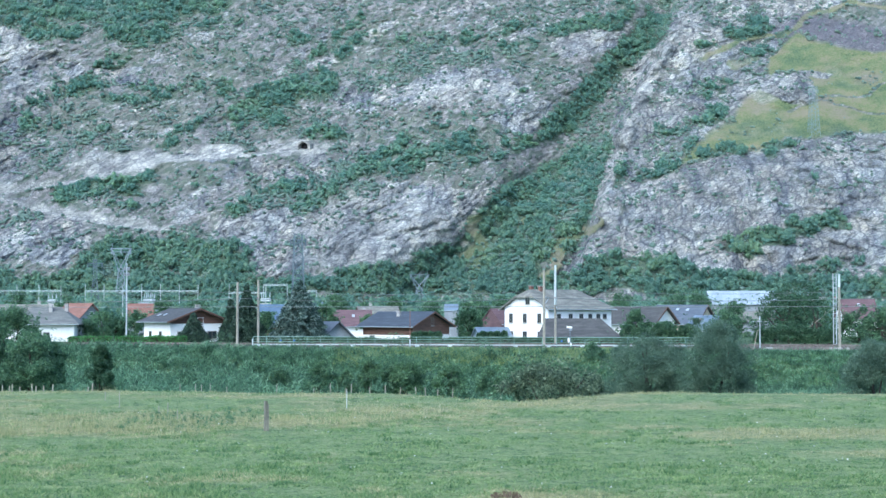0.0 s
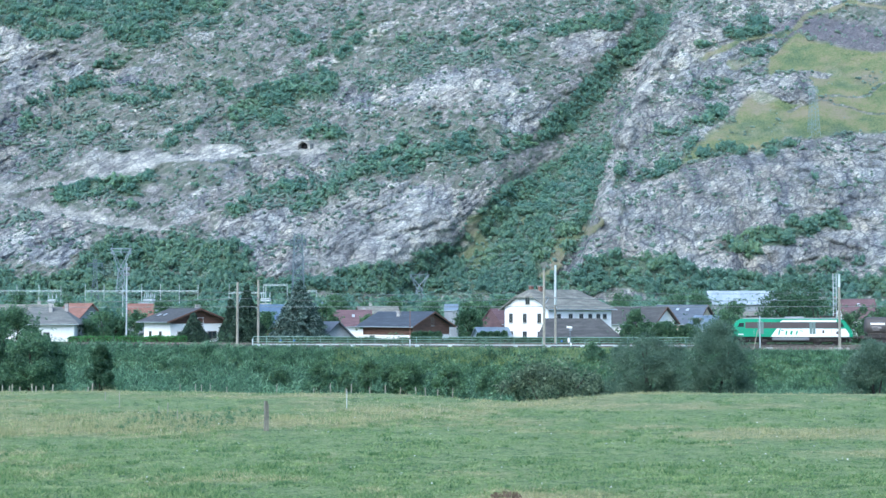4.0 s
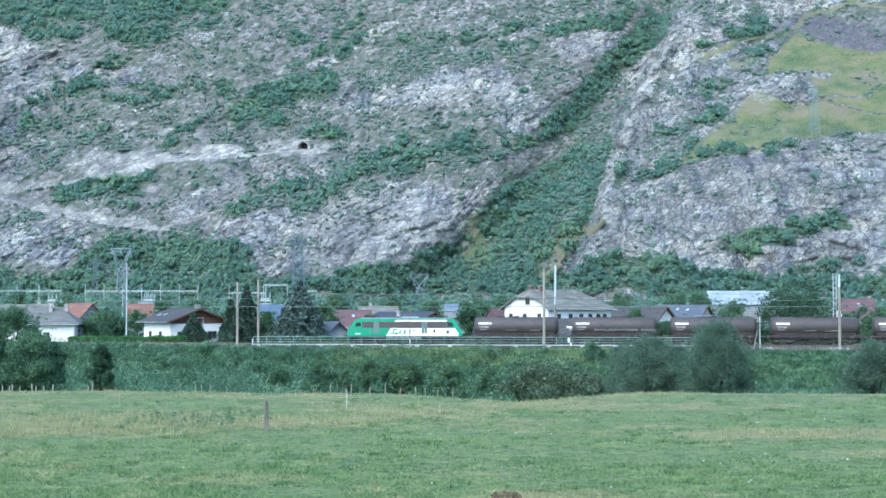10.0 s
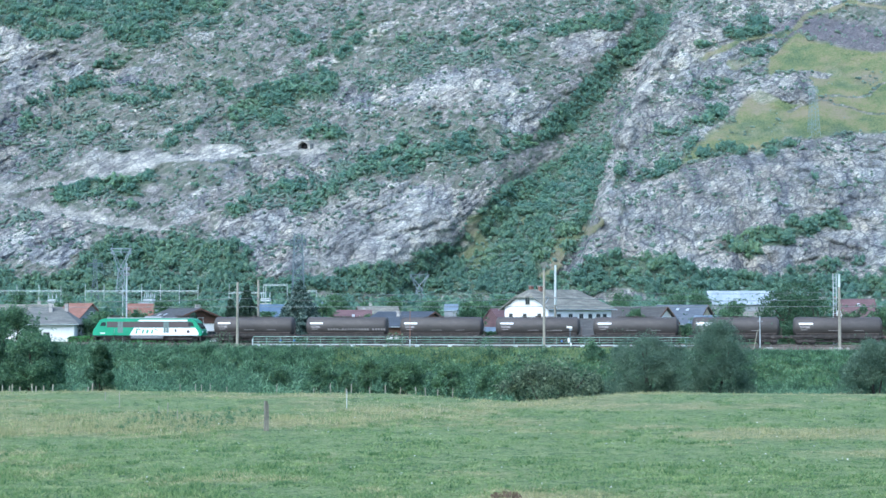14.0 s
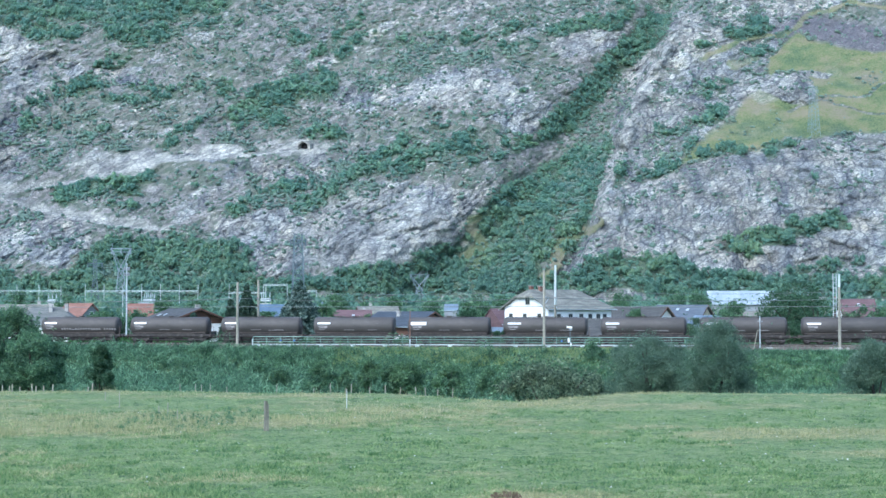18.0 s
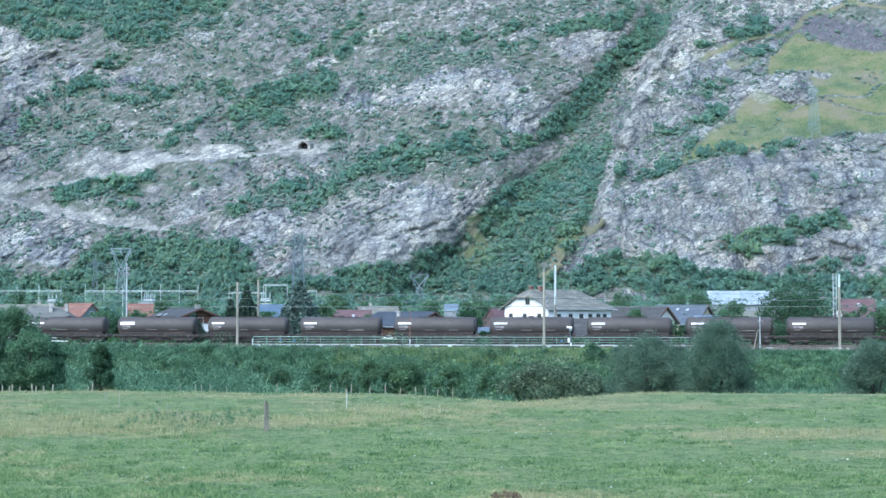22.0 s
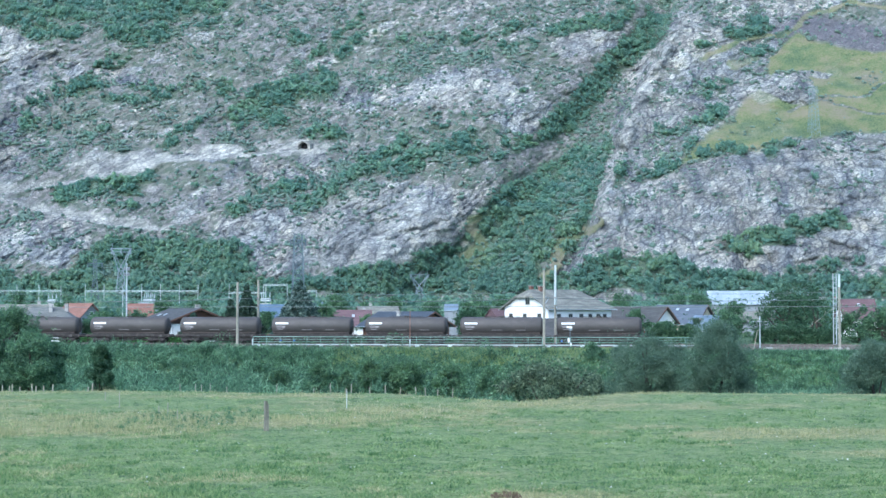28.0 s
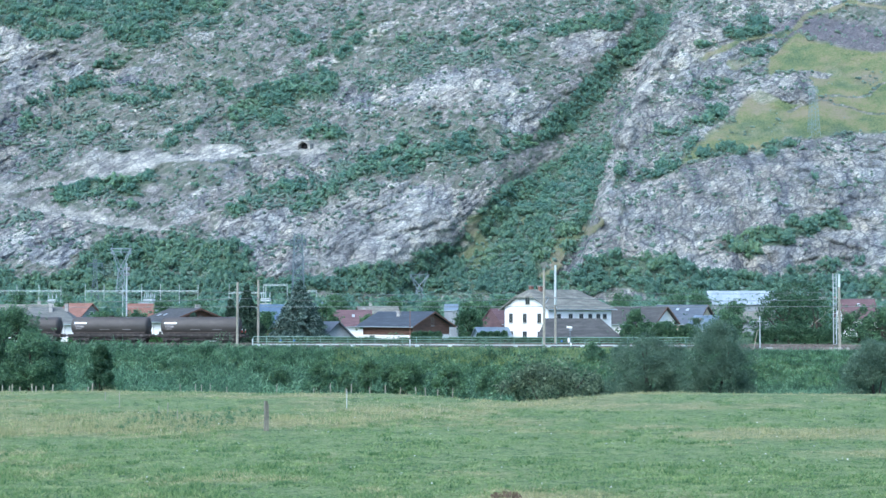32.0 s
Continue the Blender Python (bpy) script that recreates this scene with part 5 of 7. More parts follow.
part("end_post", one_box((s0, 0, 0.5), (0.14, 0.14, 1.0), (0, 0, 0), 0.03), M_BEAM, beam)
M_BLUE = plain("blue_plastic", (0.05, 0.16, 0.45), 0.5)
for px in (-23.44, -21.38, 17.75):
    part("tag", one_box((px * 1.011, -0.05, 0.8), (0.28, 0.06, 0.2), (0, 0, 0), 0.02), M_BLUE, railing, "small blue plate")

# a braced post, a signal case and small boxes beside the line
braced = empty("braced_post", pose(44.87, 219, -0.6), "grey post with a slanting brace beside the track", "post")
part("post", bar(bmesh.new(), (0, 0, 0), (0, 0, 4.9), 0.1, 0.07, 7), M_STEEL, braced)
part("brace", bar(bmesh.new(), (-0.95, 0, 0), (-0.35, 0, 2.9), 0.06, 0.06, 6), M_POLE, braced)
part("tie", bar(bmesh.new(), (-0.35, 0, 2.9), (0, 0, 2.9), 0.06, 0.06, 6), M_POLE, braced)
part("crossarm", bar(bmesh.new(), (-0.35, 0, 4.2), (0.35, 0, 4.2), 0.035, 0.035, 6), M_STEEL, braced)
signal = empty("signal_case", pose(18.28, 222.5, -0.5), "small trackside signal post with two white boxes", "signal")
part("post", bar(bmesh.new(), (0, 0, 0), (0, 0, 3.2), 0.05, 0.05, 7), M_PYLON, signal)
part("box", one_box((-0.2, 0, 1.35), (0.3, 0.3, 0.65), (0, 0, 0), 0.03), M_WHITE, signal)
part("box", one_box((0.1, 0, 0.75), (0.22, 0.22, 0.5), (0, 0, 0), 0.03), M_WHITE, signal)
part("head", one_box((-0.1, 0, 3.2), (0.8, 0.25, 0.3), (0, 6, 0), 0.04), M_WHITE, signal)
part("head", one_box((0.1, 0, 2.85), (0.45, 0.25, 0.3), (0, 0, 0), 0.04), M_GREY_WALL, signal)
for x, y in ((45.8, 218.5), (46.24, 218.3), (54.26, 216.6), (54.82, 216.3), (56.48, 216)):
    ob = part("concrete_block", one_box((0, 0, 0.14), (0.45, 0.3, 0.26), (0, 0, 14 * math.sin(x)), 0.04), M_CONCRETE)
    ob.matrix_basis = pose(x, y, -0.36)
    tagged(ob, "pale concrete block lying beside the track", "block", "blocks beside the track")

# ---------------------------------------------------------------- houses
def roof_mesh(L, W, eave, ridge, over, hips, thick=0.2):
    """A pitched roof of real thickness, ridge along x. hips: for each end how far the ridge stops short, and where on the slope the hip begins."""
    pitch = (ridge - eave) / (W / 2)
    bm = bmesh.new()
    rim = []
    for side, (run, start) in ((-1, hips[0]), (1, hips[1])):
        xe, xr = side * (L / 2 + over), side * (L / 2 + over - run)
        we, ze = W / 2 + over, eave - pitch * over
        wh, zh = we * (1 - start), ze + (ridge - ze) * start
        rim.append((xe, xr, we, ze, wh, zh, run))
    layers = []
    for dz in (0.0, -thick):
        v = {}
        for k, (xe, xr, we, ze, wh, zh, run) in enumerate(rim):
            for s in (-1, 1):
                v[k, s, "e"] = bm.verts.new((xe, s * we, ze + dz))
                if run and wh < we:
                    v[k, s, "h"] = bm.verts.new((xe, s * wh, zh + dz))
            v[k, 0, "r"] = bm.verts.new((xr, 0, ridge + dz))
        layers.append(v)
        for s in (-1, 1):
            ring = [v[0, s, "e"], v[1, s, "e"]]
            if (1, s, "h") in v:
                ring.append(v[1, s, "h"])
            ring += [v[1, 0, "r"], v[0, 0, "r"]]
            if (0, s, "h") in v:
                ring.append(v[0, s, "h"])
            bm.faces.new(ring)
        for k, (xe, xr, we, ze, wh, zh, run) in enumerate(rim):
            if run:
                key = "h" if (k, 1, "h") in v else "e"
                bm.faces.new((v[k, -1, key], v[k, 1, key], v[k, 0, "r"]))
    a, b = layers
    edges = []
    for s in (-1, 1):
        edges.append(((0, s, "e"), (1, s, "e")))
    for k in (0, 1):
        run, half = rim[k][6], (k, 1, "h") in a
        if not run:
            edges += [((k, -1, "e"), (k, 0, "r")), ((k, 0, "r"), (k, 1, "e"))]
        elif half:
            edges += [((k, -1, "e"), (k, -1, "h")), ((k, -1, "h"), (k, 1, "h")), ((k, 1, "h"), (k, 1, "e"))]
        else:
            edges.append(((k, -1, "e"), (k, 1, "e")))
    for p, q in edges:
        bm.faces.new((a[p], a[q], b[q], b[p]))
    bmesh.ops.recalc_face_normals(bm, faces=bm.faces[:])
    return bm


def window(root, L, W, face, u, z, w, h, sash=None):
    """A framed window with sill and glass; face n, s (long sides) or w, e (gable ends)."""
    turn = {"s": 0, "e": 90, "n": 180, "w": 270}[face]
    off = W / 2 if face in "sn" else L / 2
    m = pose(0, 0, 0, 0, 0, turn) @ pose(u, -off, z)
    rim = bmesh.new()
    t = 0.08
    for c, size in (((0, 0, h / 2), (w + 2 * t, 0.12, t)), ((0, 0, -h / 2), (w + 2 * t, 0.12, t)), ((-w / 2, 0, 0), (t, 0.12, h)), ((w / 2, 0, 0), (t, 0.12, h)), ((0, 0, 0), (0.05, 0.1, h))):
        box(rim, c, size)
    f = part("window", rim, sash or M_FRAME, root)
    f.matrix_basis = m
    part("pane", one_box((0, 0.0, 0), (w, 0.04, h)), M_GLASS, f)
    part("sill", one_box((0, -0.06, -h / 2 - 0.09), (w + 0.3, 0.26, 0.06)), M_CONCRETE, f)


def chimney(root, x, y, z, h, material=None, w=0.6):
    c = part("chimney", one_box((x, y, z + h / 2), (w, w, h), (0, 0, 0), 0.02), material or M_CONCRETE, root)
    part("chimney_cap", one_box((x, y, z + h + 0.06), (w + 0.2, w + 0.2, 0.12), (0, 0, 0), 0.02), M_CONCRETE, c)


def house(label, x, y, L, W, eave, ridge, turn, wall, roof, over=0.6, hips=((0, 0), (0, 0)), gable=None, gable_from=None, plinth=None, wins=(), chimneys=(), skylights=(), z=0.0, name="house", stack=None):
    root = empty(name, pose(x, y, z, 0, 0, turn), label, "house")
    pitch = (ridge - eave) / (W / 2)
    bm = bmesh.new()
    outline = [(-W / 2, -0.6), (W / 2, -0.6), (W / 2, eave - 0.15)]
    if hips[0][0] and hips[0][1] == 0 and hips[1][0] and hips[1][1] == 0:
        top = []
    elif hips[0][0] and hips[0][1] > 0:
        half = W / 2 * (1 - hips[0][1])
        top = [(half, ridge - 0.3 - half * pitch), (-half, ridge - 0.3 - half * pitch)]
    else:
        top = [(0, ridge - 0.25)]
    outline = outline + top + [(-W / 2, eave - 0.15)]
    end = L / 2
    slab(bm, outline, -end, end - (hips[1][0] if hips[1][0] and hips[1][1] == 0 and top else 0))
    w = part("wall", bm, wall, root)
    w.matrix_basis = pose(0, 0, 0, 0, 0, -90)
    if hips[1][0] and hips[1][1] == 0 and top:
        part("wall", one_box((L / 2 - hips[1][0] / 2, 0, (eave - 0.75) / 2), (hips[1][0], W, eave + 0.45)), wall, root)
    if gable:
        g0 = eave if gable_from is None else gable_from
        for s in (-1, 1):
            bm = bmesh.new()
            hw = min(W / 2, max(0.3, (ridge - 0.3 - g0) / pitch))
            low = [(-hw, g0), (hw, g0)] + ([(hw, eave - 0.15)] if g0 < eave - 0.3 else [])
            slab(bm, low + [(0.05, ridge - 0.3), (-0.05, ridge - 0.3)] + ([(-hw, eave - 0.15)] if g0 < eave - 0.3 else []), -0.03, 0.03)
            g = part("gable_panel", bm, gable, root, "dark stained boards")
            g.matrix_basis = pose(s * (L / 2 + 0.02), 0, 0, 0, 0, 90)
    if plinth:
        part("upper_panel", one_box((0, -W / 2 - 0.02, (plinth + eave) / 2 - 0.1), (L, 0.05, eave - plinth)), gable, root, "dark stained boards")
    r = part("roof", roof_mesh(L, W, eave, ridge, over, hips), roof, root)
    for s in (-1, 1):
        part("gutter", bar(bmesh.new(), (-L / 2 - over, s * (W / 2 + over + 0.05), eave - pitch * over - 0.12), (L / 2 + over, s * (W / 2 + over + 0.05), eave - pitch * over - 0.12), 0.07, None, 6), M_STEEL, r)
    if wall in (M_RENDER, M_OCHRE) and name == "house":
        low, wide = eave - pitch * over, W / 2 + over
        for k, s in ((0, -1), (1, 1)):
            if not hips[k][0]:
                bm = bmesh.new()
                slab(bm, [(-wide, low - 0.02), (-wide, low - 0.3), (0, ridge - 0.3), (wide, low - 0.3), (wide, low - 0.02), (0, ridge - 0.02)], -0.03, 0.03)
                v = part("verge_board", bm, M_TIMBER, root, "dark stained verge board")
                v.matrix_basis = pose(s * (L / 2 + over + 0.035), 0, 0, 0, 0, 90)
    for win in wins:
        window(root, L, W, *win)
    for cx, cy, ch in chimneys:
        chimney(root, cx, cy, ridge - abs(cy) * pitch - 0.3, ch, stack or M_CONCRETE)
    for sx, sy in skylights:
        sl = part("skylight", one_box((0, 0, 0), (0.55, 0.75, 0.1)), M_STEEL, root, "pale metal-framed skylight")
        sl.matrix_basis = pose(sx, sy, ridge - abs(sy) * pitch + 0.06, math.degrees(math.atan(pitch)) if sy < 0 else -math.degrees(math.atan(pitch)), 0, 0)
    return root


grey_door = plain("grey_door", (0.25, 0.22, 0.2), 0.6)
house("white rendered house with a grey slate roof and two chimneys", -68.6, 268, 10.4, 9.0, 3.4, 5.75, 6, M_RENDER, M_WORN_SLATE, 0.9, ((3.6, 0), (3.6, 0)),
      wins=[("s", 0.6, 0.9, 1.0, 1.1)], chimneys=[(0.8, -1.4, 1.6), (3.4, -0.9, 1.3)])
house("pale house with an old brown tiled roof behind the trees", -80.93, 292, 12, 8, 3.6, 6.4, 4, M_RENDER, M_OLD_TILE, 0.6, chimneys=[(4.5, 0.5, 1.2)])
house("house with a red clay tile roof and a grey gable", -77.61, 330, 7.5, 7.2, 3.6, 6.9, -38, M_GREY_WALL, M_RED_TILE, 0.7, wins=[("e", 0.2, 4.6, 0.9, 1.0, M_WHITE), ("e", -0.6, 2.2, 1.4, 1.2, M_WHITE)])
house("small house with a red clay tile roof", -66.43, 340, 5.2, 6, 4.2, 6.9, 10, M_GREY_WALL, M_RED_TILE, 0.5)
house("white chalet with brown gable boards and a dark slate roof", -44.1, 264, 10.4, 10.2, 3.7, 5.6, -55, M_RENDER, M_SLATE, 1.0, gable=M_TIMBER, gable_from=3.0,
      wins=[("s", -2.6, 1.1, 0.9, 1.1), ("s", 1.4, 1.1, 0.9, 1.1), ("e", -3.0, 1.0, 1.5, 1.3), ("e", 2.6, 1.1, 1.6, 1.2), ("e", 0.4, 3.5, 1.0, 1.0, M_WHITE)], chimneys=[(3.6, 0.6, 1.0)], skylights=[(-3.2, -3.2), (-1.2, -3.0)])
house("house with a steep blue-grey metal roof", -31.35, 290, 5.2, 7.5, 3.2, 6.4, 8, M_TIMBER, M_BLUE_ROOF, 0.6)
house("small grey shed with a low pitched roof", -18.42, 256, 4.8, 4.6, 1.3, 3.4, -62, M_GREY_WALL, M_LIGHT_SLATE, 0.8)
house("house with a brown-red tile roof and a roof window", -17.64, 300, 6.6, 7.5, 2.6, 5.4, 5, M_RENDER, M_BROWN_TILE, 0.5, chimneys=[(2.4, 0.4, 1.1)], skylights=[(0.2, -1.6)])
house("low house with pale weathered tiles", -14.19, 335, 8, 6, 4.6, 6.3, 12, M_RENDER, M_OLD_TILE, 0.5, chimneys=[(-1.5, 0.3, 0.9)])
house("dark timber chalet with a blue-grey roof on a white base", -6.3, 264, 11.2, 9.4, 2.95, 5.05, -40, M_RENDER, M_BLUE_SLATE, 0.9, gable=M_TIMBER, gable_from=1.2, plinth=1.2,
      wins=[("e", 0.3, 3.3, 0.7, 1.3), ("s", -3.5, 0.6, 1.0, 0.7)], chimneys=[(-0.2, -1.6, 0.9)])
house("narrow house with a pale blue metal clad wall", 1.7, 310, 2.6, 3.4, 5.4, 6.6, -4, M_GREY_WALL, M_PALE_BLUE, 0.1)
# the tall white house
house("tall white rendered house with a grey half-hipped tile roof", 19.89, 267, 15.4, 10.6, 5.85, 8.8, 41, M_RENDER, M_OLD_TILE, 0.7, ((1.5, 0.62), (3.6, 0)),
      wins=[("w", 0.4, 7.0, 0.95, 1.5), ("w", 3.2, 3.9, 0.85, 1.5), ("w", -0.3, 3.9, 0.85, 1.5), ("w", -3.7, 3.9, 0.85, 1.5), ("w", 3.3, 0.9, 0.95, 1.5), ("w", -0.3, 0.9, 0.95, 1.5), ("w", -3.7, 0.9, 0.95, 1.5)]
      + [("s", u, 4.2, 0.85, 0.8) for u in (-5.2, -2.4, 0.2, 2.4, 4.4, 6.0)], chimneys=[(-6.0, 0.5, 1.1), (-4.7, -0.4, 1.0)], stack=M_RED_TILE)
house("lean-to with a brown-red tile roof", 10.08, 276, 4.2, 5.5, 3.0, 5.6, 42, M_BROWN_TILE, M_BROWN_TILE, 0.2)
house("low shed with a pale blue metal roof", 8.23, 262, 5.4, 3.6, 1.2, 2.4, 18, M_PALE_BLUE, M_PALE_BLUE, 0.3)
house("low outbuilding with a wide grey slate roof", 22.27, 252, 12.8, 8.4, 1.0, 3.9, -4, M_GREY_WALL, M_SLATE, 0.6, ((1.4, 0), (3.6, 0)))
house("long house with a dark grey slate roof", 34.55, 292, 12.5, 7.5, 3.2, 6.0, -6, M_RENDER, M_SLATE, 0.6, wins=[("s", 2.5, 2.2, 1.2, 1.1), ("s", 4.8, 2.2, 1.2, 1.1)])
house("house with a pale boarded gable and a grey slate roof", 37.29, 276, 6.0, 5.2, 3.6, 6.0, -48, M_RENDER, M_SLATE, 0.7, wins=[("e", -0.8, 2.4, 0.9, 1.0), ("e", 0.8, 2.4, 0.9, 1.0)])
house("house with a blue-grey slate roof and an ochre gable", 43.97, 284, 9.2, 8.4, 3.2, 6.3, -33, M_OCHRE, M_LIGHT_SLATE, 0.5, skylights=[(-3.2, -2.4), (-0.4, -1.2), (1.6, -1.3), (-2.6, -3.2)], chimneys=[(1.6, 0.6, 0.6)])
house("small house with a blue-grey roof and a white chimney", 44.1, 258, 5.4, 5.4, 2.2, 4.4, -58, M_GREY_WALL, M_PALE_BLUE, 0.5, chimneys=[(-0.6, -1.2, 0.7)])
house("large hall with a pale blue-white metal roof", 82.91, 430, 17.6, 12, 7.6, 11.0, -3, M_GREY_WALL, M_WHITE_SHEET, 0.6, wins=[("s", -2, 4.4, 9, 1.2)])
house("house with a grey roof half hidden by trees", 65.2, 330, 9, 6, 3.4, 5.2, 0, M_GREY_WALL, M_OLD_TILE, 0.5)
house("house with a dull purple-red tile roof", 85.54, 320, 6.6, 7.0, 4.0, 7.7, 3, M_RENDER, M_BROWN_TILE, 0.5, skylights=[(0.1, -1.2)])
house("small pale house far behind the village", -88.56, 470, 7, 6, 5.5, 8.0, 14, M_RENDER, M_WHITE_SHEET, 0.5, name="far_house")
house("small pale house far behind the spruce", -40.49, 480, 6, 5, 5.8, 8.2, 8, M_RENDER, M_PALE_BLUE, 0.5, name="far_house")

# hedges
def hedge(label, x, y, turn, long, height, leaf, count, seed):
    """A hedge of many small leaves round dark stems, with an uneven top."""
    rng = np.random.default_rng(seed)
    root = empty("hedge", pose(x, y, -0.1, 0, 0, turn), label, "hedge")
    hx = rng.uniform(-long / 2, long / 2, count)
    top = height * (0.9 + 0.3 * (fbm(hx * 0.4, hx * 0.0 + seed, seed, 2) - 0.5))
    at = np.stack([hx, rng.uniform(-0.4, 0.4, count), 0.1 + rng.random(count) * (top - 0.1)], axis=1)
    triangles("leaves", leaf_cloud(rng, at, np.full(count, 0.14), 14, np.full(count, 0.055)), leaf, root)
    part("stem_core", one_box((0, 0, height * 0.4), (long - 0.4, 0.4, height * 0.8)), M_BARK, root)


hedge("long neatly clipped green hedge", -50.53, 248, -3, 19.2, 1.22, M_HEDGE, 2600, 21)
hedge("low dark green hedge behind the tracks", -22.0, 245.2, -1, 14.6, 0.98, M_LEAF_DARK, 2100, 22)
hedge("low dark green hedge before the timber chalet", -6.4, 245.0, -1, 16.2, 0.9, M_LEAF_DARK, 2300, 23)
hedge("low dark green hedge before the white house", 11.0, 244.8, -1, 18.0, 0.98, M_LEAF_DARK, 2500, 24)
hedge("low green hedge beside the outbuilding", 29.0, 244.4, -1, 17.4, 1.0, M_LEAF, 2400, 25)

# floodlight mast
flood = empty("floodlight_mast", pose(-52.19, 255, 0), "tall pale steel mast with four floodlights", "mast")
part("pole", bar(bmesh.new(), (0, 0, 0), (0, 0, 13.0), 0.15, 0.09, 10), M_STEEL, flood)
for dx, z in ((-0.3, 12.1), (0.3, 12.1), (-0.3, 11.2), (0.3, 11.2)):
    part("floodlight", one_box((dx, -0.2, z), (0.42, 0.3, 0.36), (20, 0, 0), 0.04), M_GREY_WALL, flood)
for z in (12.1, 11.2):
    part("crossbar", bar(bmesh.new(), (-0.5, 0, z - 0.25), (0.5, 0, z - 0.25), 0.05, None, 6), M_STEEL, flood)

# conifers and garden trees
conifer("spruce", "broad blue-green spruce tree in a garden", -23.37, 252, 10.1, 5.4, M_NEEDLE, 41, 22, 0.0, 0.72)
conifer("garden_pine", "broad dark pine before the white chalet", -40.65, 252, 4.6, 2.9, M_NEEDLE_DARK, 44, 14, 0.0, 0.75)
conifer("dark_conifer", "dense dark conifer beside the masts", -31.77, 250, 9.2, 3.7, M_NEEDLE_DARK, 42, 18, 0.0, 0.9)
conifer("dark_conifer", "narrow dark conifer beside the masts", -34.88, 254, 7.0, 2.4, M_NEEDLE_DARK, 43, 14, 0.0, 0.9)
for k, (x, y, h, r, leaf, kind) in enumerate((
        (-20, 262, 6.2, 2.6, M_LEAF_PALE, "pale"), (-31.53, 275, 4.6, 2.2, M_LEAF, "green"), (4.5, 268, 5.6, 2.4, M_LEAF_DARK, "dark"),
        (31.47, 252, 5.0, 1.9, M_LEAF, "green"), (33.09, 251, 3.0, 1.7, M_LEAF, "green"), (29.94, 250, 2.6, 1.8, M_LEAF, "green"), (42.21, 258, 3.6, 1.6, M_WILLOW, "silvery"),
        (45.46, 246, 4.8, 2.6, M_LEAF, "green"), (56.75, 300, 7.0, 3.4, M_LEAF, "green"),
        (54.87, 250, 8.8, 4.6, M_LEAF_DARK, "dark"), (59.86, 248, 9.0, 4.4, M_LEAF_DARK, "dark"), (60.09, 262, 9.8, 4.6, M_LEAF_DARK, "tall dark"),
        (66.12, 246, 5.6, 3.4, M_LEAF, "green"), (68.58, 242, 5.2, 3.2, M_LEAF, "green"), (73.3, 246, 6, 3.4, M_LEAF, "green"),
        (-61.76, 280, 4.6, 2.8, M_LEAF_PALE, "pale"), (-62.02, 270, 3.4, 2.0, M_LEAF, "green"), (-56.67, 268, 4.2, 2.2, M_LEAF_DARK, "dark"),
        (-55.92, 310, 7.4, 3.6, M_LEAF, "green"), (-51.3, 320, 7.6, 3.8, M_LEAF, "green"), (-59.6, 300, 5.0, 2.6, M_LEAF, "green"),
        (8.33, 300, 6.2, 3.2, M_LEAF, "green"), (6.95, 340, 8.4, 3.8, M_LEAF, "green"), (-2.29, 330, 7.4, 3.2, M_LEAF, "green"),
        (-22.78, 330, 8.4, 3.6, M_LEAF, "green"), (-13.66, 290, 4.2, 2.2, M_LEAF_PALE, "pale"), (-11.04, 360, 8.0, 3.6, M_LEAF, "green"),
        (-17.26, 340, 7.0, 3.0, M_LEAF, "green"), (40.39, 350, 9.4, 4.2, M_LEAF, "green"), (56.62, 340, 9.6, 4.4, M_LEAF, "green"),
        (57.03, 380, 9.6, 4.4, M_LEAF, "green"), (-87.29, 360, 8.2, 4.0, M_LEAF, "green"), (-90.86, 330, 8.6, 4.0, M_LEAF, "green"),
        (13.94, 360, 8.2, 4.0, M_LEAF, "green"), (50.58, 285, 4.6, 2.4, M_LEAF, "green"), (37.41, 262, 3.0, 1.8, M_LEAF_PALE, "pale"))):
    broadleaf("garden_tree", kind + " leafy tree among the village houses", x, y, h, r, leaf, 60 + k, 0.0, 0.03, 26, 180, 0.128)
for k, (x, h, r) in enumerate(((34.6, 2.9, 1.5), (36.6, 3.2, 1.6), (38.6, 2.8, 1.5), (40.4, 2.5, 1.4))):
    broadleaf("garden_shrub", "green leafy shrub before the boarded house", x, 249, h, r, M_LEAF, 190 + k, 0.0, 0.02, 20, 190, 0.1, "bush")
# Dark leafy masses added in place of the shadow under the trees.
for k, px in enumerate((49.78, 51.75, 53.81, 56.33, 58.37, 60.02)):
    broadleaf("shrub", "dark shrub added for the shadow under the trees behind the tracks", px, 241, 2.3 + 0.3 * math.sin(k), 1.7, M_LEAF_DARK, 160 + k, 0.1, 0.02, 16, 170, 0.1, "bush")
dead = empty("dead_branch", pose(54.04, 241, 0), "bare grey-brown dead branch leaning among the dark trees", "branch")
part("stem", bar(bmesh.new(), (0, 0, 0), (7.6, 0.4, 6.2), 0.045, 0.02, 7), M_POLE, dead)
for u, dx, dz in ((0.45, 0.3, 1.0), (0.6, 0.9, 0.2), (0.72, 0.2, 0.8), (0.85, 0.7, 0.1)):
    part("twig", bar(bmesh.new(), (7.6 * u, 0.4 * u, 6.2 * u), (7.6 * u + dx, 0.4 * u - 0.2, 6.2 * u + dz), 0.03, 0.012, 5), M_POLE, dead)
for k in range(16):
    x = (6.38) + 0.62 * k * 0.9 - 11.0 + (6 if k > 7 else 0)
    conifer("garden_shrub", "small pointed dark garden shrub", x, 246, 1.5 + 0.4 * math.sin(k * 3.1), 0.45, M_LEAF_DARK, 130 + k, 6)


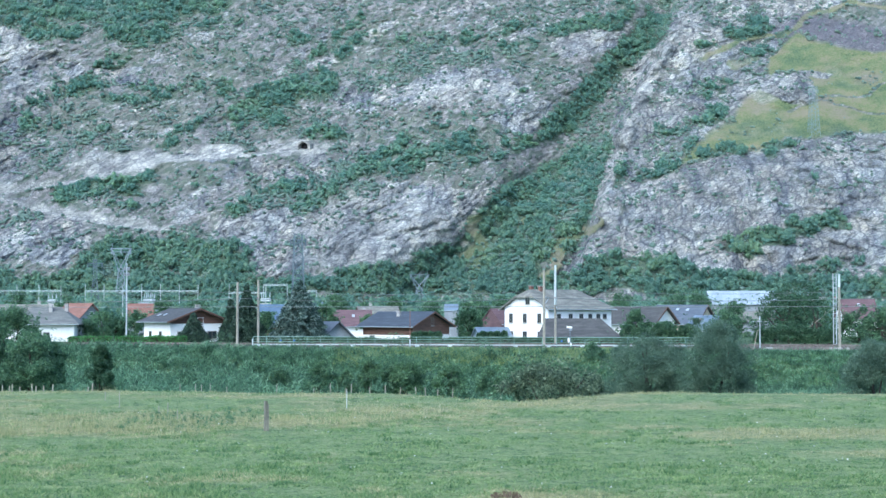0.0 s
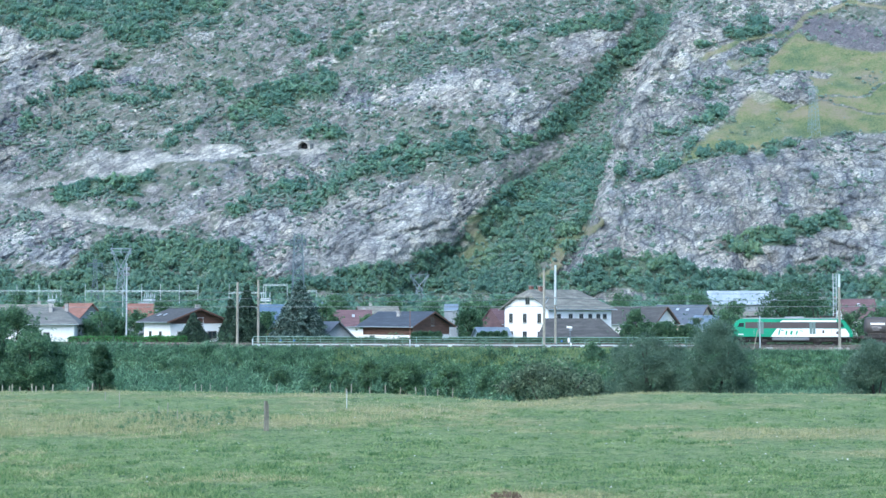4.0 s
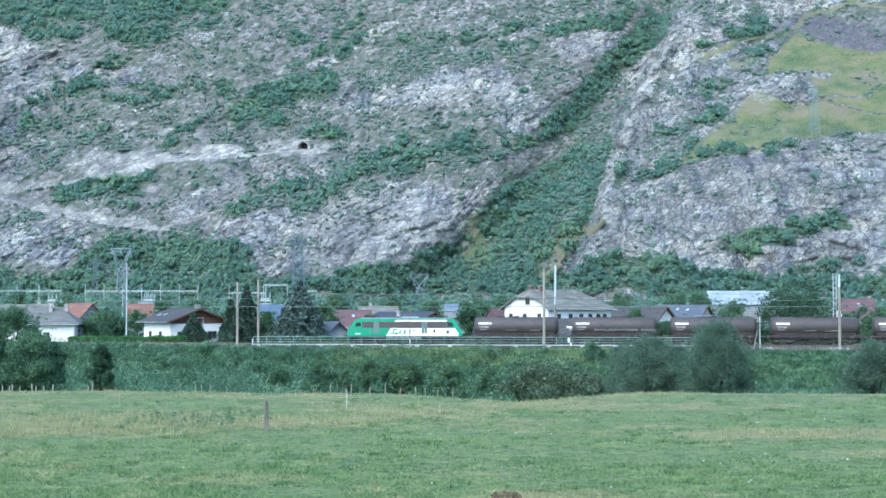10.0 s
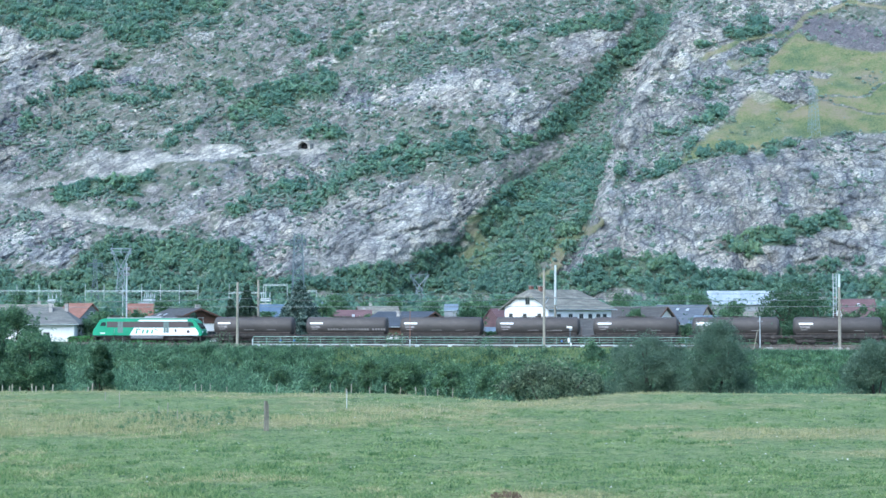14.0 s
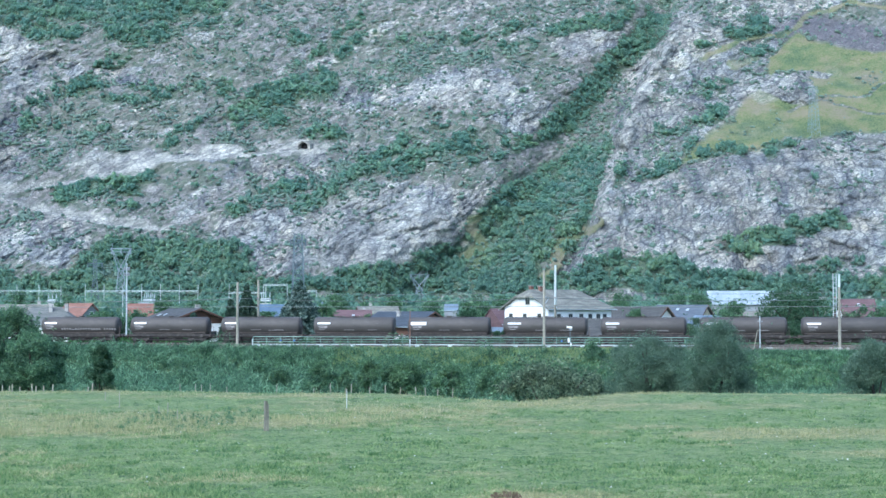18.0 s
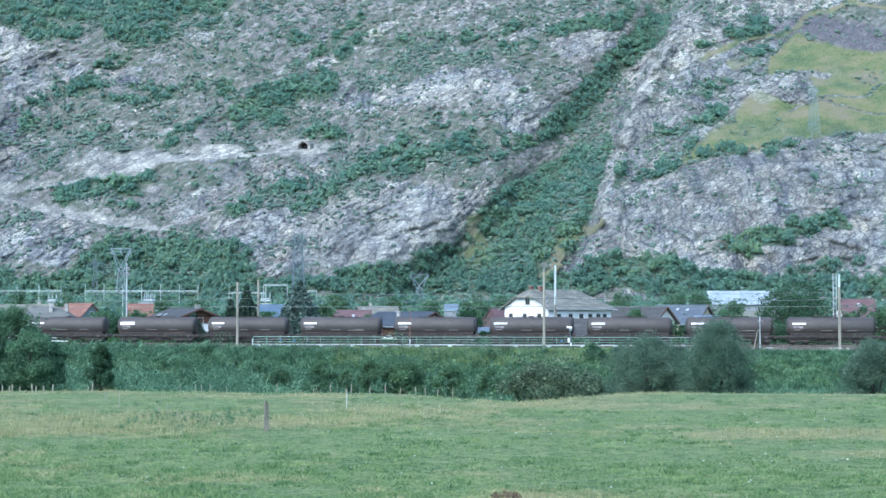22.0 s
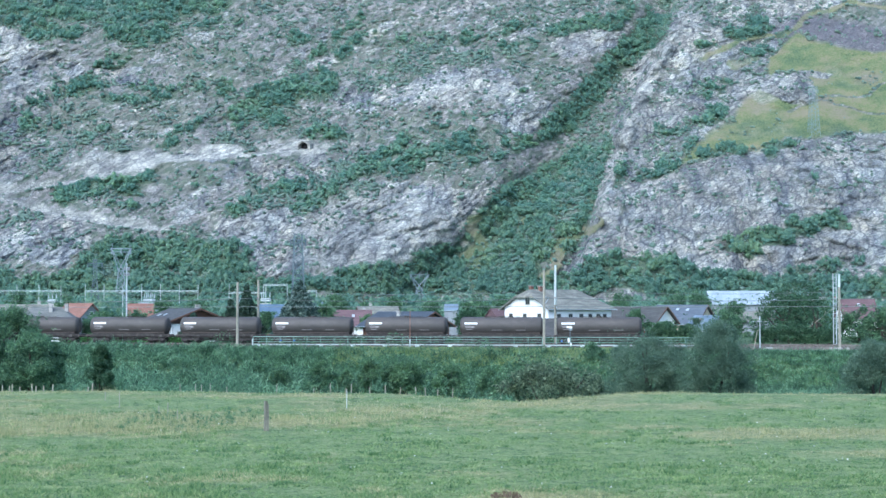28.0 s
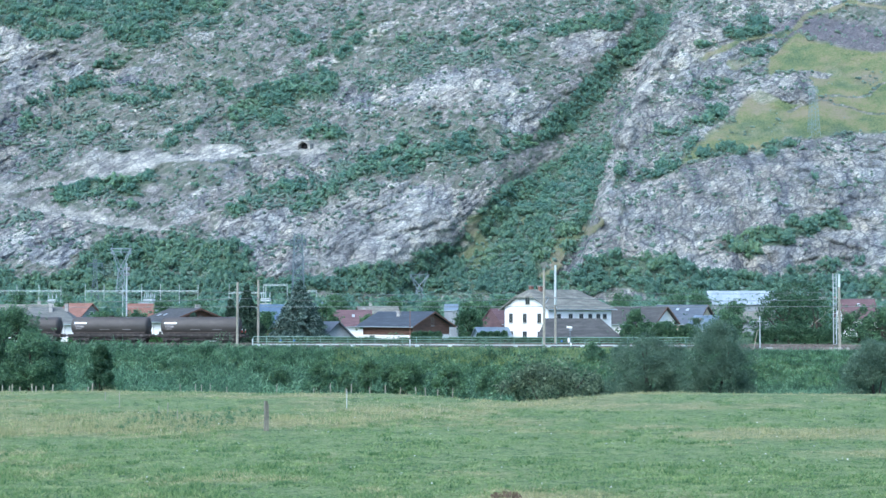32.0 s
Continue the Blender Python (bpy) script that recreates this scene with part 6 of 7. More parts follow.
# ---------------------------------------------------------------- power lines
def pylon(label, x, y, z, h, w, material, heads="delta", taper=0.68, stout=1.0):
    """A lattice pylon: four tapering legs, cross bracing, and its head."""
    root = empty("power_pylon", pose(x, y, z, 0, 0, 12), label, "pylon", "power pylons")
    r = h * 0.0048 * stout
    waist, top = h * 0.66, h
    prev = None
    for k in range(9):
        u = k / 8
        zz, half = waist * u, w * (1 - taper * u) / 2
        ring = [(half, half, zz), (-half, half, zz), (-half, -half, zz), (half, -half, zz)]
        if prev:
            bm = bmesh.new()
            for i in range(4):
                j = (i + 1) % 4
                bar(bm, prev[i], ring[i], r * 1.3, None, 4)
                bar(bm, prev[i], ring[j], r * 0.7, None, 4)
                bar(bm, prev[j], ring[i], r * 0.7, None, 4)
                bar(bm, ring[i], ring[j], r * 0.7, None, 4)
            part("body_panel", bm, material, root)
        prev = ring
    half = w * (1 - taper) / 2
    for s in (-1, 1):
        bm = bmesh.new()
        if heads == "delta":
            tip = (s * w * 0.55, 0, h * 0.93)
            for q in prev:
                bar(bm, q, tip, r, None, 4)
            bar(bm, (s * half, 0, waist + 0.1 * h), tip, r * 0.7, None, 4)
            bar(bm, tip, (s * w * 0.48, 0, top), r, None, 4)
        else:
            for i in (0, 3) if s > 0 else (1, 2):
                bar(bm, prev[i], (s * half * 0.8, prev[i][1] * 0.8, top), r * 1.2, None, 4)
            for k in range(6):
                z0, z1 = waist + (top - waist) * k / 6, waist + (top - waist) * (k + 1) / 6
                bar(bm, (s * half * 0.9, -half * 0.9, z0), (-s * half * 0.9, -half * 0.9, z1), r * 0.8, None, 4)
        part("head_frame", bm, material, root)
    bm = bmesh.new()
    bar(bm, (-w * 0.62, 0, h * 0.93), (w * 0.62, 0, h * 0.93), r * 1.3, None, 4)
    bar(bm, (-w * 0.55, 0, h * 0.89), (w * 0.55, 0, h * 0.89), r, None, 4)
    part("cross_arm", bm, material, root)
    for dx in (-0.55, 0.0, 0.55):
        part("insulator", bar(bmesh.new(), (dx * w, 0, h * 0.93), (dx * w, 0, h * 0.86), r * 1.4, None, 5), material, root)
    return root


pylon("grey lattice power pylon before the wooded cliff foot", -170.98, 820, -1, 43, 9.0, M_PYLON_LIGHT, "delta", 0.72)
pylon("tall grey lattice power pylon before the cliff", -75.08, 800, -1, 47, 7.0, M_PYLON, "mast", 0.3, 1.0)
pylon("grey-green lattice power pylon at the mountain foot", -13.04, 850, -1, 29, 9, M_PYLON_LIGHT, stout=0.8)
pylon("slim grey lattice power pylon before the woods", -193.77, 860, -1, 36, 7, M_PYLON, "mast")
hx, hy, hz = (float(v) for v in on_mountain(*np.array((265, 133), dtype=float)))
pylon("pale green lattice power pylon on the mountain meadow", hx, hy, hz - 2, 35, 6.6, M_PYLON_GREEN, "mast", 0.35, 0.62)

# substation gantries
def gantry(label, x0, x1, y, z_top, z_beam, n):
    root = empty("substation_gantry", pose(x0, y, 0), label, "gantry", "substation gantries")
    for k in range(n):
        x = (x1 - x0) * k / (n - 1)
        part("column", bar(bmesh.new(), (x, 0, 0), (x, 0, z_top), 0.15, 0.11, 8), M_BEAM, root)
    bm = bmesh.new()
    for dz in (-0.25, 0.25):
        bar(bm, (0, 0, z_beam + dz), (x1 - x0, 0, z_beam + dz), 0.075, None, 6)
    steps = max(4, int((x1 - x0) / 2.5))
    for k in range(steps):
        bar(bm, ((x1 - x0) * k / steps, 0, z_beam - 0.25), ((x1 - x0) * (k + 1) / steps, 0, z_beam + 0.25), 0.05, None, 5)
    part("girder", bm, M_BEAM, root)


gantry("pale steel substation gantry with tall columns", -138.91, -95.09, 600, 16.0, 13.3, 7)
gantry("pale steel substation gantry with tall columns", -176.87, -150.81, 610, 16.0, 13.5, 4)
gantry("pale steel substation gantry frame", -83.04, -68.8, 600, 16.2, 12.6, 2)
gantry("pale steel substation portal frame", -65.03, -56.44, 560, 15.2, 15.0, 2)
gantry("pale steel substation portal frame", -48.88, -45.81, 560, 13.0, 12.8, 2)
for x, y in ((-112.47, 590), (-111.98, 592), (-64.21, 560), (-152.89, 605)):
    t_root = empty("transformer", pose(x, y, 8.2), "white substation transformer on a frame", "transformer")
    part("tank", one_box((0, 0, 1.4), (3.6, 2.2, 1.3), (0, 0, 0), 0.2), M_STEEL, t_root)
    part("stand", one_box((0, 0, -4.0), (4, 2.4, 8.4)), M_CONCRETE, t_root)
    for dx in (-1.5, 0, 1.5):
        part("bushing", bar(bmesh.new(), (dx, 0, 2.4), (dx, 0, 4.2), 0.22, 0.12, 7), M_STEEL, t_root)

# tunnel mouth on the mountain road
tx, ty, tz = (float(v) for v in on_mountain(*np.array((-98, 121), dtype=float)))
portal = empty("tunnel_portal", pose(tx, ty - 3.5, tz - 0.5, 0, 0, -25), "dark tunnel mouth in a pale stone portal", "tunnel")
arch, hole = bmesh.new(), bmesh.new()
curve = [(3.7 * math.cos(a), 1.6 + (2.6 + 0.35 * math.sin(5 * a)) * math.sin(a)) for a in np.linspace(0, math.pi, 11)]
outer = [(6.0, -1), (5.4, 1.5), (5.8, 3.2), (4.4, 4.2), (3.1, 5.4), (0.8, 4.8), (-1.6, 5.5), (-3.4, 4.4), (-4.1, 3.6), (-4.1, 2.0), (-4.4, 0.5), (-4.3, -1)]
slab(arch, outer + [(-3.7, -1)] + curve[::-1] + [(3.7, -1)], -0.8, 4)
part("portal_wall", arch, surface("blasted_rock", (0.1, 0.1, 0.095), (0.2, 0.2, 0.185), (0.36, 0.35, 0.32), 0.3, 1.2, 0.95, 0, 0.9), portal)
# A black sheet stands in for the shade inside the tunnel.
slab(hole, [(3.7, -1)] + curve + [(-3.7, -1)], 3.0, 3.4)
part("tunnel_dark", hole, plain("tunnel_shade_black", (0.012, 0.012, 0.014), 0.95), portal, "black sheet painted as the dark inside of the tunnel")

# ---------------------------------------------------------------- train
M_GREEN = surface("green_gloss_paint", (0.012, 0.21, 0.115), (0.016, 0.27, 0.145), (0.025, 0.32, 0.175), 0.3, 6.0, 0.4, 0, 0.05)
M_LOCO_WHITE = surface("white_gloss_paint", (0.7, 0.74, 0.74), (0.8, 0.83, 0.83), (0.85, 0.88, 0.88), 0.3, 6.0, 0.35, 0, 0.05)
M_LOCO_BAND = plain("brown_grey_side_band", (0.075, 0.06, 0.06), 0.4)
M_LOCO_GRILLE = plain("dull_grey_grille", (0.13, 0.19, 0.18), 0.6)
M_LOCO_SKIRT = plain("dull_grey_skirt", (0.14, 0.15, 0.16), 0.6)
M_LOCO_GREY = plain("grey_metal_paint", (0.3, 0.32, 0.34), 0.5)
M_BOGIE = surface("dusty_black_running_gear", (0.02, 0.018, 0.018), (0.04, 0.035, 0.033), (0.075, 0.065, 0.06), 1.2, 8.0, 0.8)
M_TANK = surface("brown_grey_tank_paint", (0.042, 0.038, 0.036), (0.06, 0.054, 0.051), (0.086, 0.078, 0.073), 0.35, 3.0, 0.6, 0, 0.1, (0.5, 1, 1.5))
M_SILL = surface("rust_brown_sill", (0.06, 0.045, 0.04), (0.095, 0.074, 0.064), (0.14, 0.11, 0.095), 0.5, 5.0, 0.8)
M_MARK = plain("white_marking", (0.78, 0.78, 0.78), 0.6)
M_MARK_DIM = plain("faded_marking", (0.27, 0.25, 0.25), 0.7)
M_TAIL = plain("red_tail_plate", (0.5, 0.03, 0.02), 0.5)

WHEELS_LOCO, WHEELS_WAGON = [], []


def bogie(root, x, base, radius, store):
    """A bogie frame with two wheelsets, springs and axle boxes."""
    b = part("bogie", one_box((x, 0, radius + 0.12), (base + 1.1, 1.9, 0.22), (0, 0, 0), 0.04), M_BOGIE, root)
    for s in (-1, 1):
        part("side_frame", one_box((x, s * 1.05, radius + 0.1), (base + 1.0, 0.14, 0.3), (0, 0, 0), 0.03), M_BOGIE, b)
        for e in (-1, 1):
            part("axle_box", one_box((x + e * base / 2, s * 1.13, radius), (0.42, 0.2, 0.36), (0, 0, 0), 0.04), M_BOGIE, b)
            part("spring", bar(bmesh.new(), (x + e * (base / 2 - 0.42), s * 1.1, radius - 0.05), (x + e * (base / 2 - 0.42), s * 1.1, radius + 0.3), 0.11, None, 8), M_BOGIE, b)
    for e in (-1, 1):
        bm = bmesh.new()
        bar(bm, (0, -0.95, 0), (0, 0.95, 0), 0.085, None, 8)
        for s in (-1, 1):
            bar(bm, (0, s * 0.7, 0), (0, s * 0.82, 0), radius, None, 20)
            bar(bm, (0, s * 0.66, 0), (0, s * 0.7, 0), radius + 0.03, None, 20)
            for k in range(6):
                a = k * math.pi / 3
                box(bm, (radius * 0.55 * math.cos(a), s * 0.83, radius * 0.55 * math.sin(a)), (0.12, 0.03, 0.12))
        w = part("wheelset", bm, M_BOGIE, root)
        w.location = (x + e * base / 2, 0, radius)
        store.append(w)


def buffers(root, x, way, z=1.05):
    for s in (-1, 1):
        bm = bmesh.new()
        bar(bm, (x, s * 0.87, z), (x + way * 0.5, s * 0.87, z), 0.1, 0.08, 10)
        bar(bm, (x + way * 0.5, s * 0.87, z), (x + way * 0.58, s * 0.87, z), 0.24, 0.24, 12)
        part("buffer", bm, M_BOGIE, root)
    part("coupling_hook", one_box((x + way * 0.25, 0, z), (0.5, 0.1, 0.16), (0, 0, 0), 0.02), M_BOGIE, root)


def locomotive():
    root = empty("electric_locomotive", pose(0, 0, 0), "green and white electric locomotive with a dark side band", "locomotive")
    E, H = 8.66, 1.46
    bm = bmesh.new()
    slab(bm, [(-E + 0.05, 1.2), (-E, 1.45), (-E + 0.05, 1.95), (-E + 0.85, 3.15), (-E + 1.15, 3.55), (-E + 1.75, 3.78), (E - 1.75, 3.78), (E - 1.15, 3.55), (E - 0.85, 3.15), (E - 0.05, 1.95), (E, 1.45), (E - 0.05, 1.2)], -H, H)
    bmesh.ops.bevel(bm, geom=[e for e in bm.edges if abs(e.verts[0].co.y - e.verts[1].co.y) < 0.01 and min(e.verts[0].co.z, e.verts[1].co.z) > 1.3], offset=0.14, segments=2, affect="EDGES")
    smooth_body = part("body", bm, M_GREEN, root)
    part("roof_deck", one_box((0, 0, 3.83), (13.2, 2.1, 0.14), (0, 0, 0), 0.05), M_LOCO_GREY, root)
    for s in (-1, 1):
        y = s * (H + 0.012)
        rear = 1
        bm = bmesh.new()
        slab(bm, [(-6.35, 2.42), (6.9, 2.42), (6.9, 3.3), (-6.35, 3.3)], y - 0.012, y + 0.012)
        part("side_band", bm, M_LOCO_BAND, root, "dark brown-grey band")
        bm = bmesh.new()
        slab(bm, [(-2.75, 1.22), (8.1, 1.22), (8.15, 1.6), (7.65, 2.38), (-2.0, 2.38)], y - 0.012, y + 0.012)
        part("lower_panel", bm, M_LOCO_WHITE, root, "white lower side panel")
        bm = bmesh.new()
        slab(bm, [(-1.5, 3.33), (6.4, 3.33), (6.4, 3.6), (-1.1, 3.6)], y - 0.012, y + 0.012)
        part("upper_panel", bm, M_LOCO_WHITE, root, "white upper side panel")
        for x in (-7.0, 7.0):
            bm = bmesh.new()
            k = -1 if x < 0 else 1
            slab(bm, [(x - 0.45, 2.62), (x + 0.45, 2.62), (x + 0.45 - (0.25 if k > 0 else 0), 3.2), (x - 0.45 + (0.25 if k < 0 else 0), 3.2)], y - 0.02, y + 0.02)
            part("cab_window", bm, M_GLASS, root)
        for x in (-4.2, 3.05):
            for dx in (-0.22, 0.22):
                grille = part("grille", one_box((x + dx, y, 2.45), (0.4, 0.05, 1.7), (0, 0, 0), 0.015), M_LOCO_GRILLE, root, "grey ventilation grille")
        part("door", one_box((-5.6, y, 1.8), (0.62, 0.03, 1.1)), M_GREEN, root)
        part("handrail", bar(bmesh.new(), (-5.15, y + s * 0.05, 1.3), (-5.15, y + s * 0.05, 2.3), 0.025, None, 5), M_LOCO_GREY, root)
        part("handrail", bar(bmesh.new(), (5.7, y + s * 0.05, 1.3), (5.7, y + s * 0.05, 2.3), 0.025, None, 5), M_LOCO_GREY, root)
        part("side_step", one_box((-5.6, s * 1.4, 0.62), (0.5, 0.2, 0.06)), M_BOGIE, root)
        part("side_step", one_box((6.1, s * 1.4, 0.62), (0.5, 0.2, 0.06)), M_BOGIE, root)
        part("skirt", one_box((0.0, s * 1.35, 0.93), (5.2, 0.2, 0.5), (0, 0, 0), 0.08), M_LOCO_SKIRT, root, "grey underfloor skirt")
        # slanted green strokes of a painted mark
        for x, z, w, h in ((-1.6, 1.85, 0.2, 0.8), (-1.2, 2.15, 0.5, 0.13), (-0.6, 1.8, 0.22, 0.6), (0.1, 1.8, 0.3, 0.55), (0.85, 1.8, 0.22, 0.6), (1.5, 2.05, 0.5, 0.12)):
            part("painted_stroke", one_box((x, y + s * 0.016, z), (w, 0.012, h), (0, 14, 0)), M_GREEN, root)
        part("emblem", bar(bmesh.new(), (6.55, y, 1.8), (6.55, y + s * 0.02, 1.8), 0.24, None, 14), M_LOCO_BAND, root)
        part("number_bar", one_box((-7.0, y + s * 0.005, 1.55), (0.75, 0.02, 0.16)), M_MARK, root)
        part("small_hatch", one_box((4.55, y + s * 0.02, 1.95), (0.3, 0.03, 0.45)), M_LOCO_BAND, root)
    for k in (-1, 1):
        bm = bmesh.new()
        a, b = Vector((k * (E - 0.22), 0, 2.2)), Vector((k * (E - 0.8), 0, 3.05))
        box(bm, tuple((a + b) / 2 + Vector((k * 0.03, 0, 0.02))), (0.06, 2.4, (b - a).length), (0, -k * 34, 0))
        part("windscreen", bm, M_GLASS, root)
        for s in (-1, 1):
            part("headlight", bar(bmesh.new(), (k * (E - 0.03), s * 0.95, 1.72), (k * (E + 0.04), s * 0.95, 1.72), 0.13, None, 12), M_MARK, root)
        part("snow_plough", one_box((k * (E - 0.35), 0, 0.65), (0.3, 2.4, 0.55), (0, 0, 0), 0.05), M_BOGIE, root)
        buffers(root, k * (E - 0.05), k, 1.06)
        # folded pantograph with its insulators
        p = part("pantograph", one_box((k * 5.2, 0, 4.02), (2.2, 1.3, 0.06), (0, 0, 0), 0.02), M_BOGIE, root)
        for x0, z0, x1, z1 in ((-1.1, 4.05, 0.9, 4.16), (-0.9, 4.2, 1.1, 4.14)):
            part("arm", bar(bmesh.new(), (k * 5.2 + x0, 0, z0), (k * 5.2 + x1, 0, z1), 0.05, None, 6), M_BOGIE, p)
        part("bow", bar(bmesh.new(), (k * 5.2 - 0.9, -0.85, 4.22), (k * 5.2 - 0.9, 0.85, 4.22), 0.05, None, 6), M_BOGIE, p)
        for dx in (-0.9, 0.9):
            part("insulator", bar(bmesh.new(), (k * 5.2 + dx, 0, 3.86), (k * 5.2 + dx, 0, 4.02), 0.09, None, 8), M_TAIL, p)
    part("roof_box", one_box((0.6, 0, 3.98), (2.6, 1.2, 0.22), (0, 0, 0), 0.04), M_LOCO_GREY, root)
    for x in (-5.2, 5.2):
        bogie(root, x, 2.8, 0.6, WHEELS_LOCO)
    part("underframe", one_box((0, 0, 1.08), (16.6, 2.5, 0.3), (0, 0, 0), 0.04), M_BOGIE, root)
    # Dark box added to fill the see-through gap under the body.
    part("floor_pan", one_box((0, 0, 0.68), (15.6, 1.7, 0.5), (0, 0, 0), 0.05), M_BOGIE, root)
    part("transformer_box", one_box((0, 0, 0.75), (4.6, 2.2, 0.6), (0, 0, 0), 0.08), M_BOGIE, root)
    for ob in root.children:
        if not ob.name.startswith(("bogie", "wheelset", "buffer", "coupling", "snow", "side_step")):
            ob.location.z -= 0.05
    return root


def tank_wagon():
    root = empty("tank_wagon", pose(0, 0, 0), "brown-grey bogie tank wagon with white markings", "tank wagon", "tank wagons of the train")
    half, r, axis = 6.22, 1.37, 2.61
    profile = [(-half, 0.0), (-half + 0.03, 0.5), (-half + 0.1, 0.98), (-half + 0.26, 1.25), (-half + 0.52, r)]
    profile += [(-2.0, r + 0.01), (2.0, r + 0.01)] + [(-x, q) for x, q in profile[::-1]]
    bm = bmesh.new()
    rings = []
    for x, q in profile:
        rings.append([bm.verts.new((x, max(q, 0.001) * math.sin(a), axis - 0.05 + (0.05 * abs(x) / half) + max(q, 0.001) * math.cos(a))) for a in np.linspace(0, 2 * math.pi, 29)[:-1]])
    for p, q in zip(rings, rings[1:]):
        for i in range(28):
            bm.faces.new((p[i], q[i], q[(i + 1) % 28], p[(i + 1) % 28]))
    bmesh.ops.recalc_face_normals(bm, faces=bm.faces[:])
    smooth(part("tank", bm, M_TANK, root))
    for x in (-3.6, 0.0, 3.6):
        part("seam_band", bar(bmesh.new(), (x - 0.03, 0, axis - 0.02), (x + 0.03, 0, axis - 0.02), r + 0.018, None, 28), M_TANK, root)
    dome_part = part("manway", bar(bmesh.new(), (0.0, 0, axis + r - 0.15), (0.0, 0, axis + r + 0.16), 0.38, None, 14), M_TANK, root)
    part("walkway", one_box((0, 0.0, axis + r + 0.09), (5.2, 0.7, 0.05)), M_BOGIE, root)
    for s in (-1, 1):
        part("sill", one_box((0, s * 1.12, 1.2), (13.0, 0.12, 0.3), (0, 0, 0), 0.02), M_BOGIE, root)
        part("sill_edge", one_box((0, s * 1.2, 1.62), (11.6, 0.05, 0.07)), M_SILL, root, "rust-brown edge strip")
        part("cradle", one_box((0, s * 0.98, 1.5), (11.4, 0.06, 0.4)), M_BOGIE, root)
        y = s * (r - 0.05)
        tilt = s * 17
        part("label_plate", one_box((-4.45, s * (r * 0.955), 3.02), (1.95, 0.05, 0.27), (tilt, 0, 0)), M_MARK, root, "white marking panel")
        for dx, dz, w, h in ((-4.9, 2.62, 0.9, 0.1), (-4.9, 2.44, 0.7, 0.1), (-4.2, 2.5, 0.55, 0.28), (-4.7, 2.15, 0.9, 0.1)):
            part("lettering_bar", one_box((dx, s * (r + 0.005), dz), (w, 0.02, h)), M_MARK_DIM, root)
        for dx, w in ((-0.6, 1.6), (2.9, 1.4)):
            part("lettering_bar", one_box((dx, s * (r * 0.92), 2.05), (w, 0.03, 0.1), (-1.4 * tilt, 0, 0)), M_MARK_DIM, root)
        part("sill_plate", one_box((-3.2, s * 1.19, 1.15), (0.5, 0.03, 0.2)), M_TANK, root)
        part("hand_wheel", bar(bmesh.new(), (5.2, s * 1.2, 1.1), (5.2, s * 1.26, 1.1), 0.22, None, 12), M_TANK, root)
    for e in (-1, 1):
        part("saddle", one_box((e * 4.3, 0, 1.45), (0.9, 2.3, 0.5), (0, 0, 0), 0.05), M_BOGIE, root)
        part("headstock", one_box((e * 6.5, 0, 1.12), (0.16, 2.5, 0.42), (0, 0, 0), 0.03), M_SILL, root)
        buffers(root, e * 6.55, e, 1.05)
        bogie(root, e * 4.45, 1.8, 0.46, WHEELS_WAGON)
    part("centre_sill", one_box((0, 0, 1.1), (12.6, 0.5, 0.3)), M_BOGIE, root)
    part("outlet_pipe", bar(bmesh.new(), (0, -1.15, 0.75), (0, 1.15, 0.75), 0.09, None, 8), M_BOGIE, root)
    part("brake_box", one_box((1.2, 0, 0.75), (1.0, 0.9, 0.4), (0, 0, 0), 0.04), M_BOGIE, root)
    part("underframe", one_box((0, 0, 0.98), (12.4, 2.0, 0.36), (0, 0, 0), 0.03), M_BOGIE, root)
    part("air_reservoir", bar(bmesh.new(), (-1.9, 0.2, 0.62), (-0.5, 0.2, 0.62), 0.26, None, 12), M_BOGIE, root)
    part("discharge_gear", one_box((0.1, 0, 0.55), (1.6, 1.7, 0.42), (0, 0, 0), 0.08), M_BOGIE, root)
    # Long dark box added to close the bright gaps below the frame.
    part("brake_rigging", one_box((0, 0, 0.52), (11.2, 1.3, 0.3), (0, 0, 0), 0.05), M_BOGIE, root)
    for s in (-1, 1):
        part("platform_rail", bar(bmesh.new(), (6.45, s * 0.9, 1.3), (6.45, s * 0.9, 2.5), 0.025, None, 5), M_SILL, root)
    part("platform_rail", bar(bmesh.new(), (6.45, -0.9, 2.5), (6.45, 0.9, 2.5), 0.025, None, 5), M_SILL, root)
    for s in (-0.2, 0.2):
        part("ladder", bar(bmesh.new(), (6.3, s, 1.3), (6.15, s, 3.9), 0.025, None, 5), M_BOGIE, root)
    return root


def bars_on(wagon, rows, material, label):
    for x, z, w, h in rows:
        part("lettering_bar", one_box((x, -1.375 + 0.19 * abs(z - 2.6), z), (w, 0.02, h), (20 if z < 2.4 else -17, 0, 0)), material, wagon, label)


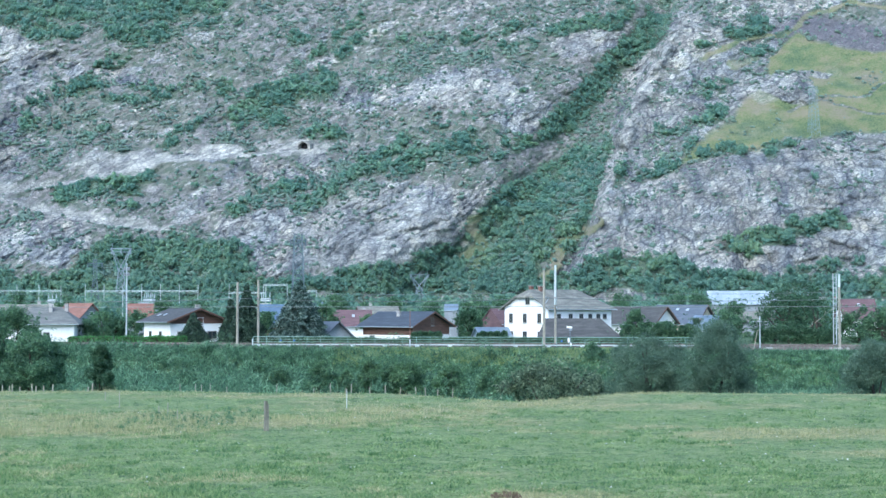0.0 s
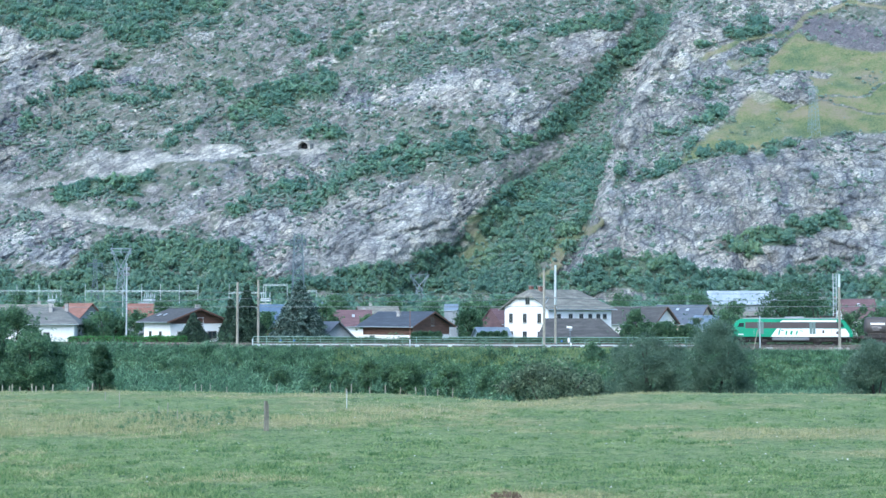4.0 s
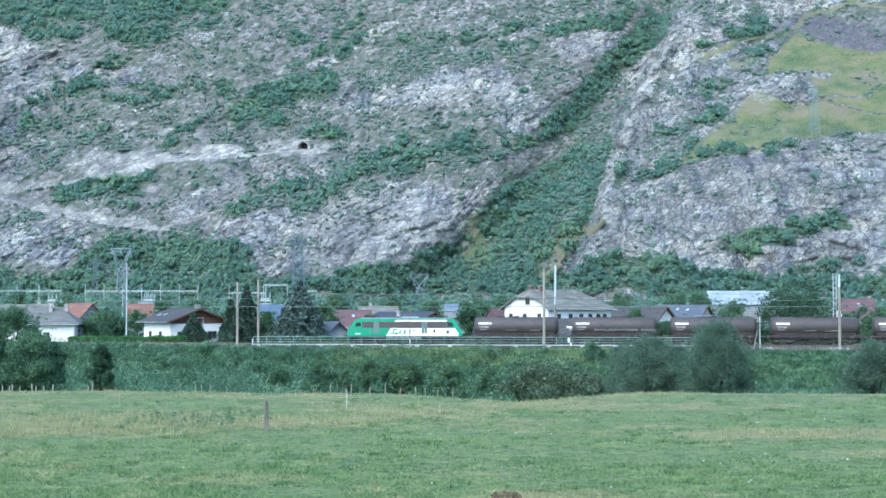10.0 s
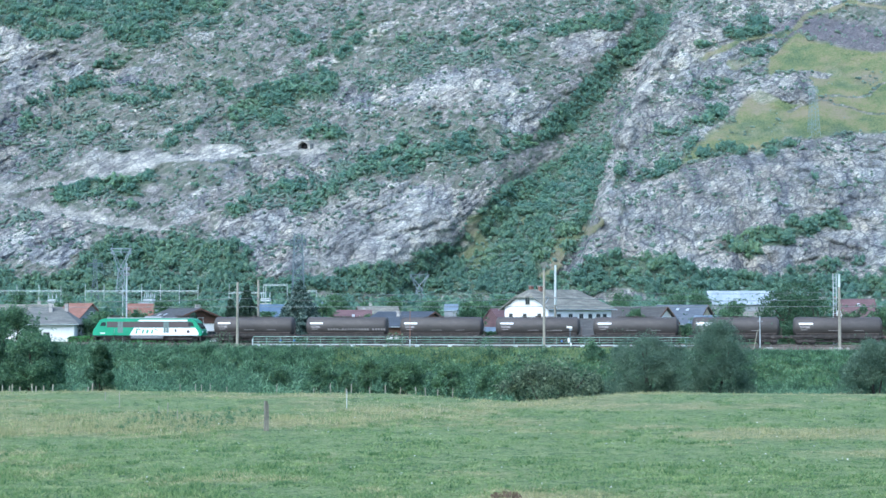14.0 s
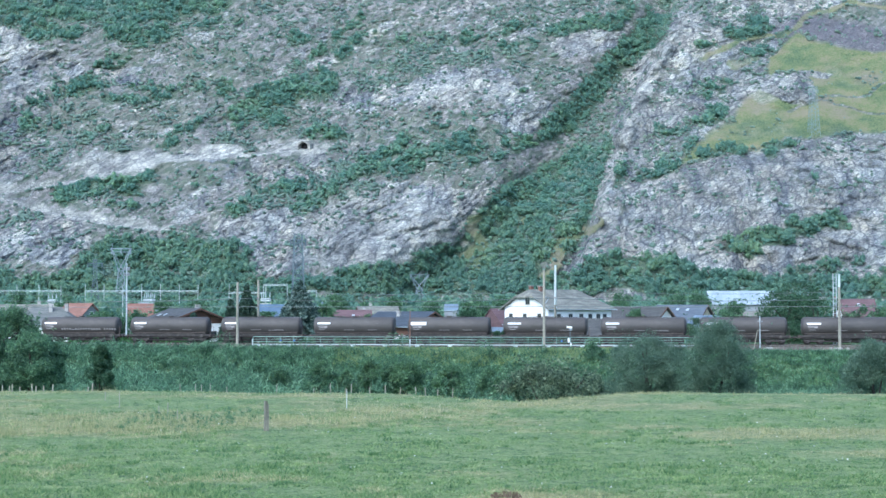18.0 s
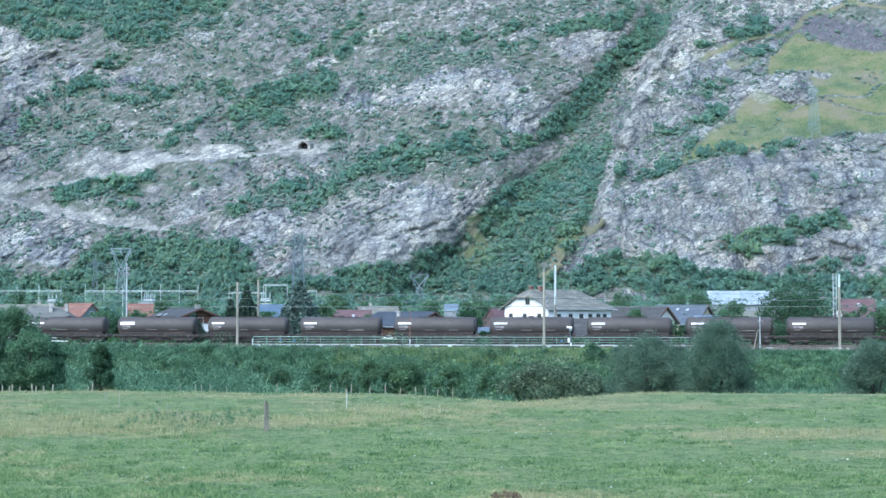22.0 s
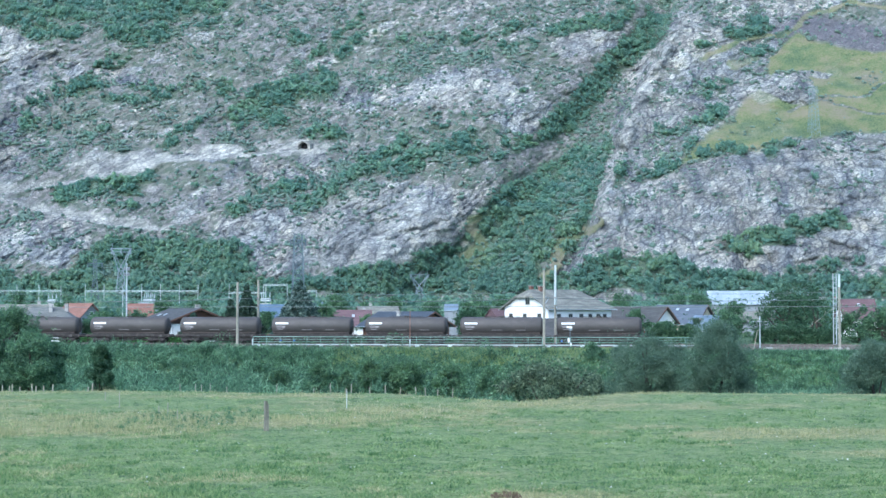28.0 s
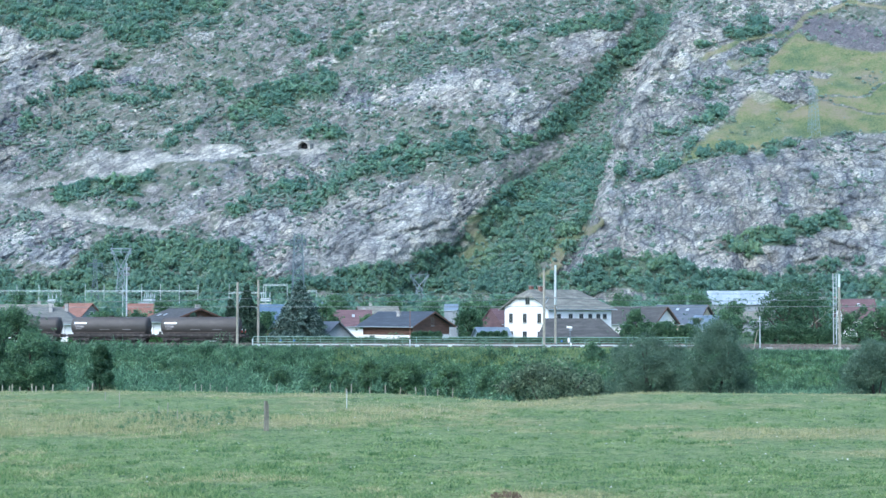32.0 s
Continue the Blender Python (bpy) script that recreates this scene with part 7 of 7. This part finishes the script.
loco = locomotive()
wagon = tank_wagon()
WAGONS = [wagon] + [copy_thing(wagon, pose(14.4 * k, 0, 0)) for k in range(1, 16)]
bars_on(WAGONS[1], [(-2.6 + 0.42 * k + (0.5 if k > 3 else 0) + (0.4 if k > 13 else 0), 2.12, 0.26, 0.3) for k in range(19)], M_MARK_DIM, "faded painted lettering")
for k in (3, 7, 11):
    bars_on(WAGONS[k], [(1.5 + 0.5 * j, 1.98, 0.35, 0.1) for j in range(5)], M_MARK_DIM, "faded painted lettering")
bars_on(WAGONS[5], [(-4.4, 3.0, 2.3, 0.5)], M_MARK, "large white panel")
for s in (-1, 1):
    part("tail_plate", one_box((6.66, s * 0.95, 1.75), (0.04, 0.4, 0.35)), M_TAIL, WAGONS[15], "red reflecting tail plate")
    part("tail_plate_edge", one_box((6.67, s * 0.95, 2.0), (0.04, 0.4, 0.14)), M_MARK, WAGONS[15], "white edge of the tail plate")

# ---------------------------------------------------------------- the train's run
RUN = (-167.058, -22.596, -13.895, 15.991, 17.918, -48.324, -17.76, 33.205)


def run_at(t):
    u = (t - 16) / 16
    return sum(c * u ** (k + 1) for k, c in enumerate(RUN))


def motions():
    times = [0.5 * k for k in range(65)]
    for thing, start in [(loco, -65.89)] + [(w, -49.36 + 14.312 * k) for k, w in enumerate(WAGONS)]:
        walk(thing, [(t, on_track(start + run_at(t))) for t in times])
    for store, radius in ((WHEELS_LOCO, 0.6), (WHEELS_WAGON, 0.46)):
        for wheel in store:
            at = wheel.location.copy()
            walk(wheel, [(k / 30, Matrix.Translation(at) @ Matrix.Rotation(run_at(k / 30) / radius, 4, "Y")) for k in range(961)])
    # the other wagons' wheelsets turn with those of the first
    for other in WAGONS[1:]:
        for wheel in other.children:
            if not wheel.name.startswith("wheelset"):
                continue
            twin = min(WHEELS_WAGON, key=lambda w: abs(w.location.x - wheel.location.x))
            wheel.rotation_mode = "QUATERNION"
            wheel.animation_data_create().action = twin.animation_data.action
            wheel.animation_data.action_slot = twin.animation_data.action_slot


motions()
